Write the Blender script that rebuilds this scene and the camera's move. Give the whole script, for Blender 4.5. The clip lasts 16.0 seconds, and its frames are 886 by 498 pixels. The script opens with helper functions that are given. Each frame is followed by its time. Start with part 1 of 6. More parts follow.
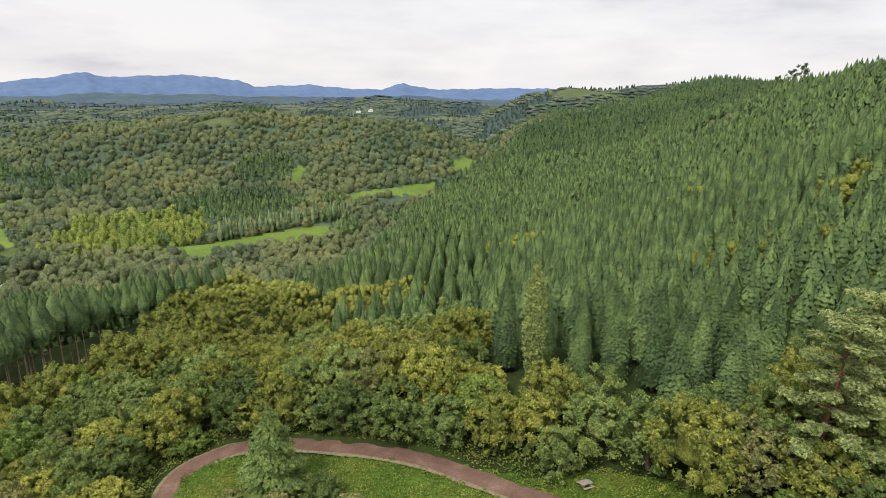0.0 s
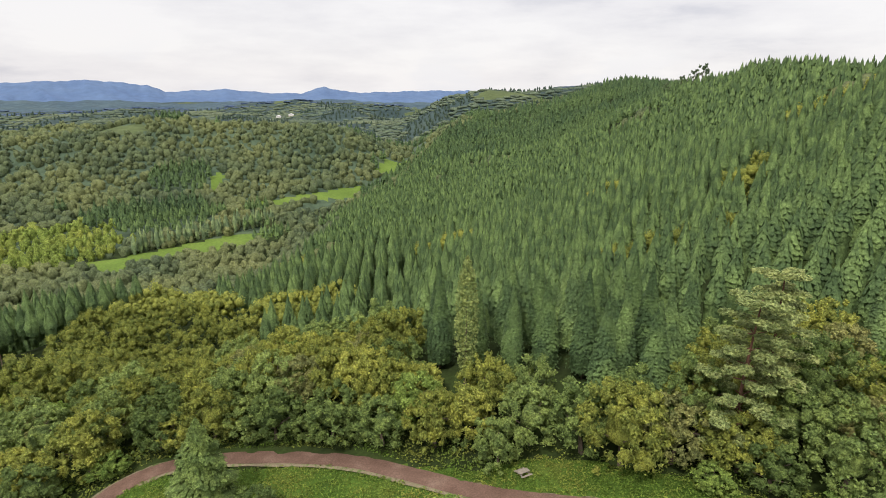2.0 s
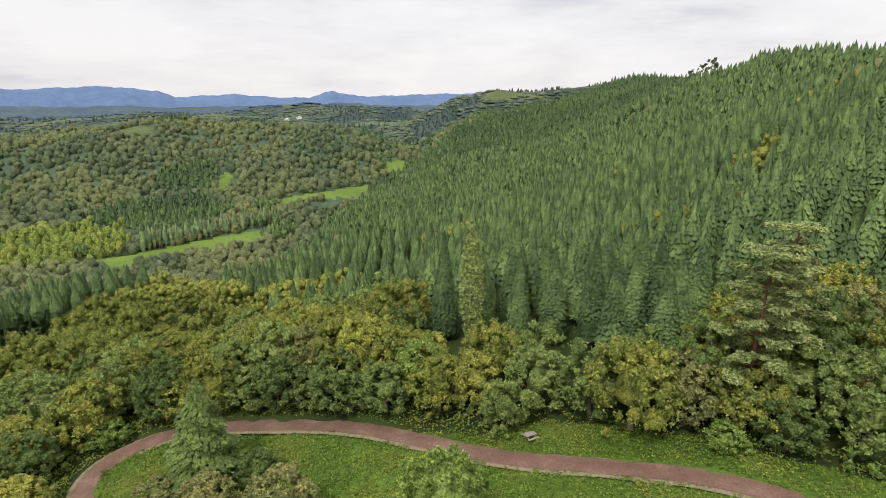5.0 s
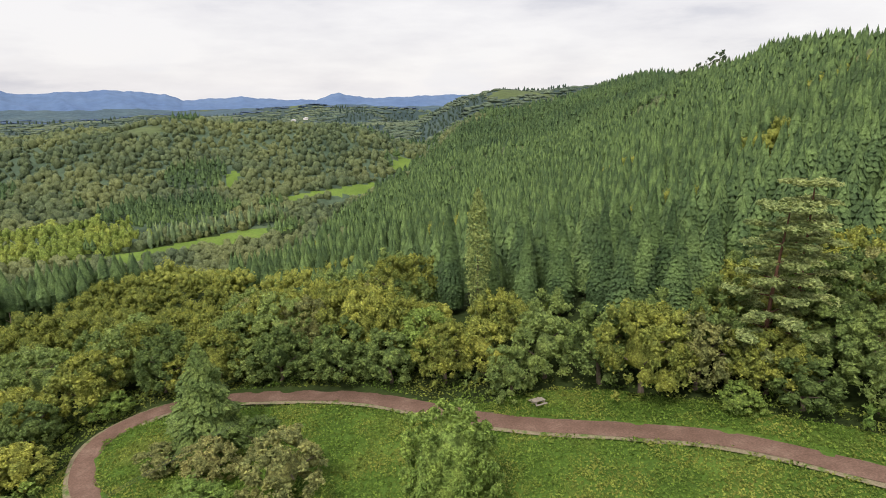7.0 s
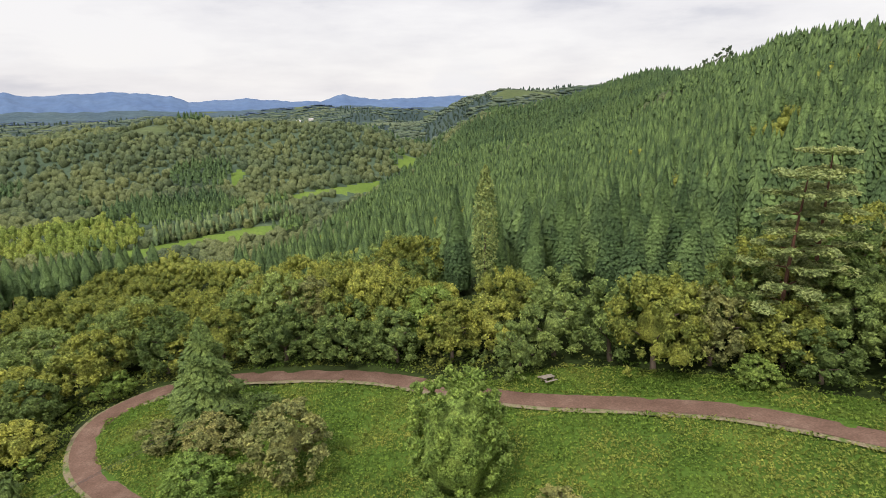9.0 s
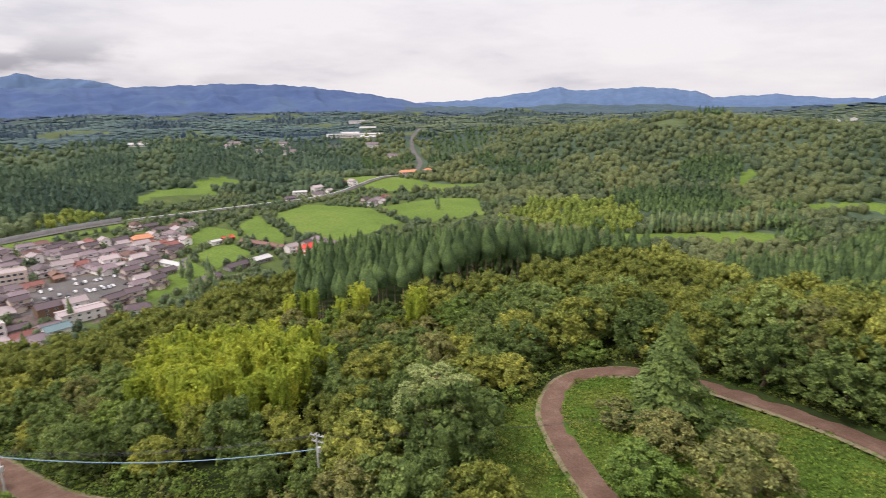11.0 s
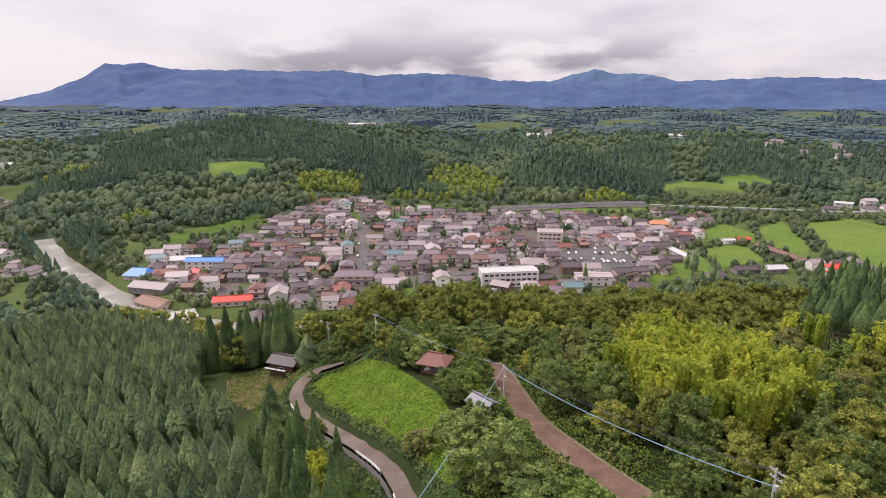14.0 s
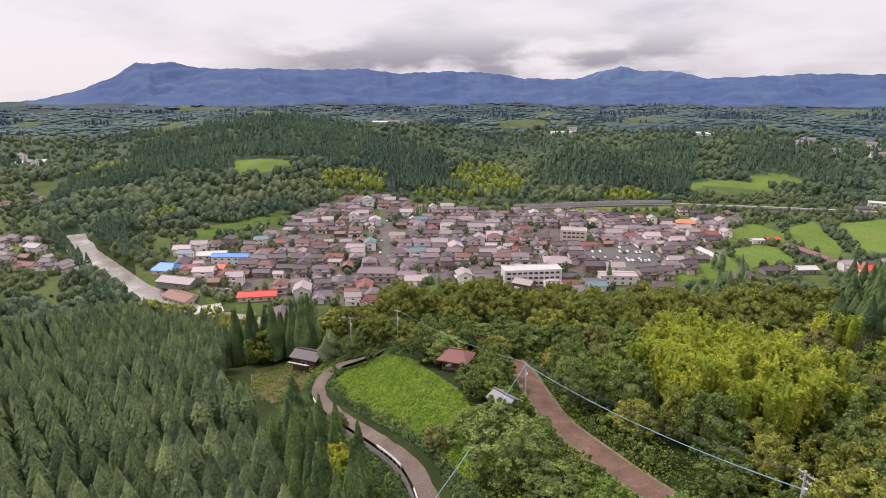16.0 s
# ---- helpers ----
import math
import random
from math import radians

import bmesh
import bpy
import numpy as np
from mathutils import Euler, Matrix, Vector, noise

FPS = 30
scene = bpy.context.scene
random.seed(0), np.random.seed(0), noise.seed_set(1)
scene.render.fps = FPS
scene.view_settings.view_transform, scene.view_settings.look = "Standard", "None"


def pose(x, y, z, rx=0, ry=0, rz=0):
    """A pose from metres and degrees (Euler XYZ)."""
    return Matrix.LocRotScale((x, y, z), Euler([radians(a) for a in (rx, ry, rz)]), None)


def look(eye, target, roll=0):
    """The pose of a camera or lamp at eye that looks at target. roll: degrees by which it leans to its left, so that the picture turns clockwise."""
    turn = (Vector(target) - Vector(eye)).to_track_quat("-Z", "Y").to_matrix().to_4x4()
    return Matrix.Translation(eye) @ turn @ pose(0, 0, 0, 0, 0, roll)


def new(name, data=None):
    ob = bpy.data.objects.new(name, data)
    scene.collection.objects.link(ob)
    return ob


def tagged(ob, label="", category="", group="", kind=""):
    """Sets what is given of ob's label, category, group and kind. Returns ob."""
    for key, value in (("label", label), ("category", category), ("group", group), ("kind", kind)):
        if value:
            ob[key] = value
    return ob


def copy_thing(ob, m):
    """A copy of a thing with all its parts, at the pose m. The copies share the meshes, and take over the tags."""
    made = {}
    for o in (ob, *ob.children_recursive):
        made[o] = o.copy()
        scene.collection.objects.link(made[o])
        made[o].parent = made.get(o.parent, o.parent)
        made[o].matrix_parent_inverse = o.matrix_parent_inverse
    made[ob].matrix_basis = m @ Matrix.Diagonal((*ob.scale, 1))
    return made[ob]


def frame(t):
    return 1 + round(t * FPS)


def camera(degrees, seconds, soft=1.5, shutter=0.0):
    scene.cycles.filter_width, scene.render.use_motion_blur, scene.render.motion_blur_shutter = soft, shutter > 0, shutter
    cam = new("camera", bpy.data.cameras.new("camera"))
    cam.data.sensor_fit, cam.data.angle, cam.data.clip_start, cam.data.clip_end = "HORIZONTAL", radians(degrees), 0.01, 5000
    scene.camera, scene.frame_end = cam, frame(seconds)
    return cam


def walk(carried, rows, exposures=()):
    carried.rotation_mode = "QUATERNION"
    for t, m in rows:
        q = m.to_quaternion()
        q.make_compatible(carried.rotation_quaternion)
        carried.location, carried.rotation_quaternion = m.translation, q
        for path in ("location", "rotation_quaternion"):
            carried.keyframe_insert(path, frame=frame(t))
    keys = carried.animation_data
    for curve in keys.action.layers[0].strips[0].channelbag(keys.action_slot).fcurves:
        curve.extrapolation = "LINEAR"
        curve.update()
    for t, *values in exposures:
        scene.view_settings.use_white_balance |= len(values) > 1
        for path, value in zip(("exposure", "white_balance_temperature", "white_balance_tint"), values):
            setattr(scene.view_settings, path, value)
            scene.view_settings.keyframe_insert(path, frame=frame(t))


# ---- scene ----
cam = camera(74.05, 16.0, soft=0.9, shutter=0.06)
# t, x, y, z, yaw, pitch, roll
ROWS = [
    (0.0, 0.09, -0.01, 56.75, -0.78, -15.90, -1.02), (0.5, -0.13, 0.00, 56.82, -5.04, -15.77, -0.84),
    (1.0, -0.18, -0.01, 56.75, -6.98, -15.65, -0.75), (1.5, -0.13, 0.00, 56.49, -7.81, -15.59, -0.60),
    (2.0, 0.00, 0.00, 55.96, -8.12, -15.54, -0.50), (2.5, 0.12, 0.03, 55.20, -8.18, -15.44, -0.39),
    (3.0, 0.27, 0.02, 54.23, -8.04, -15.38, -0.30), (3.5, 0.46, -0.03, 53.10, -7.87, -15.32, -0.17),
    (4.0, 0.57, -0.06, 51.84, -7.73, -15.27, -0.12), (6.5, 0.98, 0.07, 44.54, -6.94, -15.05, 0.35),
    (7.0, 1.07, 0.15, 43.11, -6.82, -15.02, 0.51), (7.5, 1.10, 0.26, 41.53, -6.66, -15.02, 0.60),
    (8.0, 1.14, 0.34, 40.10, -6.57, -14.98, 0.67), (8.2, 1.12, 0.38, 39.62, -6.53, -14.95, 0.69),
    (9.2, 0.70, 1.10, 38.75, -6.35, -14.85, 0.67), (9.9, 0.12, 1.95, 38.35, -5.60, -14.80, 0.66),
    (10.3, -0.22, 2.36, 38.20, 0.32, -14.75, 0.62), (10.5, -0.40, 2.52, 38.11, 7.13, -14.76, 0.53),
    (10.6, -0.48, 2.63, 38.07, 12.12, -14.72, 0.44), (10.8, -0.61, 2.94, 38.00, 25.08, -14.70, 0.33),
    (11.0, -0.68, 3.31, 37.87, 40.36, -14.90, 0.30), (11.1, -0.66, 3.52, 37.78, 48.40, -14.95, 0.30),
    (11.5, -0.40, 4.50, 37.30, 68.80, -15.07, 0.13), (12.0, -0.25, 4.76, 37.06, 73.80, -15.10, 0.12),
    (12.5, -0.13, 4.75, 37.01, 75.64, -15.16, 0.11), (13.0, -0.07, 4.72, 37.01, 81.57, -15.27, -0.07),
    (13.5, -0.10, 4.82, 36.97, 87.69, -15.34, -0.16), (14.0, -0.18, 4.97, 36.94, 89.08, -15.37, -0.10),
    (14.5, -0.23, 5.01, 36.92, 89.64, -15.42, -0.07), (15.0, -0.25, 5.01, 36.83, 90.42, -15.44, -0.04),
    (15.5, -0.25, 5.01, 36.69, 91.04, -15.49, 0.02), (16.0, -0.25, 5.00, 36.50, 91.32, -15.55, 0.05),
]
walk(cam, [(t, pose(x, y, z, 90 + pitch, lean, yaw)) for t, x, y, z, yaw, pitch, lean in ROWS],
     exposures=[(0.0, 0.0, 6500, 12), (10.3, 0.0, 6500, 12), (11.6, -0.12, 6480, 20), (16.0, -0.13, 6480, 21)])

# ---- light: a bright overcast sky with a veiled sun high in the south-west ----
SUN_EL, SUN_AZ = 52, 214  # degrees; azimuth clockwise from +y


def make_world():
    w = bpy.data.worlds.new("overcast")
    scene.world = w
    w.use_nodes = True
    nt = w.node_tree
    nt.nodes.clear()
    N, L = nt.nodes.new, nt.links.new
    sky = N("ShaderNodeTexSky")
    sky.sky_type, sky.sun_disc = "NISHITA", False
    sky.sun_elevation, sky.sun_rotation = radians(SUN_EL), radians(SUN_AZ)
    dim = N("ShaderNodeVectorMath")
    dim.operation = "SCALE"
    dim.inputs["Scale"].default_value = 0.11
    L(sky.outputs[0], dim.inputs[0])
    co = N("ShaderNodeTexCoord")
    sep = N("ShaderNodeSeparateXYZ")
    L(co.outputs["Generated"], sep.inputs[0])
    # broad cloud sheets, flattened towards the horizon
    flat = N("ShaderNodeMapping")
    flat.inputs["Scale"].default_value = (1, 1, 4.2)
    flat.inputs["Location"].default_value = (0.35, 0.1, 0.2)
    L(co.outputs["Generated"], flat.inputs[0])
    big = N("ShaderNodeTexNoise")
    big.inputs["Scale"].default_value, big.inputs["Detail"].default_value, big.inputs["Roughness"].default_value = 3.2, 7, 0.56
    L(flat.outputs[0], big.inputs[0])
    tone = N("ShaderNodeValToRGB")
    e = tone.color_ramp.elements
    e[0].position, e[0].color = 0.30, (0.70, 0.70, 0.75, 1)
    e[1].position, e[1].color = 0.58, (1.0, 0.985, 0.975, 1)
    mid = tone.color_ramp.elements.new(0.44)
    mid.color = (0.90, 0.885, 0.895, 1)
    L(big.outputs[0], tone.inputs[0])
    # low grey rags of cloud that cling to the western hills
    low = N("ShaderNodeMapping")
    low.inputs["Scale"].default_value = (5.5, 5.5, 17)
    L(co.outputs["Generated"], low.inputs[0])
    rag = N("ShaderNodeTexNoise")
    rag.inputs["Scale"].default_value, rag.inputs["Detail"].default_value = 1.0, 6
    L(low.outputs[0], rag.inputs[0])

    def ramp(src, a, b, lo=0.0, hi=1.0):
        m = N("ShaderNodeMapRange")
        m.interpolation_type = "SMOOTHSTEP"
        for k, v in zip(("From Min", "From Max", "To Min", "To Max"), (a, b, lo, hi)):
            m.inputs[k].default_value = v
        L(src, m.inputs["Value"])
        return m.outputs[0]

    def times(a, b):
        m = N("ShaderNodeMath")
        m.operation = "MULTIPLY"
        L(a, m.inputs[0])
        L(b, m.inputs[1])
        return m.outputs[0]
    west = times(ramp(sep.outputs[0], -0.80, -0.99), ramp(sep.outputs[1], -0.42, -0.2))
    band = times(ramp(sep.outputs[2], 0.004, 0.018), ramp(sep.outputs[2], 0.105, 0.03))
    grey = times(times(west, band), ramp(rag.outputs[0], 0.40, 0.56, 0.0, 0.95))
    m1 = N("ShaderNodeMixRGB")
    m1.inputs[2].default_value = (0.36, 0.36, 0.42, 1)
    L(grey, m1.inputs[0])
    L(tone.outputs[0], m1.inputs[1])
    # white heaps over the northern hills
    heap = times(ramp(sep.outputs[2], 0.075, 0.01), ramp(rag.outputs[0], 0.52, 0.62, 0.0, 0.75))
    north = times(heap, ramp(sep.outputs[0], -0.7, -0.5))
    m2 = N("ShaderNodeMixRGB")
    m2.inputs[2].default_value = (0.93, 0.93, 0.95, 1)
    L(north, m2.inputs[0])
    L(m1.outputs[0], m2.inputs[1])
    m3 = N("ShaderNodeMixRGB")
    m3.inputs[0].default_value = 0.9
    L(dim.outputs[0], m3.inputs[1])
    L(m2.outputs[0], m3.inputs[2])
    # an overcast sky is some three times brighter overhead than near the horizon
    bg = N("ShaderNodeBackground")
    L(ramp(sep.outputs[2], 0.10, 0.75, 0.98, 1.85), bg.inputs[1])
    L(m3.outputs[0], bg.inputs[0])
    out = N("ShaderNodeOutputWorld")
    L(bg.outputs[0], out.inputs[0])


make_world()
sun = new("sun", bpy.data.lights.new("sun", "SUN"))
sun.data.energy, sun.data.angle, sun.data.color = 3.1, radians(9), (1.0, 0.96, 0.88)
sun.matrix_world = look(Vector((math.sin(radians(SUN_AZ)) * math.cos(radians(SUN_EL)), math.cos(radians(SUN_AZ)) * math.cos(radians(SUN_EL)), math.sin(radians(SUN_EL)))) * 900, (0, 0, 0))


# ---- materials ----
def material(name, build):
    m = bpy.data.materials.new(name)
    m.use_nodes = True
    nt = m.node_tree
    b = nt.nodes["Principled BSDF"]
    build(nt, b)
    return m


def noise_node(nt, scale, detail=4, rough=0.55, coord="Object", stretch=None):
    co = nt.nodes.new("ShaderNodeTexCoord")
    src = co.outputs[coord]
    if stretch:
        mp = nt.nodes.new("ShaderNodeMapping")
        mp.inputs["Scale"].default_value = stretch
        nt.links.new(src, mp.inputs[0])
        src = mp.outputs[0]
    n = nt.nodes.new("ShaderNodeTexNoise")
    n.inputs["Scale"].default_value, n.inputs["Detail"].default_value, n.inputs["Roughness"].default_value = scale, detail, rough
    nt.links.new(src, n.inputs[0])
    return n.outputs[0]


def world_noise(nt, scale, detail=4, rough=0.55):
    g = nt.nodes.new("ShaderNodeNewGeometry")
    n = nt.nodes.new("ShaderNodeTexNoise")
    n.inputs["Scale"].default_value, n.inputs["Detail"].default_value, n.inputs["Roughness"].default_value = scale, detail, rough
    nt.links.new(g.outputs["Position"], n.inputs[0])
    return n.outputs[0]


def ramp_node(nt, src, stops):
    r = nt.nodes.new("ShaderNodeValToRGB")
    e = r.color_ramp.elements
    e[0].position, e[0].color = stops[0][0], (*stops[0][1], 1)
    e[1].position, e[1].color = stops[-1][0], (*stops[-1][1], 1)
    for p, c in stops[1:-1]:
        e.new(p).color = (*c, 1)
    nt.links.new(src, r.inputs[0])
    return r.outputs[0]


def mix_node(nt, fac, a, b, kind="MIX"):
    m = nt.nodes.new("ShaderNodeMixRGB")
    m.blend_type = kind
    for k, v in ((0, fac), (1, a), (2, b)):
        if isinstance(v, (int, float)):
            m.inputs[k].default_value = v
        elif isinstance(v, tuple):
            m.inputs[k].default_value = (*v, 1)
        else:
            nt.links.new(v, m.inputs[k])
    return m.outputs[0]


def bump_node(nt, b, src, strength, distance):
    n = nt.nodes.new("ShaderNodeBump")
    n.inputs["Strength"].default_value, n.inputs["Distance"].default_value = strength, distance
    nt.links.new(src, n.inputs["Height"])
    nt.links.new(n.outputs[0], b.inputs["Normal"])


def leafy(name, dark, light, young, clump=0.35, glow=0.25, spread=0.35, grain=3.2, depth=0.35, soft=0.2):
    """Foliage: every leaf spray has its own tint, every tree its own, with younger patches."""
    def build(nt, b):
        g = nt.nodes.new("ShaderNodeNewGeometry")
        oi = nt.nodes.new("ShaderNodeObjectInfo")
        per_leaf = ramp_node(nt, g.outputs["Random Per Island"], [(0.0, dark), (1.0, light)])
        patch = ramp_node(nt, world_noise(nt, clump, 3), [(0.42, (0, 0, 0)), (0.66, (1, 1, 1))])
        col = mix_node(nt, patch, per_leaf, young)
        fine = world_noise(nt, grain, 3, 0.75)
        col = mix_node(nt, 1.0, col, ramp_node(nt, fine, [(0.36, tuple(c + (1.1 - c) * soft for c in (0.42, 0.42, 0.44))), (0.52, (1.1, 1.1, 1.1)), (0.66, tuple(c + (1.1 - c) * soft for c in (1.95, 1.95, 1.85)))]), "MULTIPLY")
        hsv = nt.nodes.new("ShaderNodeHueSaturation")
        m = nt.nodes.new("ShaderNodeMapRange")
        m.inputs["To Min"].default_value, m.inputs["To Max"].default_value = 1 - spread, 1 + spread
        nt.links.new(oi.outputs["Random"], m.inputs["Value"])
        nt.links.new(m.outputs[0], hsv.inputs["Value"])
        h = nt.nodes.new("ShaderNodeMapRange")
        h.inputs["To Min"].default_value, h.inputs["To Max"].default_value = 0.508, 0.490
        nt.links.new(oi.outputs["Random"], h.inputs["Value"])
        nt.links.new(h.outputs[0], hsv.inputs["Hue"])
        nt.links.new(col, hsv.inputs["Color"])
        nt.links.new(hsv.outputs[0], b.inputs["Base Color"])
        b.inputs["Roughness"].default_value = 0.62
        bump_node(nt, b, fine, 0.9, depth)
        b.inputs["Specular IOR Level"].default_value = 0.10
        tr = nt.nodes.new("ShaderNodeBsdfTranslucent")
        nt.links.new(hsv.outputs[0], tr.inputs[0])
        mx = nt.nodes.new("ShaderNodeMixShader")
        mx.inputs[0].default_value = glow
        nt.links.new(b.outputs[0], mx.inputs[1])
        nt.links.new(tr.outputs[0], mx.inputs[2])
        nt.links.new(mx.outputs[0], nt.nodes["Material Output"].inputs[0])
    return material(name, build)


def earthy(name, stops, scale, fine, bump=0.4, rough=0.95, dist=0.15, soft=0.0):
    """Ground: broad stains under fine grain."""
    def build(nt, b):
        broad = ramp_node(nt, world_noise(nt, scale, 5), stops)
        grain = ramp_node(nt, world_noise(nt, fine, 6, 0.7), [(0.3, (0.62 + 0.35 * soft,) * 3), (0.7, (1.25 - 0.25 * soft,) * 3)])
        nt.links.new(mix_node(nt, 1.0, broad, grain, "MULTIPLY"), b.inputs["Base Color"])
        b.inputs["Roughness"].default_value = rough
        b.inputs["Specular IOR Level"].default_value = 0.15
        bump_node(nt, b, world_noise(nt, fine, 5), bump, dist)
    return material(name, build)


def coated(name, col, rough=0.6, metal=0.0, wear=0.25, scale=2.5, stretch=None, spec=0.4, spread=0.0):
    """Paint, tile, plaster, metal: a base colour with stains, streaks and a little wear."""
    def build(nt, b):
        dirt = ramp_node(nt, noise_node(nt, scale, 6, 0.65, stretch=stretch), [(0.25, tuple(c * (1 - wear) for c in col)), (0.6, col), (0.85, tuple(min(1, c * (1 + wear * 0.5)) for c in col))])
        if spread:
            oi = nt.nodes.new("ShaderNodeObjectInfo")
            hsv = nt.nodes.new("ShaderNodeHueSaturation")
            m = nt.nodes.new("ShaderNodeMapRange")
            m.inputs["To Min"].default_value, m.inputs["To Max"].default_value = 1 - spread, 1 + spread
            nt.links.new(oi.outputs["Random"], m.inputs["Value"])
            nt.links.new(m.outputs[0], hsv.inputs["Value"])
            nt.links.new(dirt, hsv.inputs["Color"])
            dirt = hsv.outputs[0]
        nt.links.new(dirt, b.inputs["Base Color"])
        b.inputs["Roughness"].default_value, b.inputs["Metallic"].default_value = rough, metal
        b.inputs["Specular IOR Level"].default_value = spec
    return material(name, build)


M = {}
M["oak"] = leafy("oak_leaves", (0.116, 0.146, 0.034), (0.252, 0.280, 0.062), (0.315, 0.326, 0.064), 0.42, 0.25, 0.28)
M["green"] = leafy("green_leaves", (0.088, 0.132, 0.042), (0.172, 0.236, 0.070), (0.216, 0.280, 0.076), 0.5, 0.25, 0.28)
M["fresh"] = leafy("fresh_leaves", (0.104, 0.168, 0.038), (0.172, 0.254, 0.060), (0.222, 0.306, 0.066), 0.7, 0.25, 0.15)
M["olive"] = leafy("olive_leaves", (0.116, 0.134, 0.050), (0.236, 0.250, 0.088), (0.290, 0.282, 0.094), 0.6, 0.25, 0.12)
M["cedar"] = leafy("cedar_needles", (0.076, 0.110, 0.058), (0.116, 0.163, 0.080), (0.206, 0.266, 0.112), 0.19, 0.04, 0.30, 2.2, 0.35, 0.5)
# darker copy of cedar: tones down the sunlit hillside, shades the lane edge
M["dark_cedar"] = leafy("darker_cedar_needles", (0.047, 0.079, 0.032), (0.071, 0.115, 0.044), (0.134, 0.200, 0.066), 0.19, 0.04, 0.32, 2.2, 0.35, 0.5)
M["pine"] = leafy("pine_needles", (0.160, 0.210, 0.075), (0.330, 0.380, 0.145), (0.380, 0.415, 0.150), 0.8, 0.25, 0.1, 4.0)
M["bamboo"] = leafy("bamboo_leaves", (0.183, 0.237, 0.026), (0.310, 0.375, 0.045), (0.370, 0.400, 0.047), 0.25, 0.35, 0.12, 2.2, 0.35, 0.5)
M["poplar"] = leafy("poplar_leaves", (0.150, 0.195, 0.062), (0.235, 0.290, 0.095), (0.260, 0.300, 0.095), 0.8, 0.25, 0.05)
# blue and grey mixed into the leaf colour stand for haze
M["far_broad"] = leafy("haze_grey_broadleaf", (0.054, 0.084, 0.052), (0.108, 0.152, 0.080), (0.140, 0.176, 0.082), 0.012, 0.1, 0.1, 0.75, 1.5, 0.35)
M["far_olive"] = leafy("distant_olive_wood", (0.060, 0.083, 0.044), (0.120, 0.150, 0.068), (0.158, 0.174, 0.068), 0.012, 0.1, 0.1, 0.75, 1.5, 0.35)
M["far_bright"] = leafy("distant_bamboo", (0.122, 0.176, 0.036), (0.190, 0.258, 0.056), (0.235, 0.278, 0.056), 0.03, 0.2, 0.1, 0.75, 1.5)
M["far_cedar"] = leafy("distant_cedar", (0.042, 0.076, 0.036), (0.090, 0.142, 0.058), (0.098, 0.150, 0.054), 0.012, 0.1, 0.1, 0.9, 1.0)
# far cedar made paler and bluer, with western haze in the colour
M["hazed_west_cedar"] = leafy("haze_blue_west_cedar", (0.050, 0.088, 0.066), (0.104, 0.160, 0.104), (0.116, 0.172, 0.098), 0.012, 0.1, 0.1, 0.9, 1.0)
# remote leaves: haze is painted in as blue in the base colour
M["hazed_broad"] = leafy("haze_blue_broadleaf", (0.043, 0.071, 0.082), (0.074, 0.116, 0.118), (0.090, 0.135, 0.118), 0.006, 0.05, 0.1, 0.22, 4.0, 0.85)
# the plateau pair carries a weaker haze tint in its colours
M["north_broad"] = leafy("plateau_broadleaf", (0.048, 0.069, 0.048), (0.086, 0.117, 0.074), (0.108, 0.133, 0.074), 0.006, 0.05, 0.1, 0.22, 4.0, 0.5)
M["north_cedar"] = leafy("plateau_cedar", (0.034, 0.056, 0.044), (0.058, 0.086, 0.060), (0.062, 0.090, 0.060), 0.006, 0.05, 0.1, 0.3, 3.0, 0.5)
# full haze blue again, strongest in the last woods
M["hazed_cedar"] = leafy("haze_blue_cedar", (0.031, 0.055, 0.088), (0.055, 0.082, 0.119), (0.056, 0.084, 0.115), 0.006, 0.05, 0.1, 0.3, 3.0, 0.85)
M["remote"] = leafy("haze_blue_woods", (0.036, 0.059, 0.115), (0.052, 0.081, 0.142), (0.056, 0.087, 0.142), 0.004, 0.05, 0.1, 0.1, 8.0, 0.8)
M["bark"] = coated("bark", (0.13, 0.10, 0.075), 0.95, 0, 0.5, 6, (3, 3, 0.4), 0.1)
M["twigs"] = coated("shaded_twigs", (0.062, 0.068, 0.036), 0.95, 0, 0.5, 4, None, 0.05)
M["pale_bark"] = coated("pale_cedar_bark", (0.29, 0.21, 0.16), 0.95, 0, 0.4, 5, (3, 3, 0.5), 0.1)
M["red_bark"] = coated("red_pine_bark", (0.15, 0.078, 0.052), 0.95, 0, 0.5, 5, (3, 3, 0.5), 0.1)
M["grass"] = leafy("meadow_weeds", (0.070, 0.128, 0.020), (0.122, 0.192, 0.031), (0.182, 0.204, 0.042), 0.14, 0.25, 0.1, 2.4)
M["dome"] = leafy("dome_weeds", (0.129, 0.223, 0.026), (0.198, 0.314, 0.044), (0.228, 0.328, 0.049), 0.3, 0.3, 0.1, 1.6, 0.2, 0.4)
M["clearing"] = earthy("bare_clearing", [(0.3, (0.085, 0.105, 0.032)), (0.5, (0.150, 0.110, 0.070)), (0.75, (0.195, 0.120, 0.090))], 0.16, 1.5)
M["floor"] = earthy("forest_floor", [(0.3, (0.018, 0.026, 0.008)), (0.6, (0.033, 0.051, 0.012)), (0.8, (0.048, 0.054, 0.017))], 0.09, 1.6)
M["meadow"] = earthy("meadow_ground", [(0.3, (0.044, 0.082, 0.012)), (0.55, (0.070, 0.124, 0.018)), (0.75, (0.108, 0.134, 0.026))], 0.10, 2.2)
M["field"] = earthy("rice_field", [(0.3, (0.085, 0.135, 0.022)), (0.55, (0.115, 0.175, 0.030)), (0.8, (0.155, 0.190, 0.042))], 0.02, 0.5, 0.2)
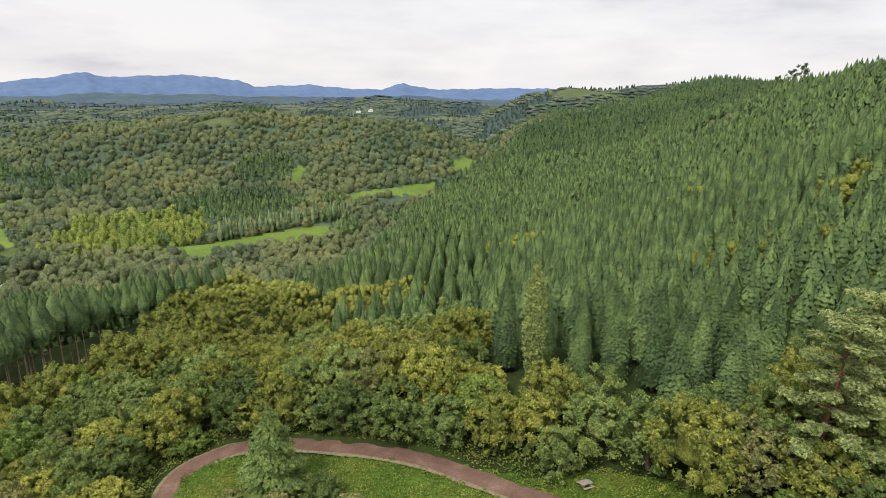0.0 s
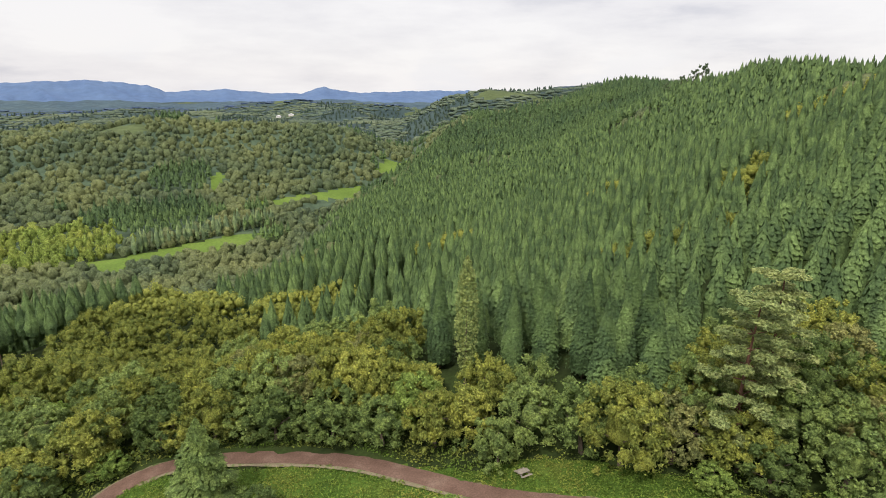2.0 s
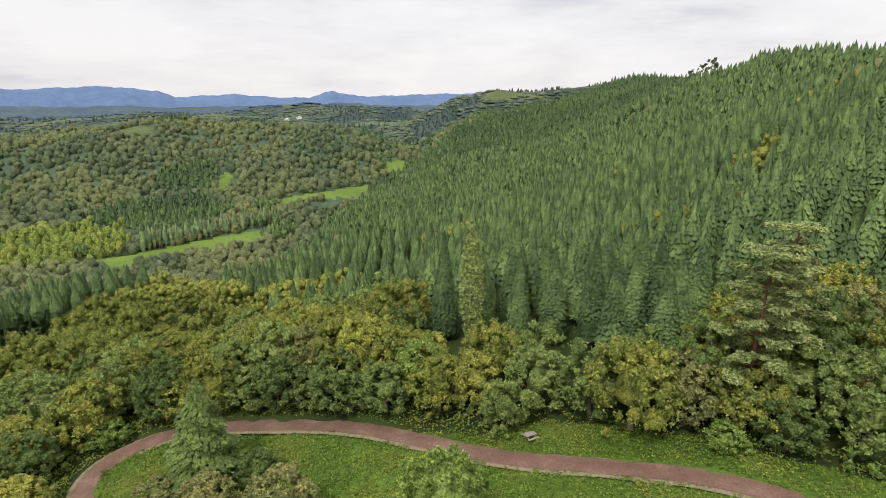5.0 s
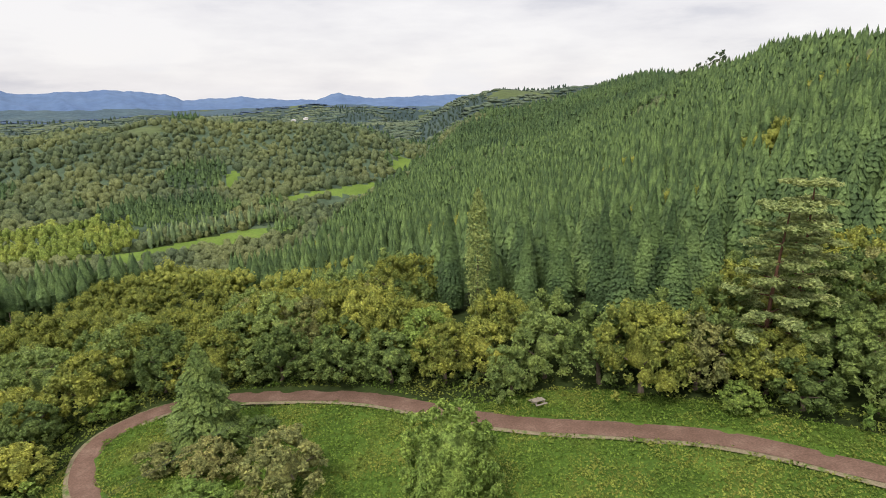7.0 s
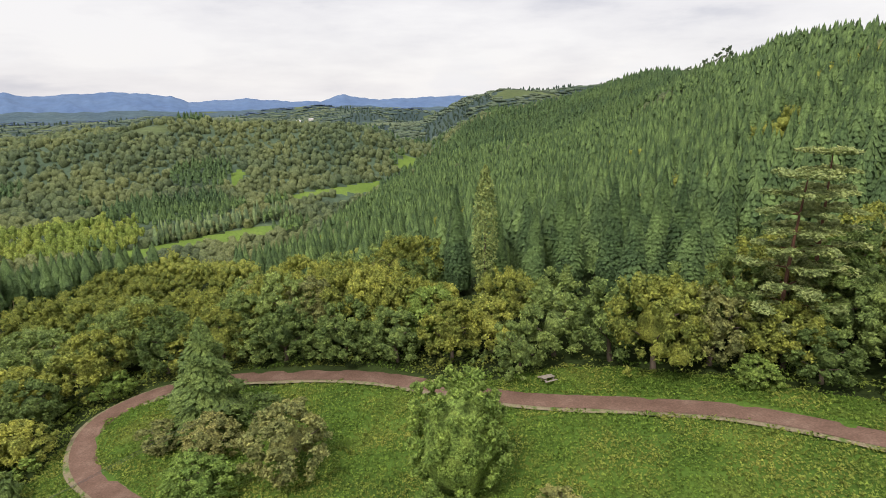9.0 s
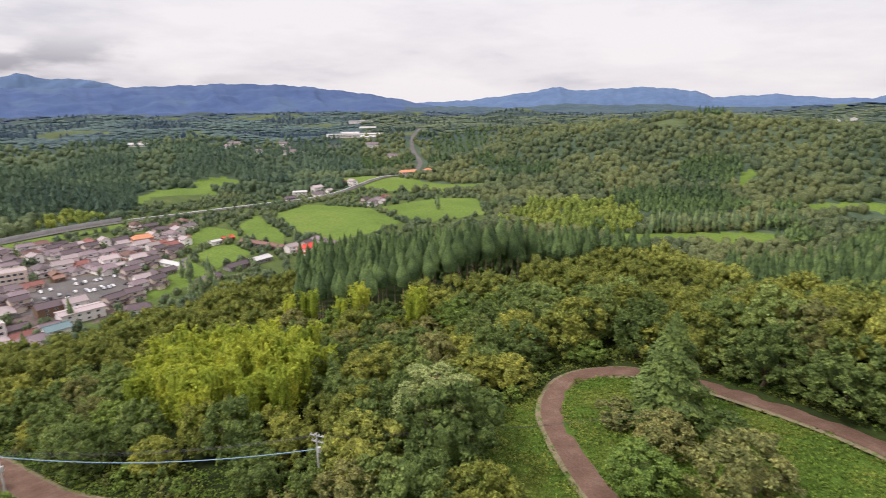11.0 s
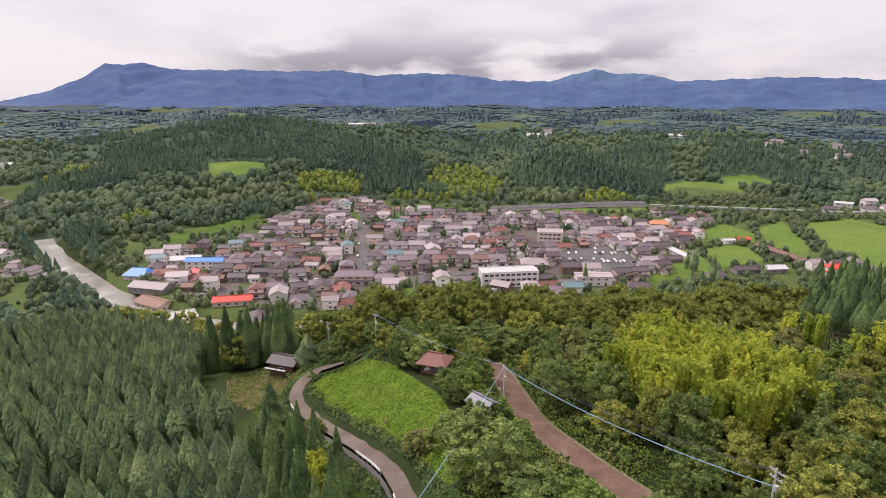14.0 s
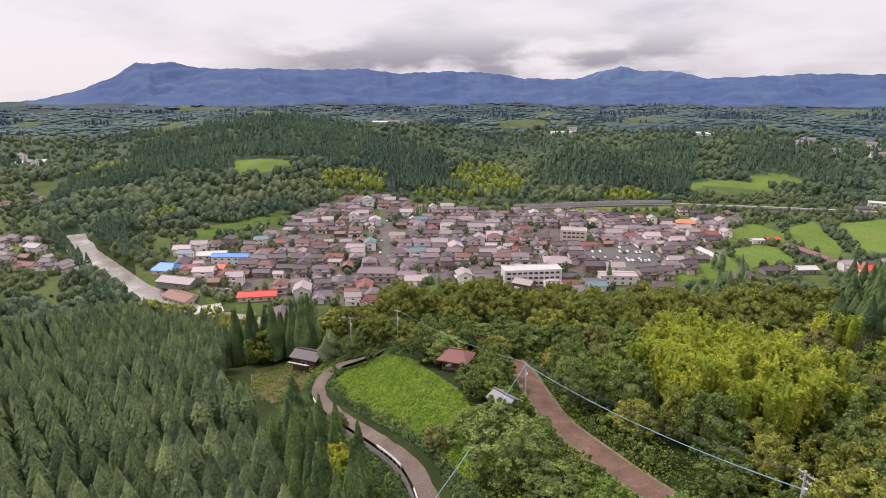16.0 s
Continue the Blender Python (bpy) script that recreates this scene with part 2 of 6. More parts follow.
M["pasture"] = earthy("far_pasture", [(0.3, (0.060, 0.080, 0.032)), (0.6, (0.085, 0.110, 0.042)), (0.8, (0.110, 0.125, 0.056))], 0.02, 0.1, 0.2)
M["scrub"] = earthy("scrub_ground", [(0.3, (0.046, 0.072, 0.044)), (0.6, (0.066, 0.096, 0.056)), (0.8, (0.090, 0.114, 0.060))], 0.012, 0.12, 0.5, 0.95, 2.5)
# ground blued like the remote woods on it, for haze
M["hazed_floor"] = earthy("haze_blue_ground", [(0.3, (0.030, 0.050, 0.050)), (0.6, (0.044, 0.068, 0.062)), (0.8, (0.060, 0.084, 0.066))], 0.008, 0.05, 0.5, 0.95, 3.0)
M["paving"] = earthy("town_ground", [(0.3, (0.100, 0.076, 0.070)), (0.52, (0.140, 0.108, 0.098)), (0.64, (0.075, 0.105, 0.036))], 0.05, 0.6, 0.2)
M["dirt"] = earthy("red_dirt_road", [(0.25, (0.105, 0.062, 0.044)), (0.55, (0.150, 0.092, 0.068)), (0.8, (0.205, 0.140, 0.104))], 0.35, 4.0, 0.5, 0.95, 0.05)
M["gravel"] = earthy("verge_gravel", [(0.25, (0.14, 0.12, 0.07)), (0.5, (0.20, 0.165, 0.105)), (0.66, (0.075, 0.12, 0.025))], 0.8, 5.0, 0.5, 0.95, 0.05)
M["asphalt"] = earthy("asphalt", [(0.3, (0.095, 0.088, 0.086)), (0.6, (0.130, 0.120, 0.115)), (0.8, (0.165, 0.155, 0.148))], 0.08, 2.0, 0.2, 0.9)
M["lane"] = earthy("worn_lane", [(0.3, (0.115, 0.088, 0.072)), (0.6, (0.165, 0.130, 0.106)), (0.8, (0.21, 0.17, 0.14))], 0.15, 3.0, 0.3, 0.9, 0.05)


# ---- building helpers ----
def mesh_np(name, verts, faces, mats, smooth_shade=False, index=None):
    """A mesh from arrays; all faces have the same number of corners."""
    me = bpy.data.meshes.new(name)
    verts, faces = np.asarray(verts, np.float32), np.asarray(faces, np.int32)
    k = faces.shape[1]
    me.vertices.add(len(verts))
    me.vertices.foreach_set("co", verts.ravel())
    me.loops.add(faces.size)
    me.loops.foreach_set("vertex_index", faces.ravel())
    me.polygons.add(len(faces))
    me.polygons.foreach_set("loop_start", np.arange(0, faces.size, k, dtype=np.int32))
    if smooth_shade:
        me.polygons.foreach_set("use_smooth", np.ones(len(faces), bool))
    if index is not None:
        me.polygons.foreach_set("material_index", np.asarray(index, np.int32))
    for m in mats if isinstance(mats, (list, tuple)) else [mats]:
        me.materials.append(m)
    me.update(calc_edges=True)
    return me


def part(name, me, parent, label=""):
    ob = new(name, me)
    ob.parent = parent
    return tagged(ob, label=label)


def thing(name, label, category, group="", kind="", at=None):
    ob = new(name)
    ob.empty_display_size = 0.3
    tagged(ob, label, category, group, kind)
    if at is not None:
        ob.matrix_basis = at
    return ob


def from_bm(name, bm, mat):
    me = bpy.data.meshes.new(name)
    bmesh.ops.recalc_face_normals(bm, faces=bm.faces)
    bm.to_mesh(me)
    bm.free()
    for m in mat if isinstance(mat, (list, tuple)) else [mat]:
        me.materials.append(m)
    return me


def add_box(bm, x0, y0, z0, x1, y1, z1):
    vs = [bm.verts.new(p) for p in ((x0, y0, z0), (x1, y0, z0), (x1, y1, z0), (x0, y1, z0), (x0, y0, z1), (x1, y0, z1), (x1, y1, z1), (x0, y1, z1))]
    for f in ((0, 3, 2, 1), (4, 5, 6, 7), (0, 1, 5, 4), (1, 2, 6, 5), (2, 3, 7, 6), (3, 0, 4, 7)):
        bm.faces.new([vs[i] for i in f])
    return vs


def box_mesh(name, size, mat, bevel=0.0, base=True):
    bm = bmesh.new()
    sx, sy, sz = size
    add_box(bm, -sx / 2, -sy / 2, 0 if base else -sz / 2, sx / 2, sy / 2, sz if base else sz / 2)
    if bevel:
        bmesh.ops.bevel(bm, geom=bm.edges[:], offset=bevel, segments=1, affect="EDGES")
    return from_bm(name, bm, mat)


def tube(bm, a, b, ra, rb, n=7):
    """A tapered tube from a to b."""
    a, b = Vector(a), Vector(b)
    q = (b - a).to_track_quat("Z", "Y")
    rings = []
    for p, r in ((a, ra), (b, rb)):
        rings.append([bm.verts.new(p + q @ Vector((math.cos(2 * math.pi * i / n) * r, math.sin(2 * math.pi * i / n) * r, 0))) for i in range(n)])
    for i in range(n):
        bm.faces.new([rings[0][i], rings[0][(i + 1) % n], rings[1][(i + 1) % n], rings[1][i]])
    bm.faces.new(rings[1])
    bm.faces.new(rings[0][::-1])


def inside(poly, x, y):
    """Which of the points lie in the polygon."""
    hit = np.zeros(np.shape(x), bool)
    for (ax, ay), (bx, by) in zip(poly, poly[1:] + poly[:1]):
        cross = ((ay > y) != (by > y)) & (x < (bx - ax) * (y - ay) / ((by - ay) if by != ay else 1e-9) + ax)
        hit ^= cross
    return hit


def sweep(line, step):
    """Points at even steps along a rounded polyline, with the unit normals to the left."""
    p = np.array(line, float)
    for _ in range(3):  # corner cutting
        q = np.empty((2 * len(p), p.shape[1]))
        q[0::2], q[1::2] = p, p
        q = np.vstack([p[:1], np.column_stack([0.75 * p[:-1] + 0.25 * p[1:], 0.25 * p[:-1] + 0.75 * p[1:]]).reshape(-1, p.shape[1]), p[-1:]])
        p = q
    d = np.concatenate([[0], np.cumsum(np.hypot(*np.diff(p[:, :2], axis=0).T))])
    s = np.arange(0, d[-1], step)
    out = np.column_stack([np.interp(s, d, p[:, k]) for k in range(p.shape[1])])
    t = np.gradient(out[:, :2], axis=0)
    t /= np.linalg.norm(t, axis=1)[:, None] + 1e-9
    return out, np.column_stack([-t[:, 1], t[:, 0]])


def ribbon(name, line, offsets, rise, mat, step=1.5, wobble=0.0, drape=True, z=None):
    """A strip along a line; offsets: the distances of its rails from the line, rise: their heights over the land."""
    p, n = sweep(line, step)
    rows = []
    for o, h in zip(offsets, rise):
        w = o + wobble * np.sin(np.arange(len(p)) * step * 0.55 + o * 3.1) * (0.6 + 0.4 * np.sin(np.arange(len(p)) * step * 0.23 + o))
        xy = p[:, :2] + n * w[:, None] if np.ndim(w) else p[:, :2] + n * w
        zz = (height(p[:, 0], p[:, 1]) if drape else np.full(len(p), z)) + h
        rows.append(np.column_stack([xy, zz]))
    k, m = len(offsets), len(p)
    verts = np.stack(rows, 1).reshape(-1, 3)
    i, j = np.meshgrid(np.arange(m - 1), np.arange(k - 1), indexing="ij")
    a = (i * k + j).ravel()
    return mesh_np(name, verts, np.column_stack([a, a + k, a + k + 1, a + 1]), mat, True)


# ---- the land ----
def smooth(a, b, x):
    t = np.clip((x - a) / (b - a), 0, 1)
    return t * t * (3 - 2 * t)


def waves(x, y, size, seed=0):
    """Gentle rolling, about -1 to 1, with forms about as long as size."""
    z = 0
    for k in range(5):
        a = 1.3 + seed + k * 2.17
        s = 2 * math.pi / (size * (1.0 - 0.13 * k))
        z = z + np.sin((x * math.cos(a) + y * math.sin(a)) * s + 1.7 * k + seed * 3.1) * (0.42 - 0.04 * k)
    return z


def hump(x, y, cx, cy, rx, ry, turn=0):
    c, s = math.cos(radians(turn)), math.sin(radians(turn))
    u, v = (x - cx) * c + (y - cy) * s, (y - cy) * c - (x - cx) * s
    return np.exp(-((u / rx) ** 2 + (v / ry) ** 2))


RIVER = [(-480, -322), (-424, -278), (-345, -200), (-300, -140), (-284, -90), (-292, -45), (-296, 20), (-290, 120), (-300, 220), (-300, 320), (-290, 420)]
GORGE = [(-60, 640), (40, 780), (98, 905), (104, 1090), (120, 1350), (135, 2100)]


def away(x, y, line):
    """Distance from a polyline."""
    best = np.full(np.shape(x), 1e9)
    for (ax, ay), (bx, by) in zip(line, line[1:]):
        dx, dy = bx - ax, by - ay
        t = np.clip(((x - ax) * dx + (y - ay) * dy) / (dx * dx + dy * dy), 0, 1)
        best = np.minimum(best, np.hypot(x - ax - t * dx, y - ay - t * dy))
    return best


def height(x, y):
    """The lie of the land."""
    x, y = np.asarray(x, float), np.asarray(y, float)
    r = np.hypot(x, y)
    # the spur under the camera: a gentle slope down to the west, steeper to the south-west
    spur = 0.15 * (x - 23)
    south = 8 + 0.27 * (x + 70) - y
    drop = 17 * np.sin(np.clip(south / 40, 0, 1) * math.pi / 2) + 0.18 * np.maximum(south - 40, 0)
    spur = spur - drop * smooth(-20, -60, x)
    # the long hillside, which climbs from the valley to the east
    # u: across it, from the brow above the valley; w: along it to the north
    u = 0.956 * (x + 51) - 0.29 * (y - 245)
    w = np.clip(0.29 * (x + 51) + 0.956 * (y - 245), -120, 760)
    up_ = np.clip(u, 0, 268)
    slope = -41.3 + 0.182 * up_ - 0.028 * w + 0.000685 * up_ ** 2 - 0.00019 * up_ * w + 0.000106 * w * w - 0.10 * np.maximum(u - 268, 0)
    slope = slope - 0.55 * np.maximum(-u, 0) + 3 * hump(x, y, 205, 255, 60, 70) - 8 * hump(x, y, 118, 172, 36, 44) + 12 * hump(x, y, 330, 520, 80, 90) + 15 * hump(x, y, 270, 365, 60, 70)
    slope = slope + 3.2 * waves(x, y, 170, 6) * smooth(20, 120, u) * smooth(200, 320, y)
    v = 0.787 * (x + 203) - 0.617 * (y - 548)
    brow = np.where(v > 290, -85 + 0.19 * v, -29.9 - 0.52 * (290 - v))
    side = slope + (brow - slope) * smooth(-30, -80, x) * smooth(310, 210, y)
    spur = spur + 4.5 * hump(x, y, 5, 118, 55, 24)
    near = spur + (side - spur) * smooth(95, 170, y + 0.5 * np.maximum(x - 40, 0))
    near = near - 0.46 * np.maximum(-160 - x, 0)
    # the country beyond the valley
    far = -83 + 0 * x
    far = far + 78 * hump(x, y, -330, 960, 290, 210, -20) + 42 * hump(x, y, -30, 980, 150, 150)
    far = far + 54 * hump(x, y, -960, -300, 270, 170, 15) + 37 * hump(x, y, -755, 168, 90, 75) + 27 * hump(x, y, -790, -10, 110, 100) + 20 * hump(x, y, -680, -190, 70, 90)
    far = far + 26 * hump(x, y, -900, 420, 150, 150) + 96 * hump(x, y, 640, 1450, 400, 330) + 58 * hump(x, y, 300, 1740, 190, 260) + 34 * hump(x, y, -180, 2250, 380, 400)
    far = far + 9 * waves(x, y, 310, 9) * smooth(680, 850, r) * smooth(1500, 1200, r) * smooth(200, -200, x)
    up = smooth(1000, 1450, r)
    far = far + up * (36 + 13 * waves(x, y, 700) + 7 * waves(x, y, 310, 2)) * (1 - 0.45 * smooth(2200, 3300, r))
    far = far - 30 * np.exp(-(away(x, y, GORGE[3:]) / 110) ** 2) * up
    z = np.maximum(near, far) + 0.0
    k = 6.0  # a soft foot where hill meets plain
    d = np.clip((k - np.abs(near - far)) / k, 0, 1)
    z = z + d * d * k * 0.25
    z = z - 5.0 * smooth(16, 8, away(x, y, RIVER)) * smooth(-70, -76, z) - 3.0 * smooth(12, 6, away(x, y, GORGE)) * smooth(-60, -74, z)
    return z


# open ground, in plan
TOWN = [(-281, -120), (-300, -168), (-455, -262), (-548, -130), (-625, -112), (-605, 70), (-615, 235), (-700, 300), (-640, 420), (-560, 500), (-420, 570), (-335, 480), (-300, 380), (-296, 250), (-290, 120), (-286, 0)]
BUILT = [(-303, -30), (-318, -95), (-322, -128), (-352, -165), (-395, -192), (-425, -200), (-445, -150), (-520, -135), (-600, -115), (-600, -60), (-560, 0), (-556, 60), (-545, 150), (-530, 200), (-545, 250), (-470, 228), (-440, 205), (-380, 165), (-345, 120), (-330, 80), (-345, 30), (-345, -15)]
SOUTH_BANK = [(-306, -196), (-350, -232), (-440, -312), (-530, -384), (-700, -465), (-650, -530), (-480, -440), (-345, -300), (-296, -240)]
FIELDS = {
    "north": [(-232, 474), (-190, 452), (-95, 522), (-78, 566), (-112, 562), (-195, 494)],
    "strip": [(-118, 668), (-95, 652), (0, 716), (78, 742), (78, 768), (0, 750)],
    "gorge": [(20, 800), (62, 806), (74, 872), (42, 866)],
    "slit": [(-172, 700), (-163, 700), (-161, 745), (-170, 768), (-178, 760)],
    "lawn": [(-712, -270), (-682, -184), (-643, -176), (-642, -236)],
    "terrace": [(-700, 372), (-716, 440), (-765, 432), (-750, 368)],
    "bank": [(-620, 330), (-590, 290), (-700, 260), (-760, 330), (-700, 380)],
    "hill": [(-375, 880), (-300, 870), (-295, 930), (-365, 940)],
    "hollow": [(-640, 520), (-560, 500), (-470, 560), (-420, 640), (-470, 660), (-600, 560)],
}
MEADOW = [(-48, 62), (-46, 84), (-38, 91), (-14, 86.5), (0, 83), (16, 76), (27, 76), (44, 66), (60, 50), (75, 30), (60, -10), (0, -25), (-30, 0), (-30, 45)]
DOME = [(-67, 7), (-78, 2), (-86.5, -2), (-97.5, -8.5), (-111, -17), (-124, -23.5), (-131, -24.5), (-133, -18), (-127, -11), (-114, -3), (-99, 5.5), (-86, 9), (-72, 14)]
CLEARING = [(-128, -34), (-140, -33), (-158, -44), (-156, -54), (-140, -50), (-130, -42)]
TRACK_NORTH = [(70, 30), (58, 41), (51.7, 47.3), (41.9, 57.5), (30.7, 63.4), (18.1, 69.4), (8, 77), (-2.2, 84.3), (-14.1, 88.8), (-27, 92.5), (-36.8, 93.0), (-44.5, 87), (-41.0, 75), (-32.9, 66.5), (-26, 60), (-12, 50), (0, 38)]
TRACK_WEST = [(-40, 36), (-52, 34), (-63.8, 30.3), (-69.1, 27.5), (-76.7, 24.6), (-84.6, 21.4), (-99.6, 19.7), (-109, 19.0), (-117, 17.0)]
LANE = [(-50, 6), (-62, 3.5), (-68.6, 1.9), (-73.6, 0.5), (-79.1, -1.6), (-87.5, -6.1), (-98.6, -12.8), (-112.2, -21.2), (-125.2, -27.7), (-134.3, -28.1), (-137.1, -24.2), (-133.9, -19.2), (-130, -12)]
STREETS = [
    [(-300, -20), (-345, -38), (-400, -46), (-470, -52), (-560, -70)],
    [(-330, -150), (-352, -90), (-362, -40), (-372, 20), (-385, 80), (-400, 150), (-430, 210)],
    [(-440, -160), (-455, -90), (-462, -50), (-470, 30), (-480, 110), (-505, 190), (-560, 260), (-566, 330)],
    [(-520, 10), (-500, 60), (-478, 110)],
]
HIGHWAY = [(-578, 70), (-592, 150), (-600, 232), (-585, 330), (-563, 420), (-570, 520), (-600, 640), (-690, 760), (-860, 900), (-960, 1060)]


CEDAR_EAST = [(14, 104), (32, 90), (47, 79), (66, 92), (84, 80), (95, 60), (420, 150), (760, 560), (700, 1060), (420, 1120), (240, 1020), (128, 885), (58, 660), (8, 480), (-45, 325), (-62, 250), (-12, 150)]
CEDAR_STAND = [(-96, 170), (-100, 141), (-101, 114), (-109, 97), (-124, 88), (-150, 110), (-190, 150), (-240, 250), (-160, 350), (-100, 330), (-85, 230)]
CEDAR_SOUTH = [(-34, -22), (-58, -6), (-76, -8), (-94, -20), (-104, -32), (-118, -44), (-130, -54), (-142, -60), (-160, -62), (-215, -80), (-262, -110), (-288, -170), (-292, -235), (-200, -260), (-60, -160)]
CEDAR_CLUMP = [(-159, -38), (-168, -36), (-184, -50), (-182, -68), (-164, -66), (-160, -50)]
BAMBOO = [(-100, 37), (-114, 48), (-110, 60), (-94, 67), (-77, 62), (-70, 49), (-80, 40)]
STAND_EDGE = [(-96, 172), (-100, 141), (-101, 114), (-109, 97), (-122, 87), (-112, 80), (-96, 92), (-90, 112), (-84, 140), (-84, 165)]
GROVE = [(-48, 8), (-50, 31), (-70, 22), (-97, 15), (-112, 16), (-127, 18), (-136, 4), (-139, -18), (-132, -34), (-110, -26), (-84, -10), (-60, -2)]


def cedarish(x, y):
    return inside(CEDAR_EAST, x, y) | inside(CEDAR_STAND, x, y) | inside(CEDAR_SOUTH, x, y) | inside(CEDAR_CLUMP, x, y)


def meadowy(x, y):
    return inside(MEADOW, x, y) | inside(DOME, x, y) | inside(CLEARING, x, y)


def fieldy(x, y):
    f = inside(FIELDS["north"], x, y)
    for key in list(FIELDS)[1:]:
        f = f | inside(FIELDS[key], x, y)
    return f


def glade(x, y):
    """Clearings scattered over the far country."""
    r = np.hypot(x, y)
    return (waves(x, y, 420, 5) > 0.62) & (waves(x, y, 150, 1) > -0.3) & (r > 1080) & (np.abs(x + 100) + 0 * y > 60)


def townish(x, y):
    return inside(TOWN, x, y) | inside(SOUTH_BANK, x, y)


def make_ground():
    az = np.concatenate([np.arange(-52, 136, 0.5), np.arange(136, 308, 4.0)])
    rad = np.concatenate([[0.2, 1.5, 3.0], 4.5 * np.exp(np.linspace(0, math.log(4750 / 4.5), 480))])
    a, r = np.meshgrid(np.radians(az), rad, indexing="ij")
    x, y = -np.sin(a) * r, np.cos(a) * r
    z = height(x, y)
    z = np.where(r > 300, z, z + 0.12 * waves(x, y, 7, 3) * smooth(20, 40, r))
    k, m = len(rad), len(az)
    verts = np.vstack([np.column_stack([x.ravel(), y.ravel(), z.ravel()]), [[0, 0, float(height(0, 0))]]])
    i, j = np.meshgrid(np.arange(m), np.arange(k - 1), indexing="ij")
    i2 = (i + 1) % m
    faces = np.column_stack([(i * k + j).ravel(), (i * k + j + 1).ravel(), (i2 * k + j + 1).ravel(), (i2 * k + j).ravel()])
    cx, cy = verts[faces, 0].mean(1), verts[faces, 1].mean(1)
    cr = np.hypot(cx, cy)
    idx = np.zeros(len(faces), int)
    idx[(cr > 560) & ~inside(CEDAR_EAST, cx, cy)] = 4
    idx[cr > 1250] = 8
    idx[inside(STAND_EDGE, cx, cy)] = 1
    idx[away(cx, cy, LANE) < 5] = 0
    idx[meadowy(cx, cy) & ~(away(cx, cy, LANE) < 3.6)] = 1
    idx[inside(CLEARING, cx, cy)] = 7
    idx[fieldy(cx, cy)] = 2
    idx[glade(cx, cy) | inside(FIELDS["hill"], cx, cy)] = 6
    idx[townish(cx, cy)] = 5
    idx[inside(BUILT, cx, cy)] = 3
    me = mesh_np("ground", verts, faces, [M["floor"], M["meadow"], M["field"], M["paving"], M["scrub"], M["grass_ground"], M["pasture"], M["clearing"], M["hazed_floor"]], True, idx)
    tagged(new("ground", me), "rolling land of meadow, forest floor, fields and town ground", "ground", kind="structure")


M["grass_ground"] = earthy("rough_grass", [(0.3, (0.050, 0.072, 0.022)), (0.6, (0.080, 0.112, 0.030)), (0.8, (0.125, 0.120, 0.052))], 0.05, 0.8, 0.3)
make_ground()


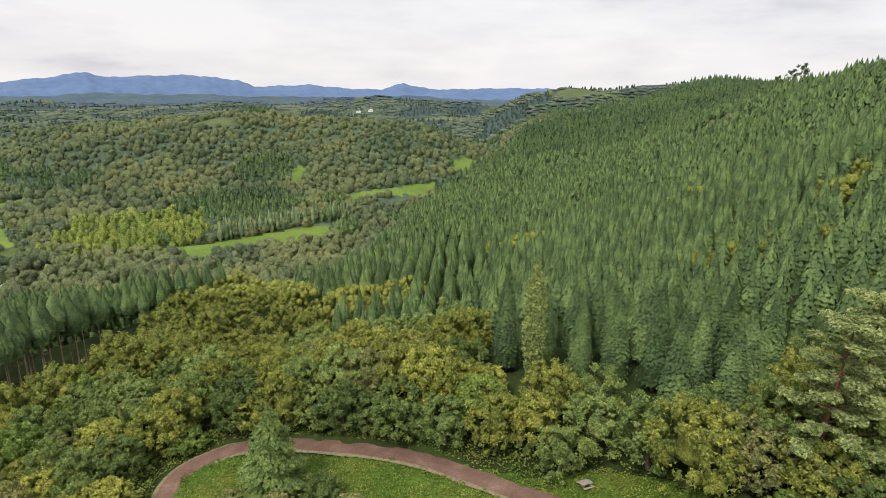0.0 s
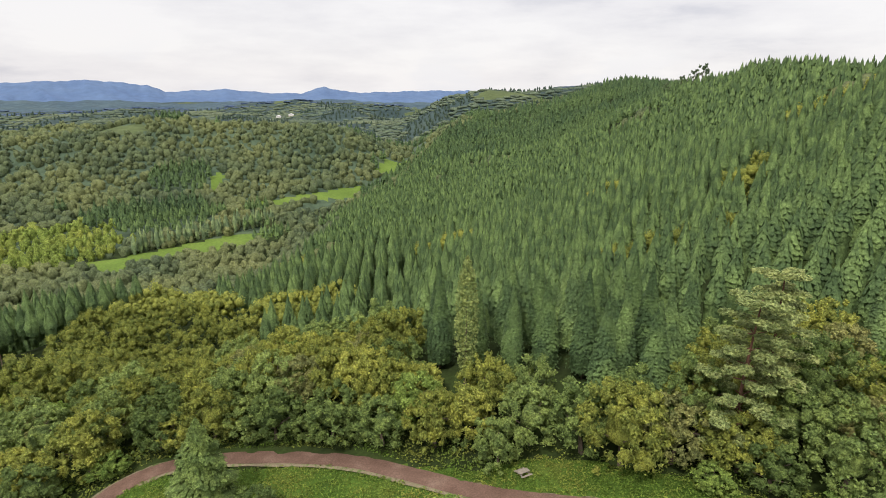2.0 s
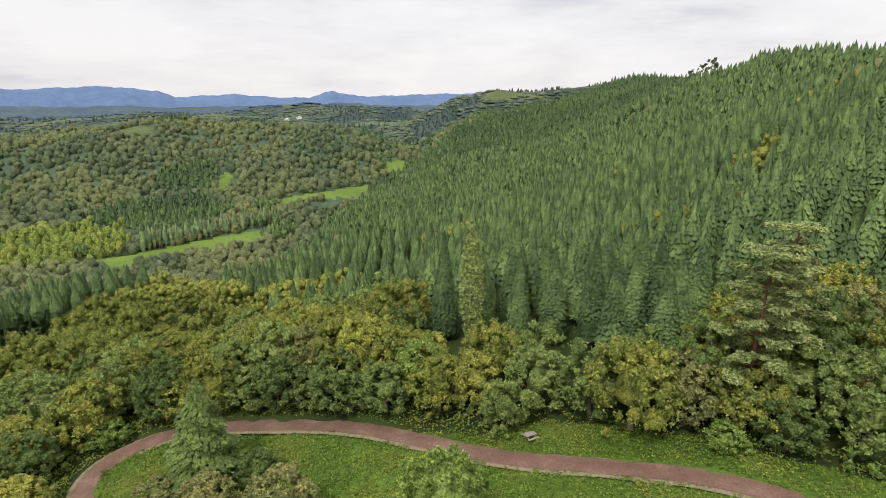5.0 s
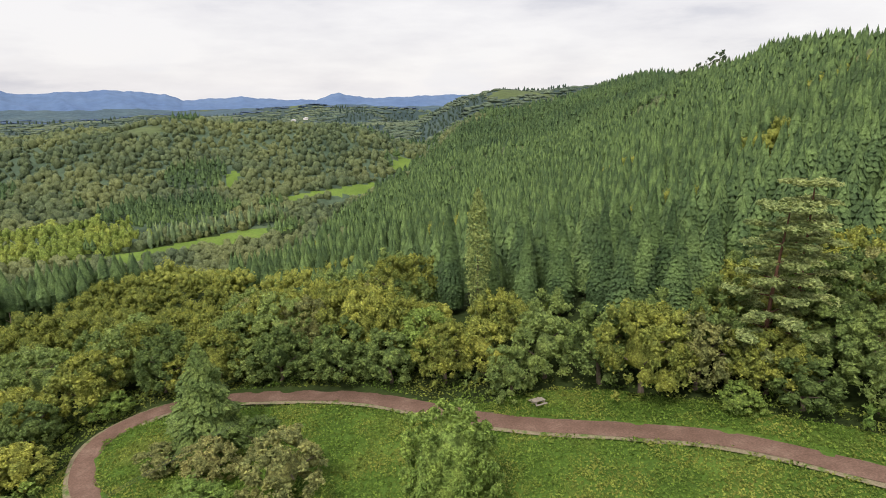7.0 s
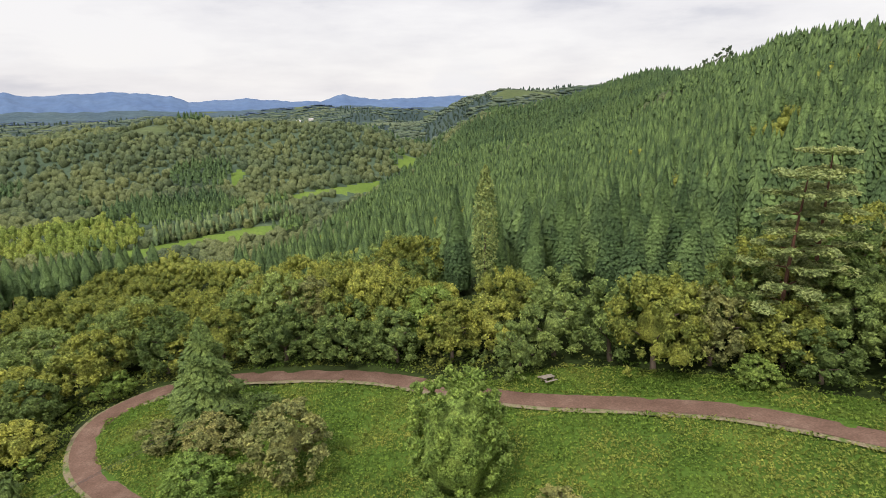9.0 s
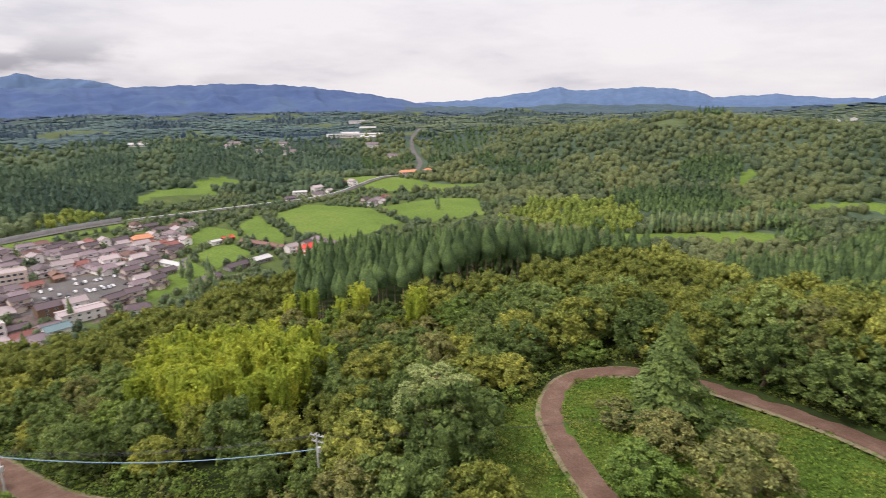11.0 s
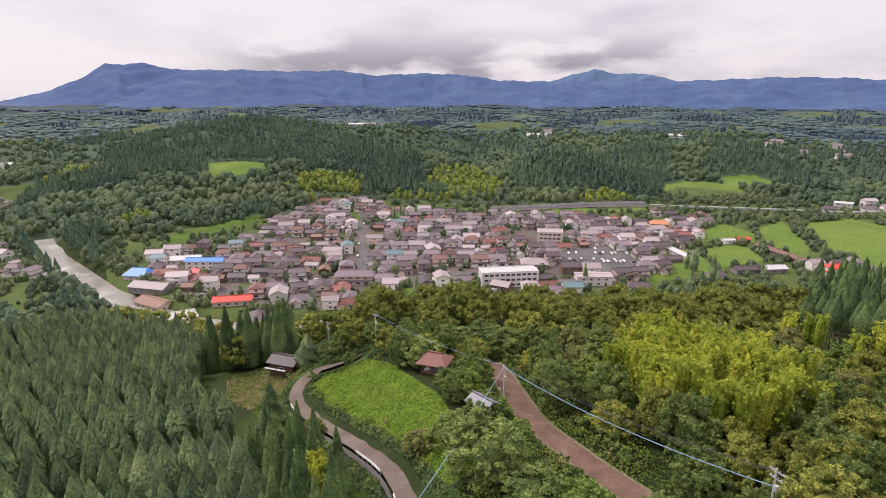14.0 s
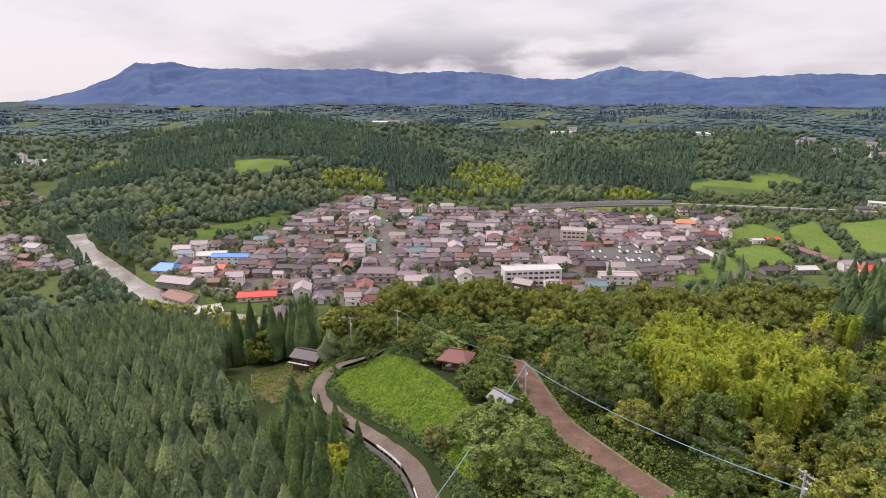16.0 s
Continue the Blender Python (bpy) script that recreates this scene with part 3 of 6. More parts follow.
def make_mountains():
    """Ranges that close the horizon, with haze painted into their colours."""
    def range_(name, label, az0, az1, r0, r1, shape, col, rough):
        az = np.arange(az0, az1, 0.14)
        t = np.linspace(0, 1, 40)
        a, tt = np.meshgrid(np.radians(az), t, indexing="ij")
        r = r0 + (r1 - r0) * tt
        x, y = -np.sin(a) * r, np.cos(a) * r
        top = shape(az)[:, None]
        body = 0.55 * smooth(0, 1, tt) + 0.45 * tt ** 1.4
        # spurs and gullies run down from the crest
        bend = np.degrees(a) + 1.4 * np.sin(tt * 4 + az0) + 0.7 * waves(x, y, 800, 5)
        fold = 1 - np.abs(np.sin(bend * 0.62 + 0.5 * np.sin(bend * 0.23))) + 0.45 * (1 - np.abs(np.sin(bend * 1.7 + 1))) - 0.9
        gully = (0.13 * fold + 0.05 * waves(x, y, 260, 6)) * np.sin(np.clip(tt, 0, 1) * math.pi) ** 0.8
        z = -90 + (top + 90) * (body + gully * 0.8) + rough * 0.5 * waves(x, y, 75, 2) * (0.3 + 0.7 * tt)
        verts = np.column_stack([x.ravel(), y.ravel(), z.ravel()])
        k = len(t)
        i, j = np.meshgrid(np.arange(len(az) - 1), np.arange(k - 1), indexing="ij")
        q = (i * k + j).ravel()
        me = mesh_np(name, verts, np.column_stack([q, q + 1, q + k + 1, q + k]), col, True)
        tagged(new(name, me), label, "mountain", kind="structure")

    def keys(*pairs):
        p = np.array(pairs[::-1])
        return lambda az: np.interp(az, p[:, 0], p[:, 1]) + 3.0 * np.sin(az * 2.3) + 1.6 * np.sin(az * 7.1 + 1)
    # base colours shifted to blue, in place of the air between
    haze = earthy("haze_tinted_mountain", [(0.32, (0.045, 0.076, 0.166)), (0.52, (0.057, 0.092, 0.188)), (0.68, (0.070, 0.112, 0.190))], 0.004, 0.02, 0.12, 1.0, 14, 0.7)
    blue = earthy("haze_blue_mountain", [(0.3, (0.076, 0.122, 0.220)), (0.7, (0.096, 0.148, 0.245))], 0.004, 0.02, 0.3, 1.0, 12, 0.6)
    slope = earthy("haze_tinted_slope", [(0.3, (0.045, 0.075, 0.100)), (0.6, (0.058, 0.090, 0.105)), (0.8, (0.075, 0.105, 0.105))], 0.006, 0.04, 0.2, 1.0, 6)
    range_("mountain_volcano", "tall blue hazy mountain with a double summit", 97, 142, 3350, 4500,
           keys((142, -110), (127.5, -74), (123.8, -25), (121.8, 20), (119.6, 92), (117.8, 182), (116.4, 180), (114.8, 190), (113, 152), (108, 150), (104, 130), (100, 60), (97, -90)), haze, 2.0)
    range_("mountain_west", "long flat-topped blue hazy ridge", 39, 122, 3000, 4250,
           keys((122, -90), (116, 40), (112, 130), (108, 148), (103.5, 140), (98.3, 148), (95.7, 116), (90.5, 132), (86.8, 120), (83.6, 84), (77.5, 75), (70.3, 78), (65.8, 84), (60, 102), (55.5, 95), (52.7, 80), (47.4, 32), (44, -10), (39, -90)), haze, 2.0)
    range_("mountain_behind", "summit behind the ridge, tinted pale blue for haze", 66, 82, 4300, 4700,
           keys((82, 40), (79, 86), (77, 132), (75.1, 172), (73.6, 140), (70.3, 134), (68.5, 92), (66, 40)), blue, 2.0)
    range_("mountain_north", "table mountain with a sheer edge, tinted blue for haze", -12, 44, 3900, 4650,
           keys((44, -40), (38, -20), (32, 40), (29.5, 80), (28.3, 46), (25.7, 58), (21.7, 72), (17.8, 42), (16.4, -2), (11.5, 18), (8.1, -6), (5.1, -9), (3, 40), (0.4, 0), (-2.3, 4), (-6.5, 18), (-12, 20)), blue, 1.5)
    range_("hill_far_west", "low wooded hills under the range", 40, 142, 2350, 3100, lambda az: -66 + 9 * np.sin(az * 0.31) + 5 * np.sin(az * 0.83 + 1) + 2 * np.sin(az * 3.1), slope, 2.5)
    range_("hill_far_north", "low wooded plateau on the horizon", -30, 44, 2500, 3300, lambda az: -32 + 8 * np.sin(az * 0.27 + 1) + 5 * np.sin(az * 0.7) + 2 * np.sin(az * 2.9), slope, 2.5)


make_mountains()


# ---- tracks, lanes and streets ----
def tracks():
    def one(name, label, line, half, mat, verge, step=1.0, lift=0.10):
        me = ribbon(name, line, (-half, -half * 0.55, -half * 0.2, half * 0.2, half * 0.55, half), (0.02 + lift, lift, lift + 0.05, lift + 0.05, lift, lift + 0.02), mat, step, 0.06)
        tagged(new(name, me), label, "road", kind="structure")
        if verge:
            me = ribbon(name + "_verge", line, (-half - 0.7, -half + 0.1), (lift * 0.2, lift - 0.02), verge, step, 0.12)
            me2 = ribbon(name + "_verge", line, (half - 0.1, half + 0.6), (lift - 0.02, lift * 0.2), verge, step, 0.12)
            for m_ in (me, me2):
                tagged(new("verge", m_), "sandy grassy verge of a dirt track", "verge", kind="structure")
    one("road_1", "winding red-brown dirt track across the meadow", TRACK_NORTH, 1.7, M["dirt"], M["gravel"], lift=0.22)
    one("road_2", "red-brown dirt track between trees", TRACK_WEST, 1.95, M["dirt"], M["gravel"], lift=0.24)
    one("road_3", "narrow worn paved lane below the grassy dome", LANE, 2.0, M["lane"], None, lift=0.50)
    for k, s in enumerate(STREETS):
        me = ribbon("street", s, (-2.8, 2.8), (0.14, 0.14), M["asphalt"], 4)
        tagged(new("road_%d" % (4 + k), me), "grey asphalt town street", "street", kind="structure")
    me = ribbon("highway", HIGHWAY, (-4.2, 4.2), (0.5, 0.5), M["asphalt"], 6)
    tagged(new("road_8", me), "grey asphalt main road past the fields", "road", kind="structure")


tracks()


def make_water():
    water = material("muddy_water", lambda nt, b: (
        nt.links.new(ramp_node(nt, world_noise(nt, 0.06, 6, 0.7), [(0.36, (0.175, 0.160, 0.132)), (0.52, (0.250, 0.232, 0.200)), (0.66, (0.46, 0.44, 0.40))]), b.inputs["Base Color"]),
        bump_node(nt, b, world_noise(nt, 0.6, 4), 0.5, 0.4)))
    for n in water.node_tree.nodes:
        if n.type == "BSDF_PRINCIPLED":
            n.inputs["Roughness"].default_value = 0.3
    me = ribbon("river", RIVER, (-13, -5, 5, 13), (0, 0, 0, 0), water, 5, 1.5, False, -86.2)
    tagged(new("water", me), "shallow muddy river with pale riffles", "river", kind="structure")
    me = ribbon("river", GORGE, (-8, 0, 8), (0, 0, 0), water, 8, 1.0, False, -81.6)
    tagged(new("water_gorge", me), "pale mountain river in the gorge", "river", kind="structure")


make_water()


# ---- trees ----
rng = np.random.default_rng(11)


def sprays(c, n, size, jitter=0.55, aspect=1.0):
    """Small pointed leaf sprays at the points c, facing about along n."""
    m = len(c)
    n = n + rng.normal(0, jitter, (m, 3))
    n /= np.linalg.norm(n, axis=1)[:, None] + 1e-9
    up = rng.normal(0, 1, (m, 3))
    u = np.cross(n, up)
    u /= np.linalg.norm(u, axis=1)[:, None] + 1e-9
    v = np.cross(n, u)
    s = (size * rng.uniform(0.6, 1.4, m))[:, None]
    w = s * aspect
    q = np.stack([c + u * w * 1.15 - n * s * 0.25, c - u * w * 0.6 + v * s * 0.85, c - u * w * 0.6 - v * s * 0.85], 1)
    return q.reshape(-1, 3), np.arange(3 * m).reshape(m, 3)


def blob(r, squash, seg=7, ring=4, rough=0.18):
    """A coarse lumpy ball."""
    th = np.linspace(0.42, math.pi * 0.84, ring)
    ph = np.arange(seg) * 2 * math.pi / seg
    t, p = np.meshgrid(th, ph, indexing="ij")
    rr = r * (1 + rng.uniform(-rough, rough, t.shape))
    x, y, z = rr * np.sin(t) * np.cos(p), rr * np.sin(t) * np.sin(p), rr * squash * np.cos(t)
    v = np.column_stack([x.ravel(), y.ravel(), z.ravel()])
    i, j = np.meshgrid(np.arange(ring - 1), np.arange(seg), indexing="ij")
    a, b = (i * seg + j).ravel(), (i * seg + (j + 1) % seg).ravel()
    cap = np.array([[0, k, k + 1] for k in range(1, seg - 1)])
    return v, np.vstack([np.column_stack([a, a + seg, b + seg]), np.column_stack([a, b + seg, b]), cap])


def join(parts_):
    """One mesh of many; a third entry of 1 marks bare twigs."""
    vs, fs, ks, o = [], [], [], 0
    for p in parts_:
        vs.append(p[0])
        fs.append(p[1] + o)
        ks.append(np.full(len(p[1]), p[2] if len(p) > 2 else 0))
        o += len(p[0])
    return np.vstack(vs), np.vstack(fs), np.concatenate(ks)


def round_crown(R, H, base, lobes, per, size, seg=5, ring=3, low=0.2, core=0.0):
    """A crown of many leafy knobs heaped on limbs, wide at the foot and broken at the edge."""
    ps, centre = [], np.array([0, 0, base + H * 0.42])
    g = 2.399963
    small = 1.0 if lobes < 14 else math.sqrt(lobes / 20)
    # a few bulges, so that the outline is uneven
    bulge = rng.normal(0, 1, (5, 3)) + np.array([0, 0, 0.4])
    bulge /= np.linalg.norm(bulge, axis=1)[:, None]
    for k in range(lobes):
        t = (k + 0.5) / lobes
        cz = 1 - (1.80 - low) * t
        rad = math.sqrt(max(0, 1 - cz * cz))
        d = np.array([rad * math.cos(g * k), rad * math.sin(g * k), cz]) + rng.normal(0, 0.13, 3)
        d /= np.linalg.norm(d)
        lump = 0.80 + 0.28 * max(0.0, float((bulge @ d).max())) ** 5
        d = d * rng.uniform(0.78, 1.02) * lump
        lc = centre + d * np.array([R, R, H * 0.56])
        big_ = rng.uniform(0.5, 1.3)
        lr = R * 0.33 * big_ / small
        m = int(per * big_ ** 1.6)
        n = rng.normal(0, 1, (m, 3)) + d * 1.1 + np.array([0, 0, 0.6])
        n /= np.linalg.norm(n, axis=1)[:, None]
        pos = lc + n * (lr * rng.uniform(0.62, 1.30, m))[:, None] * np.array([1, 1, 0.85])
        ps.append(sprays(pos, n * 0.6 + np.array([0, 0, 0.5]), size, 0.8))
        v, f = blob(lr * 0.80, 0.8, seg, ring, 0.25)
        c, s_ = math.cos(k), math.sin(k)
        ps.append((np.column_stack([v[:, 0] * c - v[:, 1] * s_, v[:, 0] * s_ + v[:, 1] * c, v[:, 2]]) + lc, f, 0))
    if core:
        v, f = blob(R * core, H * 0.5 * core / (R * core), 9, 6, 0.2)
        ps.append((v + centre, f))
    return join(ps)


def plume_cone(R, H, base, whorls, per, leaves=0, size=0.2, heart=0.6, taper=0.5, power=0.85, plain=False):
    """A cedar: whorls of drooping plumes, each a folded blade, that taper to a point."""
    vs, fs, o = [], [], 0
    dz = H / whorls
    for k in range(whorls):
        t = (k + 0.35) / whorls
        r = R * min(1.0, (1 - t) / taper) ** power * (0.6 + 0.4 * min(1, t / 0.3)) + 0.12
        n = max(4, int(round(per * (0.42 + 0.58 * r / R))))
        a = k * 1.9 + (np.arange(n) + rng.uniform(-0.28, 0.28, n)) * 2 * math.pi / n
        rr = r * (rng.uniform(0.96, 1.10, n) if plain else rng.uniform(0.90, 1.16, n))
        z = base + H * t + rng.uniform(-0.3, 0.3, n) * dz * (t < 0.9)
        half = math.pi / n * rng.uniform(0.95, 1.2, n)
        fall = dz * rng.uniform(0.45, 0.8, n)

        def at(ang, rad, zz):
            return np.column_stack([np.cos(ang) * rad, np.sin(ang) * rad, zz])
        above = R * min(1.0, max(0.0, 1 - t - 1.1 / whorls) / taper) ** power * 0.85
        root, tip = at(a, above, z + dz * 0.95), at(a, rr, z - fall)
        side = np.minimum(rr, r) * 0.93
        left, right = at(a - half, side, z - fall * 0.45), at(a + half, side, z - fall * 0.45)
        mid = at(a, (above + rr) * 0.52, z + dz * 0.24)
        if plain:
            vs.append(np.stack([root, left, tip, right], 1).reshape(-1, 3))
            i = o + 4 * np.arange(n)
            fs += [np.column_stack((i, i + 1, i + 2)), np.column_stack((i, i + 2, i + 3))]
            o += 4 * n
            continue
        vs.append(np.stack([root, left, tip, right, mid], 1).reshape(-1, 3))
        i = o + 5 * np.arange(n)
        fs += [np.column_stack(q) for q in ((i, i + 1, i + 4), (i + 1, i + 2, i + 4), (i + 2, i + 3, i + 4), (i + 3, i, i + 4))]
        o += 5 * n
    ps = [(np.vstack(vs), np.vstack(fs), 0)]
    if not heart:
        return join(ps)
    seg = 6
    zt = np.array([0.02 if leaves else 0.02 - base / H, 1 - taper, 0.93])
    ang = np.arange(seg) * 2 * math.pi / seg
    v = np.vstack([np.column_stack([np.cos(ang) * R * heart * min(1, (1 - q) / taper) ** power, np.sin(ang) * R * heart * min(1, (1 - q) / taper) ** power, np.full(seg, base + H * q)]) for q in zt])
    j = np.arange(seg)
    f = np.vstack([np.column_stack(q) for lo in (0, seg) for q in ((lo + j, lo + (j + 1) % seg, lo + seg + (j + 1) % seg), (lo + j, lo + seg + (j + 1) % seg, lo + seg + j))])
    ps.append((v, f, 0))
    if leaves:
        t = rng.uniform(0, 1, leaves) ** 0.8
        a = rng.uniform(0, 2 * math.pi, leaves)
        r = R * np.minimum(1, (1 - t) / taper) ** power * rng.uniform(0.8, 1.1, leaves) + 0.05
        ps.append(sprays(np.column_stack([np.cos(a) * r, np.sin(a) * r, base + H * t]), np.column_stack([np.cos(a), np.sin(a), 0.9 + 0 * a]), size, 0.5))
    return join(ps)


def bullet(t, R, taper=0.8):
    """The outline of a cedar: a pointed top, and thin again where the shaded lower limbs have died."""
    top = np.minimum(1, (1 - t) / taper) ** 0.92
    return R * top * np.where(t < 1 - taper, 0.35 + 0.65 * t / max(1e-6, 1 - taper), 1.0)


def cone_crown(R, H, base, leaves, size, seg=10, rings=8, wood=0, heart=0.9, high=0.0, taper=0.8, knob=0.2):
    """A cedar: a knobbly body of plumes with fine loose sprays on it."""
    t = np.linspace(0, 1, rings) ** 0.8 * 0.99
    ph = np.arange(seg) * 2 * math.pi / seg
    tt, pp = np.meshgrid(t, ph, indexing="ij")
    pp = pp + (np.arange(rings) % 2)[:, None] * math.pi / seg + rng.uniform(-0.3, 0.3, tt.shape) / seg * 3
    rr = bullet(tt, R * heart, taper) * (1 + rng.uniform(-knob, knob, tt.shape))
    zz = base + H * tt + rng.uniform(-0.5, 0.5, tt.shape) * H / rings * (tt < 0.95)
    v = np.column_stack([(rr * np.cos(pp)).ravel(), (rr * np.sin(pp)).ravel(), zz.ravel()])
    i, j = np.meshgrid(np.arange(rings - 1), np.arange(seg), indexing="ij")
    a, b = (i * seg + j).ravel(), (i * seg + (j + 1) % seg).ravel()
    ps = [(v, np.vstack([np.column_stack([a, b, b + seg]), np.column_stack([a, b + seg, a + seg])]), wood)]
    if leaves:
        u = rng.uniform(0, 1, leaves)
        t = high + (1 - high) * (1 - np.sqrt(1 - u * 0.999))
        a = rng.uniform(0, 2 * math.pi, leaves)
        r = bullet(t, R, taper) * rng.uniform(0.84, 1.12, leaves)
        c = np.column_stack([np.cos(a) * r, np.sin(a) * r, base + H * t])
        n = np.column_stack([np.cos(a), np.sin(a), 0.75 + 0 * a])
        ps.append(sprays(c, n, size, 0.45))
    return join(ps)


def trunk_mesh(name, H, r, limbs=5, spread=2.5, mat="bark", lean=0.3, straight=False):
    bm = bmesh.new()
    x = y = 0.0
    n = 4
    pts = []
    for k in range(n + 1):
        pts.append((x, y, -0.4 + (H + 0.4) * k / n))
        if not straight:
            x += rng.uniform(-lean, lean)
            y += rng.uniform(-lean, lean)
    for k in range(n):
        tube(bm, pts[k], pts[k + 1], r * (1 - 0.75 * k / n) * (1.35 if k == 0 else 1), r * (1 - 0.75 * (k + 1) / n), 7)
    for k in range(limbs):
        i = 2 + k % 2
        p = Vector(pts[i])
        a = k * 2.4 + rng.uniform(-0.3, 0.3)
        q = p + Vector((math.cos(a) * spread, math.sin(a) * spread, spread * rng.uniform(0.4, 0.9)))
        tube(bm, p, q, r * 0.42, r * 0.12, 5)
    return from_bm(name, bm, M[mat])


def tree_kind(name, label, category, trunk, crown, mat):
    ob = thing(name, label, category)
    part("trunk", trunk, ob)
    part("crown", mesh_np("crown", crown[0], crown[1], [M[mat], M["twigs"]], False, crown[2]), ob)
    return ob


def place(proto, x, y, scale, group="", label="", tall=1.0, sink=0.0):
    m = Matrix.LocRotScale((x, y, float(height(x, y)) - sink), Euler((0, 0, rng.uniform(0, 6.28))), (scale * rng.uniform(0.93, 1.07), scale, scale * tall))
    ob = copy_thing(proto, m)
    tagged(ob, label, "", group)
    return ob


def drop_proto(ob):
    for o in (*ob.children_recursive, ob):
        bpy.data.objects.remove(o)


ROADS_NEAR = [TRACK_NORTH, TRACK_WEST, LANE]


def clear_of_roads(x, y, gap):
    d = away(x, y, TRACK_NORTH)
    for l in ROADS_NEAR[1:]:
        d = np.minimum(d, away(x, y, l))
    return d > gap


def rows_askew(xs, ys, gap, turn, deep):
    """Planted rows, staggered, that run askew over the box of a plot; deep: their distance over the gap in a row."""
    cx, cy = (min(xs) + max(xs)) / 2, (min(ys) + max(ys)) / 2
    half = math.hypot(max(xs) - min(xs), max(ys) - min(ys)) / 2
    u, v = np.meshgrid(np.arange(-half, half, gap), np.arange(-half, half, gap * deep))
    u = u + (np.arange(u.shape[0]) % 2)[:, None] * gap / 2
    u, v = u.ravel() + rng.uniform(-0.2, 0.2, u.size) * gap, v.ravel() + rng.uniform(-0.2, 0.2, v.size) * gap
    c, q = math.cos(radians(turn)), math.sin(radians(turn))
    return cx + u * c - v * q, cy + u * q + v * c


def near_trees():
    def cedar(label, R, H, base, n, size, whorls, taper, trunk, needles="dark_cedar"):
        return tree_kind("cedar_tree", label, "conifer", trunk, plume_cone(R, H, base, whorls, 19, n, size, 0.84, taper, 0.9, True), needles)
    grown = [cedar("tall dark-green pointed cedar", 2.6 + 0.2 * k, 18.0, 1.5, 1500, 0.18, 30, 0.85, trunk_mesh("trunk", 9, 0.28, 0, straight=True)) for k in range(3)]
    small = [cedar("slender planted cedar with a pale green tip", 1.66 + 0.12 * k, 12.6, 2.6, 620, 0.13, 24, 0.40, trunk_mesh("trunk", 8, 0.22, 0, straight=True), "cedar") for k in range(3)]
    bare = [cedar("cedar with a long bare brown trunk", 2.2, 10.5, 10.0, 420, 0.13, 22, 0.6, trunk_mesh("trunk", 14, 0.2, 3, 1.2, "pale_bark", straight=True))]
    cedars = grown + small
    kinds = []
    for mat, what, count in (("oak", "broad oak with clumped olive-yellow leaves", 3), ("green", "broad deep-green leafy tree", 3), ("olive", "broad tree with dull olive leaves", 1), ("fresh", "leafy tree with fresh green foliage", 1)):
        for k in range(count):
            R = 4.0 + 0.5 * k
            kinds.append((mat, tree_kind("broadleaf_tree", what, "tree", trunk_mesh("trunk", 6.5, 0.32, 5, 2.4), round_crown(R, 8.8, 1.0, 80, 46, 0.18, 5, 3, 0.2, 0.4), mat)))

    def too_close(x, y, gap):
        return any((x - a) ** 2 + (y - b) ** 2 < gap * gap for a, b in DONE)
    # named trees round the meadow
    oaks = {m: [o for q, o in kinds if q == m] for m in ("oak", "green", "olive", "fresh")}
    for kind, x, y, r, h in SPECIAL:
        place(oaks[kind][0], x, y, r / 4.3, "", "", h / 9.9 / (r / 4.3), 0.7)
        DONE.append((x, y))
    # cedars by rows, as planted
    rim = [(-96, 170), (-100, 141), (-101, 114), (-109, 97), (-124, 88)]
    for poly, gap, lim, turn, deep in ((CEDAR_EAST, 6.9, 118, -28, 1.15), (CEDAR_STAND, 4.4, 190, 40, 1.0), (CEDAR_SOUTH, 4.2, 112, 112, 1.4), (CEDAR_CLUMP, 4.8, 999, 112, 1.0)):
        xs, ys = [p[0] for p in poly], [p[1] for p in poly]
        gx, gy = rows_askew(xs, ys, gap, turn, deep)
        ok = inside(poly, gx, gy) & (np.hypot(gx, gy) < lim) & clear_of_roads(gx, gy, 4.5) & ~meadowy(gx, gy)
        az = np.degrees(np.arctan2(-gx, gy))
        ok &= (az > -50) & (az < 138)
        south = poly is CEDAR_SOUTH
        for x, y in zip(gx[ok], gy[ok]):
            if too_close(x, y, 2.2):
                continue
            edge = poly is CEDAR_STAND and float(away(np.array(x), np.array(y), rim)) < 13
            if poly is CEDAR_STAND and not edge:
                continue
            lane_gap = float(away(np.array(x), np.array(y), LANE))
            if south and lane_gap < 6.5:
                continue
            # large trees in the dark copy put the wood edge's shade into colour
            shaded_edge = south and lane_gap < 19
            kin = small if south and not shaded_edge else grown
            place(bare[0] if edge else kin[int(rng.integers(3))], x, y, (0.80 if shaded_edge else 1.0) * rng.uniform(0.92, 1.09) * (0.72 + 0.33 * float(smooth(98, 150, y)) if edge else 1.0) * (0.7 if south and x < -90 and y > -62 else 1.0), "planted cedars", tall=rng.uniform(0.95, 1.05))
            DONE.append((x, y))
    # broadleaf wood: everywhere else on the spur
    gx, gy = np.meshgrid(np.arange(-190, 120, 6.2), np.arange(-60, 150, 6.2))
    gx = (gx + (np.arange(gx.shape[0]) % 2)[:, None] * 2.7).ravel() + rng.uniform(-1.3, 1.3, gx.size)
    gy = gy.ravel() + rng.uniform(-1.3, 1.3, gy.size)
    az, r = np.degrees(np.arctan2(-gx, gy)), np.hypot(gx, gy)
    ok = (az > -50) & (az < 125) & (r > 52) & (r < 133) & clear_of_roads(gx, gy, 4.6) & ~meadowy(gx, gy) & ~inside(BAMBOO, gx, gy) & ~cedarish(gx, gy) & ~inside(GROVE, gx, gy) & ~inside(STAND_EDGE, gx, gy) & ~((gx < -92) & (gy < -14))
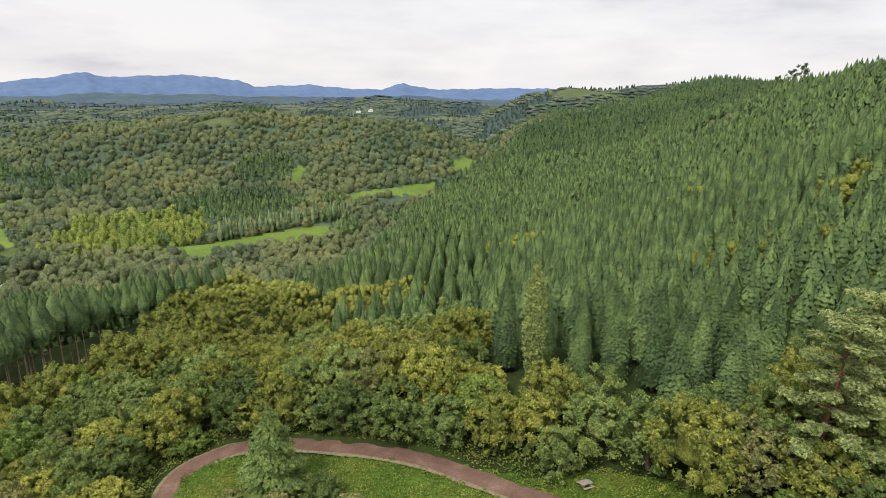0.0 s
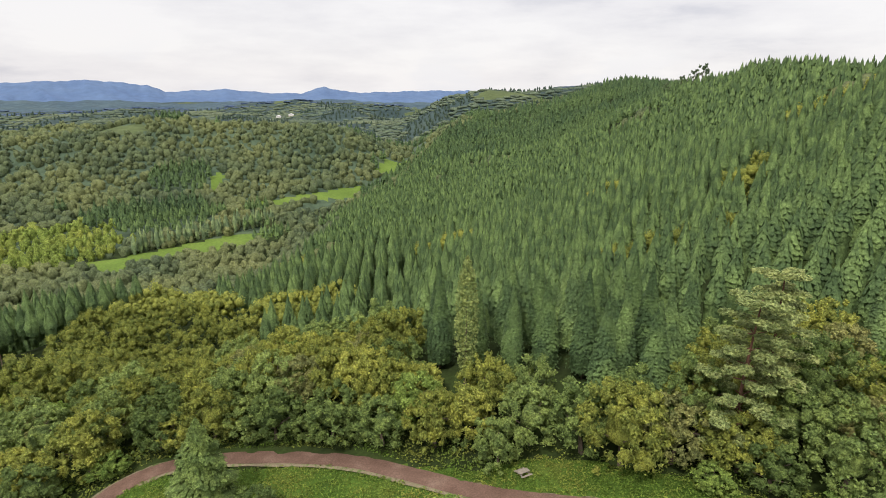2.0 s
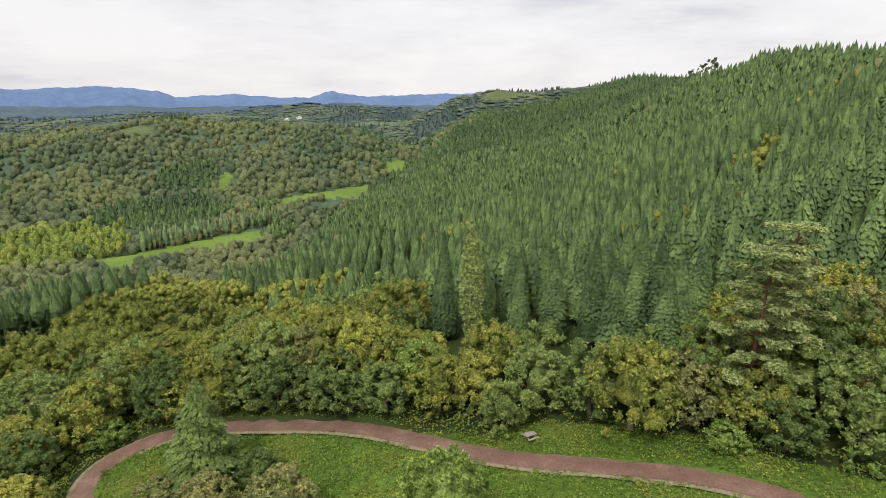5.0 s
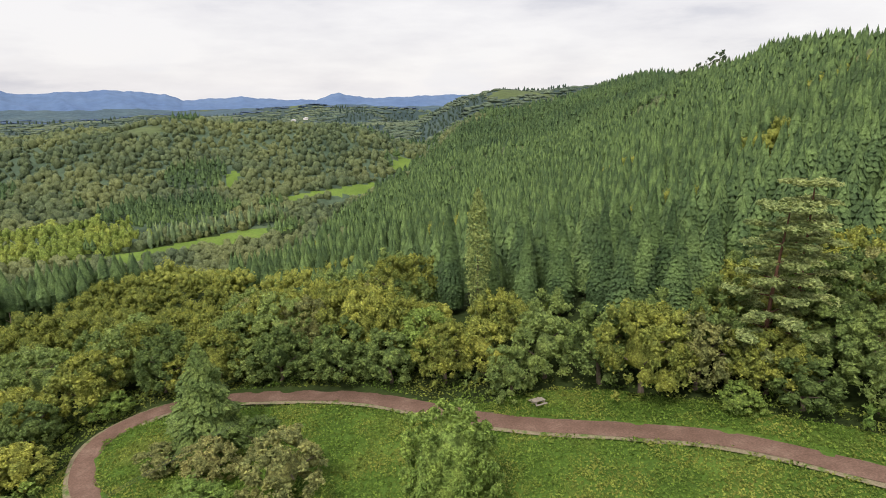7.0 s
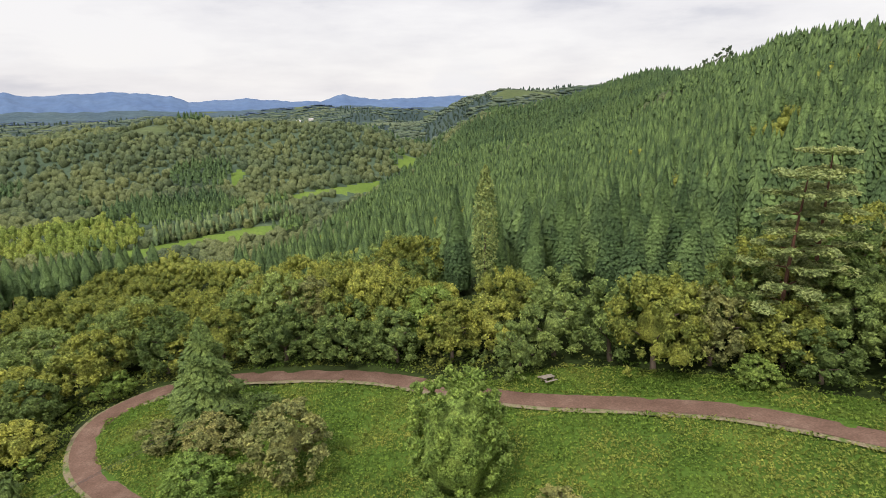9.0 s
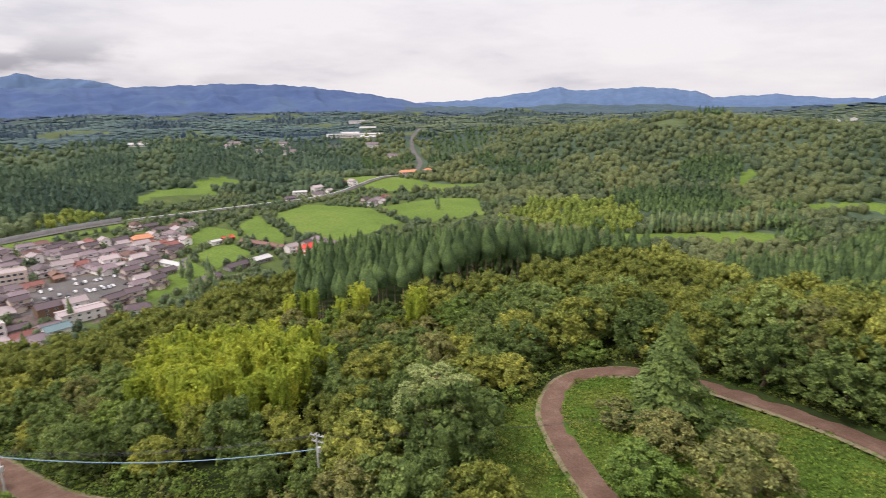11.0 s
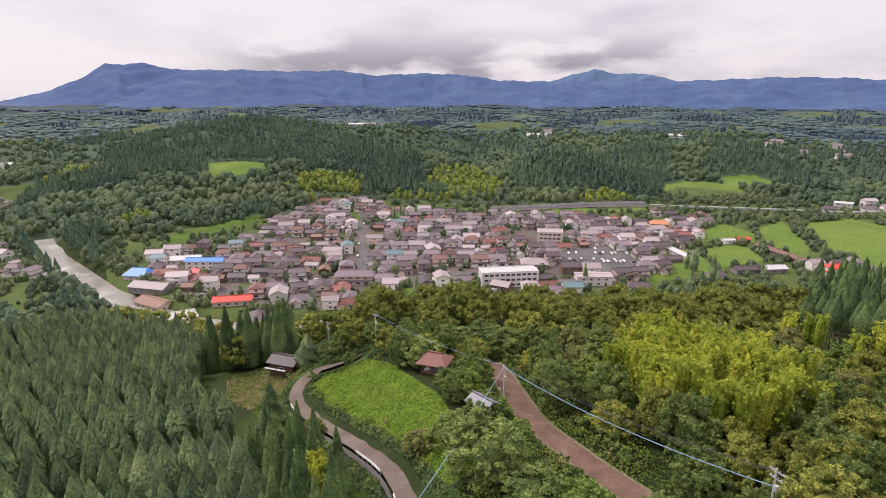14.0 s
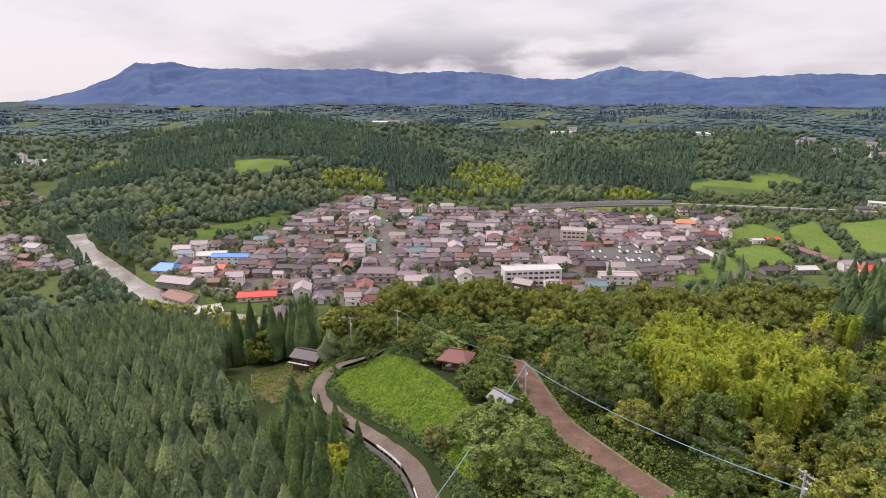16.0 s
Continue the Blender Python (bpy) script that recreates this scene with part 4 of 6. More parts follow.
    for x, y in zip(gx[ok], gy[ok]):
        if too_close(x, y, 4.6):
            continue
        u = rng.uniform()
        u = u if x > -45 else 0.3 + 0.7 * u
        mat = "oak" if u < 0.52 else "green" if u < 0.85 else "olive" if u < 0.94 else "fresh"
        v = oaks[mat][int(rng.integers(len(oaks[mat])))]
        front = not bool(clear_of_roads(np.array(x), np.array(y), 9))
        s = rng.uniform(0.85, 1.25) * (0.95 if front else 1.12) * (0.78 if x < -52 and y > 25 else 1.0)
        place(v, x, y, s, "trees of the mixed wood", sink=0.9, tall=rng.uniform(0.9, 1.2))
        DONE.append((x, y))
    # low trees round the pavilion and down to the town
    gx, gy = np.meshgrid(np.arange(-160, -100, 5.4), np.arange(-30, 24, 5.4))
    gx, gy = gx.ravel() + rng.uniform(-1.4, 1.4, gx.size), gy.ravel() + rng.uniform(-1.4, 1.4, gy.size)
    ok = inside(GROVE, gx, gy) & ~meadowy(gx, gy) & clear_of_roads(gx, gy, 3.6) & (np.hypot(gx + 109.5, gy - 5.2) > 9)
    for x, y in zip(gx[ok], gy[ok]):
        if not too_close(x, y, 4.0):
            mat = "green" if rng.uniform() < 0.6 else "fresh" if rng.uniform() < 0.4 else "oak"
            place(oaks[mat][0], x, y, rng.uniform(0.62, 0.85), "trees round the pavilion", tall=rng.uniform(0.8, 1.05))
            DONE.append((x, y))
    for o in (*cedars, *bare, *[k for _, k in kinds]):
        drop_proto(o)


DONE = [(18.5 + 3.2 * math.cos(k), 97 + 3.2 * math.sin(k)) for k in range(6)] + [(18.5, 97)]
SPECIAL = [  # kind, x, y, crown radius, height
    ("green", -21, 96, 4.4, 7.5), ("green", -10, 93, 4.2, 7), ("oak", -32, 97.5, 4.4, 8), ("green", -1, 89.5, 4.0, 7), ("fresh", -44, 94, 3.6, 6),
    ("olive", -11, 63, 5.6, 10.5), ("olive", -22, 71, 4.3, 7), ("fresh", -21, 62, 4.6, 7), ("olive", -30, 76, 3.6, 4.6), ("green", -16, 76, 3.5, 6),
    ("fresh", 5, 50, 2.6, 4.2), ("olive", 17, 48, 2.2, 3.6), ("green", 26, 79.5, 5.4, 11.6), ("green", 33, 75, 5.8, 12.8), ("olive", 44, 69, 5.6, 12), ("fresh", 46, 62, 3, 5),
    ("oak", 17, 84, 5, 11), ("green", 53, 60, 4.6, 8), ("green", 60, 56, 6, 14), ("green", -6, 90.8, 5.4, 11), ("green", 3, 86.8, 5.2, 10), ("oak", -48, 96, 6, 13.5),
    ("green", -58, 102, 6.6, 13.4), ("green", -37, 99, 5.5, 12), ("oak", -27, 97.5, 5.5, 12), ("green", -16, 94, 5.2, 11), ("oak", 11, 83.5, 5, 12), ("green", -68, 12, 6.4, 9.6),
    ("fresh", -78, 17.5, 2.8, 5), ("green", -77, 8, 4.4, 6.8), ("olive", -79, 2.5, 2.7, 5), ("fresh", -96, 11, 3.6, 7.4), ("green", -100, 8, 3.2, 5.8), ("fresh", -105, 13.5, 3.5, 6.6),
    ("green", -95, 8.5, 2.6, 6.5), ("green", -116, 1.5, 5.4, 7.2), ("oak", -126, -4, 4.4, 7), ("green", -130.5, -15, 2.4, 3.4), ("oak", -139, -13, 6.2, 9), ("green", -142, -22, 3.6, 5.6),
    ("green", -127, 10, 5.6, 6.5), ("oak", -122, 3, 5, 6), ("green", -62, 17, 4.4, 5.4), ("green", -122, 22, 5.4, 8), ("oak", -120, 13.5, 4.2, 6), ("green", -128, 17, 5.2, 7.5), ("fresh", -61, 23, 3.4, 4.4), ("green", -53, 88, 5, 10), ("oak", -50.5, 79, 4.6, 8), ("green", -48, 69, 3.6, 6), ("oak", -55, 75, 5, 9), ("oak", -70, 70, 5.6, 10), ("oak", -58, 93, 5.6, 11),
    ("fresh", -57, 46, 3, 6.5), ("green", -62, 38, 3.8, 7.5), ("fresh", -97, 44, 3.2, 6.6), ("green", -84, 12, 3, 5.5),
]
near_trees()


def meadow_tree(x, y):
    ob = tree_kind("broadleaf_tree", "dense fresh-green tree standing alone in the meadow", "tree", trunk_mesh("trunk", 9, 0.32, 5, 2.4), round_crown(5.6, 15.5, 0.2, 200, 70, 0.18, 5, 3, 0.0, 0.72), "fresh")
    ob.matrix_basis = pose(x, y, float(height(x, y)) - 0.3)


meadow_tree(8.5, 54)


def bamboo_grove():
    protos = []
    bm = bmesh.new()
    tube(bm, (0, 0, 0), (0, 0, 9.3), 0.05, 0.02, 5)
    culm = from_bm("culm", bm, M["poplar"])
    for k in range(3):
        culms = []
        n = 7
        for j in range(n):
            a = rng.uniform(0, 6.28)
            base = np.array([math.cos(a), math.sin(a)]) * rng.uniform(0, 1.3)
            lean = np.array([math.cos(a), math.sin(a)]) * rng.uniform(0.8, 2.0)
            H = rng.uniform(10.5, 13.5)
            t = np.sort(rng.uniform(0.22, 1.0, 130))
            c = np.column_stack([base[0] + lean[0] * t ** 3, base[1] + lean[1] * t ** 3, H * t - 0.9 * t ** 6])
            w = 0.95 * np.sin(np.clip((t - 0.2) / 0.8, 0, 1) * math.pi) + 0.25
            c += rng.normal(0, 1, c.shape) * w[:, None] * np.array([0.55, 0.55, 0.3])
            culms.append(sprays(c, np.tile([0.1, 0, 0.9], (len(c), 1)), 0.22, 0.55, 1.5))
            v, f = blob(0.75, 3.6, 5, 4, 0.15)
            culms.append((v + np.array([base[0] + lean[0] * 0.4, base[1] + lean[1] * 0.4, H * 0.68]), f))
        ob = thing("bamboo_clump", "clump of tall yellow-green feathery bamboo", "bamboo")
        v, f, _ = join(culms)
        for j in range(0, n, 2):
            part("culm", culm, ob).matrix_basis = pose(math.cos(j * 0.9) * 0.9, math.sin(j * 0.9) * 0.9, -0.3, 0, 4, math.degrees(j * 0.9))
        part("foliage", mesh_np("foliage", v, f, M["bamboo"]), ob)
        protos.append(ob)
    gx, gy = np.meshgrid(np.arange(-122, -70, 3.0), np.arange(34, 76, 3.0))
    gx, gy = gx.ravel() + rng.uniform(-0.8, 0.8, gx.size), gy.ravel() + rng.uniform(-0.8, 0.8, gy.size)
    ok = inside(BAMBOO, gx, gy)
    for x, y in zip(gx[ok], gy[ok]):
        place(protos[int(rng.integers(3))], x, y, rng.uniform(0.85, 1.1), "bamboo grove")
    for x, y in ((-100, 84), (-97, 88), (-84, 92), (-87, 95), (-82, 89), (-112, 78), (-108, 81)):
        place(protos[int(rng.integers(3))], x, y, rng.uniform(0.95, 1.15), "bamboo grove")
    for x, y in ((-77, -11), (-79.5, -12.5), (-75, -13), (-78, -15)):
        place(protos[int(rng.integers(3))], x, y, 0.85, "bamboo by the lane", "bright yellow-green bamboo clump beside the lane")
    for o in protos:
        drop_proto(o)


bamboo_grove()


def pine_tree(x, y, H, R, lean, label):
    """A red pine with flat tiers of needles on spreading limbs."""
    ob = thing("pine_tree", label, "pine", at=pose(x, y, float(height(x, y))))
    bm = bmesh.new()
    n = 6
    for k in range(n):
        a, b = k / n, (k + 1) / n
        tube(bm, (lean * a * a, 0.3 * math.sin(a * 4), H * a - 0.4 * (k == 0)), (lean * b * b, 0.3 * math.sin(b * 4), H * b), 0.38 * (1 - 0.8 * a), 0.38 * (1 - 0.8 * b), 8)
    part("trunk", from_bm("trunk", bm, M["red_bark"]), ob)
    tiers = 10
    ps = []
    for k in range(tiers):
        t = 0.14 + 0.84 * k / (tiers - 1)
        reach = R * (1.08 - 0.5 * ((t - 0.14) / 0.84) ** 2) * rng.uniform(0.85, 1.1)
        for j in range(4):
            a = k * 1.1 + j * 1.5708 + rng.uniform(-0.3, 0.3)
            rr = reach * rng.uniform(0.7, 1.05)
            p0 = np.array([lean * t * t, 0, H * t])
            p1 = p0 + np.array([math.cos(a) * rr, math.sin(a) * rr, 0.3])
            bm = bmesh.new()
            tube(bm, p0, p1, 0.11, 0.03, 5)
            part("limb", from_bm("limb", bm, M["red_bark"]), ob)
            # flat pads of needles strung along the limb
            for s0, w in ((0.42, 0.7), (0.72, 1.15), (1.0, 1.3)):
                m = int(150 * w)
                q, ang = w * np.sqrt(rng.uniform(0, 1, m)), rng.uniform(0, 6.28, m)
                side = rng.uniform(-0.8, 0.8)
                c = p0 + (p1 - p0) * s0 + np.column_stack([np.cos(ang) * q - math.sin(a) * side, np.sin(ang) * q + math.cos(a) * side, 0.32 - 0.20 * q + rng.normal(0, 0.13, m)])
                ps.append(sprays(c, np.tile([0, 0, 1.0], (m, 1)), 0.22, 0.4))
    v, f, _ = join(ps)
    part("crown", mesh_np("crown", v, f, M["pine"]), ob)


pine_tree(52, 67, 24.5, 5.8, 0.8, "tall red pine with flat tiered branches")
pine_tree(58.6, 70, 26, 5.4, -0.6, "tall red pine leaning beside its twin")
pine_tree(-47, 56, 12.5, 6.2, 0.3, "spreading pine with layered branches above the track")


def poplar():
    x, y = 18.5, 97
    ob = thing("poplar_tree", "slender columnar poplar with yellowish leaves", "tree", at=pose(x, y, float(height(x, y))))
    part("trunk", trunk_mesh("trunk", 17, 0.3, 0, straight=True), ob)
    m = 2600
    t = rng.uniform(0, 1, m)
    r = 2.2 * np.sin(np.clip(t * 0.93 + 0.07, 0, 1) * math.pi) ** 0.55 * rng.uniform(0.55, 1.05, m)
    a = rng.uniform(0, 6.28, m)
    c = np.column_stack([np.cos(a) * r, np.sin(a) * r, 3 + 23 * t])
    v, f = sprays(c, np.column_stack([np.cos(a), np.sin(a), 0.5 + 0 * a]), 0.25)
    part("crown", mesh_np("crown", v, f, M["poplar"]), ob)


poplar()


def spire_tree(x, y, H, R, mat, label):
    """A broad conical tree."""
    ob = thing("conical_tree", label, "conifer", at=pose(x, y, float(height(x, y))))
    part("trunk", trunk_mesh("trunk", H * 0.7, 0.3, 0, straight=True), ob)
    v, f, k = plume_cone(R, H - 0.4, 0.4, 30, 30, 3000, 0.17, 0.8, 0.9, 0.8, True)
    lump = 1 + 0.16 * np.sin(v[:, 2] * 2.1 + 3 * np.arctan2(v[:, 1], v[:, 0])) + 0.12 * np.sin(5 * np.arctan2(v[:, 1], v[:, 0]) + v[:, 2])
    v[:, 0] *= lump
    v[:, 1] *= lump
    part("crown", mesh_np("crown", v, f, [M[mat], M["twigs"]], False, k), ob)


spire_tree(-24, 78, 17, 5.4, "green", "broad conical light-green tree beside the track")
spire_tree(-110, -29, 13, 3.2, "dark_cedar", "dark-green cedar at the bend of the lane")
spire_tree(-146, -29, 9, 3.4, "cedar", "bluish-green cedar beside the lower hut")


# ---- woods further off, as one mass for each kind ----
def stamp(protos, x, y, scale, tall, sink=0.3):
    """Joined copies of small meshes, standing on the land."""
    z = height(x, y)
    pick = rng.integers(len(protos), size=len(x))
    turn = rng.uniform(0, 6.28, len(x))
    vs, fs, ks, o = [], [], [], 0
    for k, (v, f, w) in enumerate(protos):
        i = np.where(pick == k)[0]
        if not len(i):
            continue
        c, s = np.cos(turn[i])[:, None], np.sin(turn[i])[:, None]
        X = (v[:, 0] * c - v[:, 1] * s) * scale[i][:, None] + x[i][:, None]
        Y = (v[:, 0] * s + v[:, 1] * c) * scale[i][:, None] + y[i][:, None]
        Z = v[:, 2] * (scale[i] * tall[i])[:, None] + (z[i] - sink)[:, None]
        vs.append(np.stack([X, Y, Z], -1).reshape(-1, 3))
        fs.append((f[None] + (np.arange(len(i)) * len(v))[:, None, None] + o).reshape(-1, f.shape[1]))
        ks.append(np.tile(w, len(i)))
        o += len(i) * len(v)
    return np.vstack(vs), np.vstack(fs), np.concatenate(ks)


def tuft(R, H, n, size, seg=6, ring=3, heart=0.86):
    """A far broadleaf crown: leafy sprays in a few bulges over a rough heart."""
    v, f = blob(R * heart, H / R / 1.5, seg, ring, 0.22)
    ps = [(v + np.array([0, 0, H * 0.36]), f)]
    lob = rng.normal(0, 1, (5, 3)) + np.array([0, 0, 0.7])
    lob /= np.linalg.norm(lob, axis=1)[:, None]
    d = lob[rng.integers(5, size=n)] + rng.normal(0, 0.42, (n, 3))
    d[:, 2] = np.abs(d[:, 2] + 0.15)
    d /= np.linalg.norm(d, axis=1)[:, None]
    c = d * np.array([R, R, H * 0.62]) * rng.uniform(0.84, 1.14, n)[:, None] + np.array([0, 0, H * 0.30])
    ps.append(sprays(c, d + np.array([0, 0, 0.4]), size, 0.4))
    return join(ps)


def crowned(R, H, n, size, lobes=4):
    """A far broadleaf crown: a few lumps grown together, ragged with leaf sprays."""
    v, f = blob(R * 0.9, H / R / 1.45, 6, 3, 0.2)
    ps = [(v + np.array([0, 0, H * 0.34]), f)]
    for k in range(lobes):
        a = k * 2.4 + rng.uniform(-0.4, 0.4)
        v, f = blob(R * rng.uniform(0.38, 0.56), 0.85, 5, 3, 0.2)
        ps.append((v + np.array([math.cos(a) * R * 0.55, math.sin(a) * R * 0.55, H * rng.uniform(0.42, 0.72)]), f))
    d = rng.normal(0, 1, (n, 3))
    d[:, 2] = np.abs(d[:, 2]) + 0.1
    d /= np.linalg.norm(d, axis=1)[:, None]
    ps.append(sprays(d * np.array([R, R, H * 0.6]) * rng.uniform(0.9, 1.1, n)[:, None] + np.array([0, 0, H * 0.32]), d, size, 0.5))
    return join(ps)


def scatter(r0, r1, k, stretch=1.6, az0=-48, az1=134, low=4.05):
    """Points thinning out with distance, jittered on rings."""
    xs, ys = [], []
    r = r0
    while r < r1:
        s = max(k * r, low)
        n = int(radians(az1 - az0) * r / s)
        a = np.radians(az0) + (np.arange(n) + rng.uniform(0, 1) + rng.uniform(-0.35, 0.35, n)) * s / r
        rr = r + rng.uniform(-0.4, 0.4, n) * s * stretch
        xs.append(-np.sin(a) * rr)
        ys.append(np.cos(a) * rr)
        r += s * stretch
    return np.concatenate(xs), np.concatenate(ys)


def faces_spur(x, y, top=15.0):
    """Whether the crowns of a place can be made out from above the spur, or lie behind a hill."""
    x0, y0, z0 = 0.0, 2.0, 58.0
    ztop = height(x, y) + top
    seen = np.ones(len(x), bool)
    for t in np.linspace(0.12, 0.97, 34):
        seen &= height(x0 + (x - x0) * t, y0 + (y - y0) * t) + 3.0 * (t > 0.2) < z0 + (ztop - z0) * t
    return seen


def far_woods():
    line = [q for q in HIGHWAY]

    def wooded(x, y):
        return ~(townish(x, y) | fieldy(x, y) | glade(x, y) | meadowy(x, y)) & (away(x, y, RIVER) > 11.5) & (away(x, y, GORGE[:4]) > 12) & (away(x, y, line) > 12) & clear_of_roads(x, y, 4.5) & faces_spur(x, y)

    def bright(x, y):
        """Yellow-green groves on the far slopes."""
        g = 0.0 * x
        for cx, cy, rx, ry in ((-640, -108, 52, 46), (-612, -25, 34, 46), (-690, 40, 82, 50), (-577, 95, 20, 66), (-616, 190, 36, 34), (-268, 522, 84, 86), (-525, -262, 16, 16), (-760, -450, 60, 30)):
            g = np.maximum(g, hump(x, y, cx, cy, rx, ry))
        return g + 0.18 * waves(x, y, 40, 3) > 0.52

    def cedar_far(x, y):
        c = (waves(x, y, 330, 7) + 0.5 * waves(x, y, 120, 8)) > 0.42
        c |= hump(x, y, -690, 150, 62, 62, 25) > 0.45
        c |= hump(x, y, -800, 455, 60, 110, 20) > 0.5
        c |= (hump(x, y, -960, -300, 310, 190, 15) > 0.36) & (waves(x, y, 160, 3) > -0.8)
        c |= hump(x, y, -820, 480, 120, 40, 55) > 0.5
        c |= hump(x, y, -930, 640, 130, 50, 50) > 0.5
        c &= ~((hump(x, y, -330, 960, 300, 230, -20) > 0.25) & (waves(x, y, 150, 3) < 0.75))
        c |= hump(x, y, -205, 735, 48, 55) > 0.5
        c |= hump(x, y, -650, 215, 34, 30) > 0.5
        return c & ~bright(x, y)
    def mass(name, label, cat, mats, protos, x, y, s0, s1, t0, t1, sink=0.3, even=False):
        v, f, k = stamp(protos, x, y, rng.uniform(s0, s1, len(x)), rng.uniform(t0, t1, len(x)), sink)
        tagged(new(name, mesh_np(name, v, f, mats, even, k)), label, cat, kind="stuff")
    # 1: up to 330 m
    x, y = scatter(90, 330, 0.0, 1.0, low=4.3)
    r = np.hypot(x, y)
    ced = cedarish(x, y) & ~((waves(x, y, 110, 4) > 0.72) & (r > 150) & inside(CEDAR_EAST, x, y))
    ok = wooded(x, y) & ~inside(BAMBOO, x, y) & ~inside(GROVE, x, y) & ~inside(STAND_EDGE, x, y) & ~inside(CEDAR_CLUMP, x, y)
    ok &= ~((x < -92) & (x > -160) & (y < -14) & (y > -60) & ~ced)
    rim = [(-96, 170), (-100, 141), (-101, 114), (-109, 97), (-124, 88)]
    big = [plume_cone(2.65, 12.5, 4.5, 12, 11, 0, 0, 0.74, 0.82, 0.9, True) for _ in range(5)]
    slim = [plume_cone(1.85, 9.0, 6.0, 13, 11, 0, 0, 0.74, 0.54, 0.85, True) for _ in range(5)]

    def planted(poly, gap, r0, turn, deep):
        """Rows of cedars in a plot, beyond the trees that stand singly."""
        xs, ys = [p[0] for p in poly], [p[1] for p in poly]
        gx, gy = rows_askew(xs, ys, gap, turn, deep)
        rr, az = np.hypot(gx, gy), np.degrees(np.arctan2(-gx, gy))
        k = inside(poly, gx, gy) & (rr > r0) & (rr < 332) & (az > -48) & (az < 134)
        gx, gy = gx[k], gy[k]
        k = wooded(gx, gy)
        return gx[k], gy[k]
    px, py = planted(CEDAR_SOUTH, 4.7, 112, 112, 1.4)
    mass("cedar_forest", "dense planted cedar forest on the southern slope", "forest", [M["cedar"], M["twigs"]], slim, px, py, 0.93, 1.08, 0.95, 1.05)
    px, py = planted(CEDAR_EAST, 7.0, 118, -28, 1.05)
    k = (waves(px, py, 110, 4) < 0.72) | (np.hypot(px, py) < 150)
    mass("cedar_forest", "dense planted cedar forest on the hillside", "forest", [M["dark_cedar"], M["twigs"]], big, px[k], py[k], 0.94, 1.06, 0.96, 1.05)
    px, py = planted(CEDAR_STAND, 4.6, 100, 40, 1.2)
    k = away(px, py, rim) > 12.5
    tall_ = [plume_cone(2.1, 10.0, 8.0, 11, 10, 1, 0.1, 0.84, 0.66, 0.85, True) for _ in range(4)]
    mass("cedar_stand", "tall dark cedar stand on the slope above the town", "forest", [M["dark_cedar"], M["twigs"]], tall_, px[k], py[k], 0.84, 1.02, 1.0, 1.22)
    i = ok & ~ced & (r > 133) & (rng.uniform(size=len(x)) < 0.45)
    near_ = i & (r < 215)
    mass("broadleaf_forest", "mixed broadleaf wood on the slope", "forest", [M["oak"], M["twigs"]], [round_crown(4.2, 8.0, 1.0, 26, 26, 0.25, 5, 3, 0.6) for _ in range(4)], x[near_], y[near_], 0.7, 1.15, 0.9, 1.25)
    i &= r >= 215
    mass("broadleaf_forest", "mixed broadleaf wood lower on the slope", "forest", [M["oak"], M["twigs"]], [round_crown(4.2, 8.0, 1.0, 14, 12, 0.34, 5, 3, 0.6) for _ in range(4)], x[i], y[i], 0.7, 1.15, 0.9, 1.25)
    # 2: 330 to 640 m
    x, y = scatter(330, 640, 0.0120, 1.5)
    ok = wooded(x, y)
    ced = inside(CEDAR_EAST, x, y) & (waves(x, y, 110, 4) < 0.72) | inside(CEDAR_STAND, x, y) | cedar_far(x, y)
    i = ok & ced
    north = y > 0.9 * np.abs(x)
    for j, mat, what in ((i & north, "dark_cedar", "cedar forest across the hillside"), (i & ~north, "hazed_west_cedar", "cedar woods west of the town, tinted blue for haze")):
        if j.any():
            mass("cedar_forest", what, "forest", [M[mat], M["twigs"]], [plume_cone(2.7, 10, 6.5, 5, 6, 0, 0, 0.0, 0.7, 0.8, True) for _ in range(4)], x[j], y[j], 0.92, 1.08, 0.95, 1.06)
    i = ok & ~ced & bright(x, y)
    mass("bamboo_grove", "bright yellow-green bamboo grove across the valley", "bamboo", M["far_bright"], [tuft(3.6, 9, 46, 0.75) for _ in range(4)], x[i], y[i], 0.7, 1.1, 0.9, 1.3)
    i = ok & ~ced & ~bright(x, y) & (rng.uniform(size=len(x)) < 0.85)
    north = y > 0.9 * np.abs(x)
    for j, mat, what in ((i & ~north, "far_broad", "broadleaf wood beyond the valley"), (i & north, "far_olive", "olive-green broadleaf wood on the northern slopes")):
        mass("broadleaf_forest", what, "forest", M[mat], [crowned(4.4, 8.5, 10, 0.7, 2) for _ in range(6)], x[j], y[j], 0.6, 1.3, 0.85, 1.2)
    # 3: 640 to 1300 m
    x, y = scatter(640, 1300, 0.0106, 1.6)
    ok = wooded(x, y)
    ced = inside(CEDAR_EAST, x, y) | cedar_far(x, y)
    i = ok & ced
    north = y > 0.9 * np.abs(x)
    for j, mat, what in ((i & north, "far_cedar", "distant cedar plantations"), (i & ~north, "hazed_west_cedar", "cedar woods west of the town, tinted blue for haze")):
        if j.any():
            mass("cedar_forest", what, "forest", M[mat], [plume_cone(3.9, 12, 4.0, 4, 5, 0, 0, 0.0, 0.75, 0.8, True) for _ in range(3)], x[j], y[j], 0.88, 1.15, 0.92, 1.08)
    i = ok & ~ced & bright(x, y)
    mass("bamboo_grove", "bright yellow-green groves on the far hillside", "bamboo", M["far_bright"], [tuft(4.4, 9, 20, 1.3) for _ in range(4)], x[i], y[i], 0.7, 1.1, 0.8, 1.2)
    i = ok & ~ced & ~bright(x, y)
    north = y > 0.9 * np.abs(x)
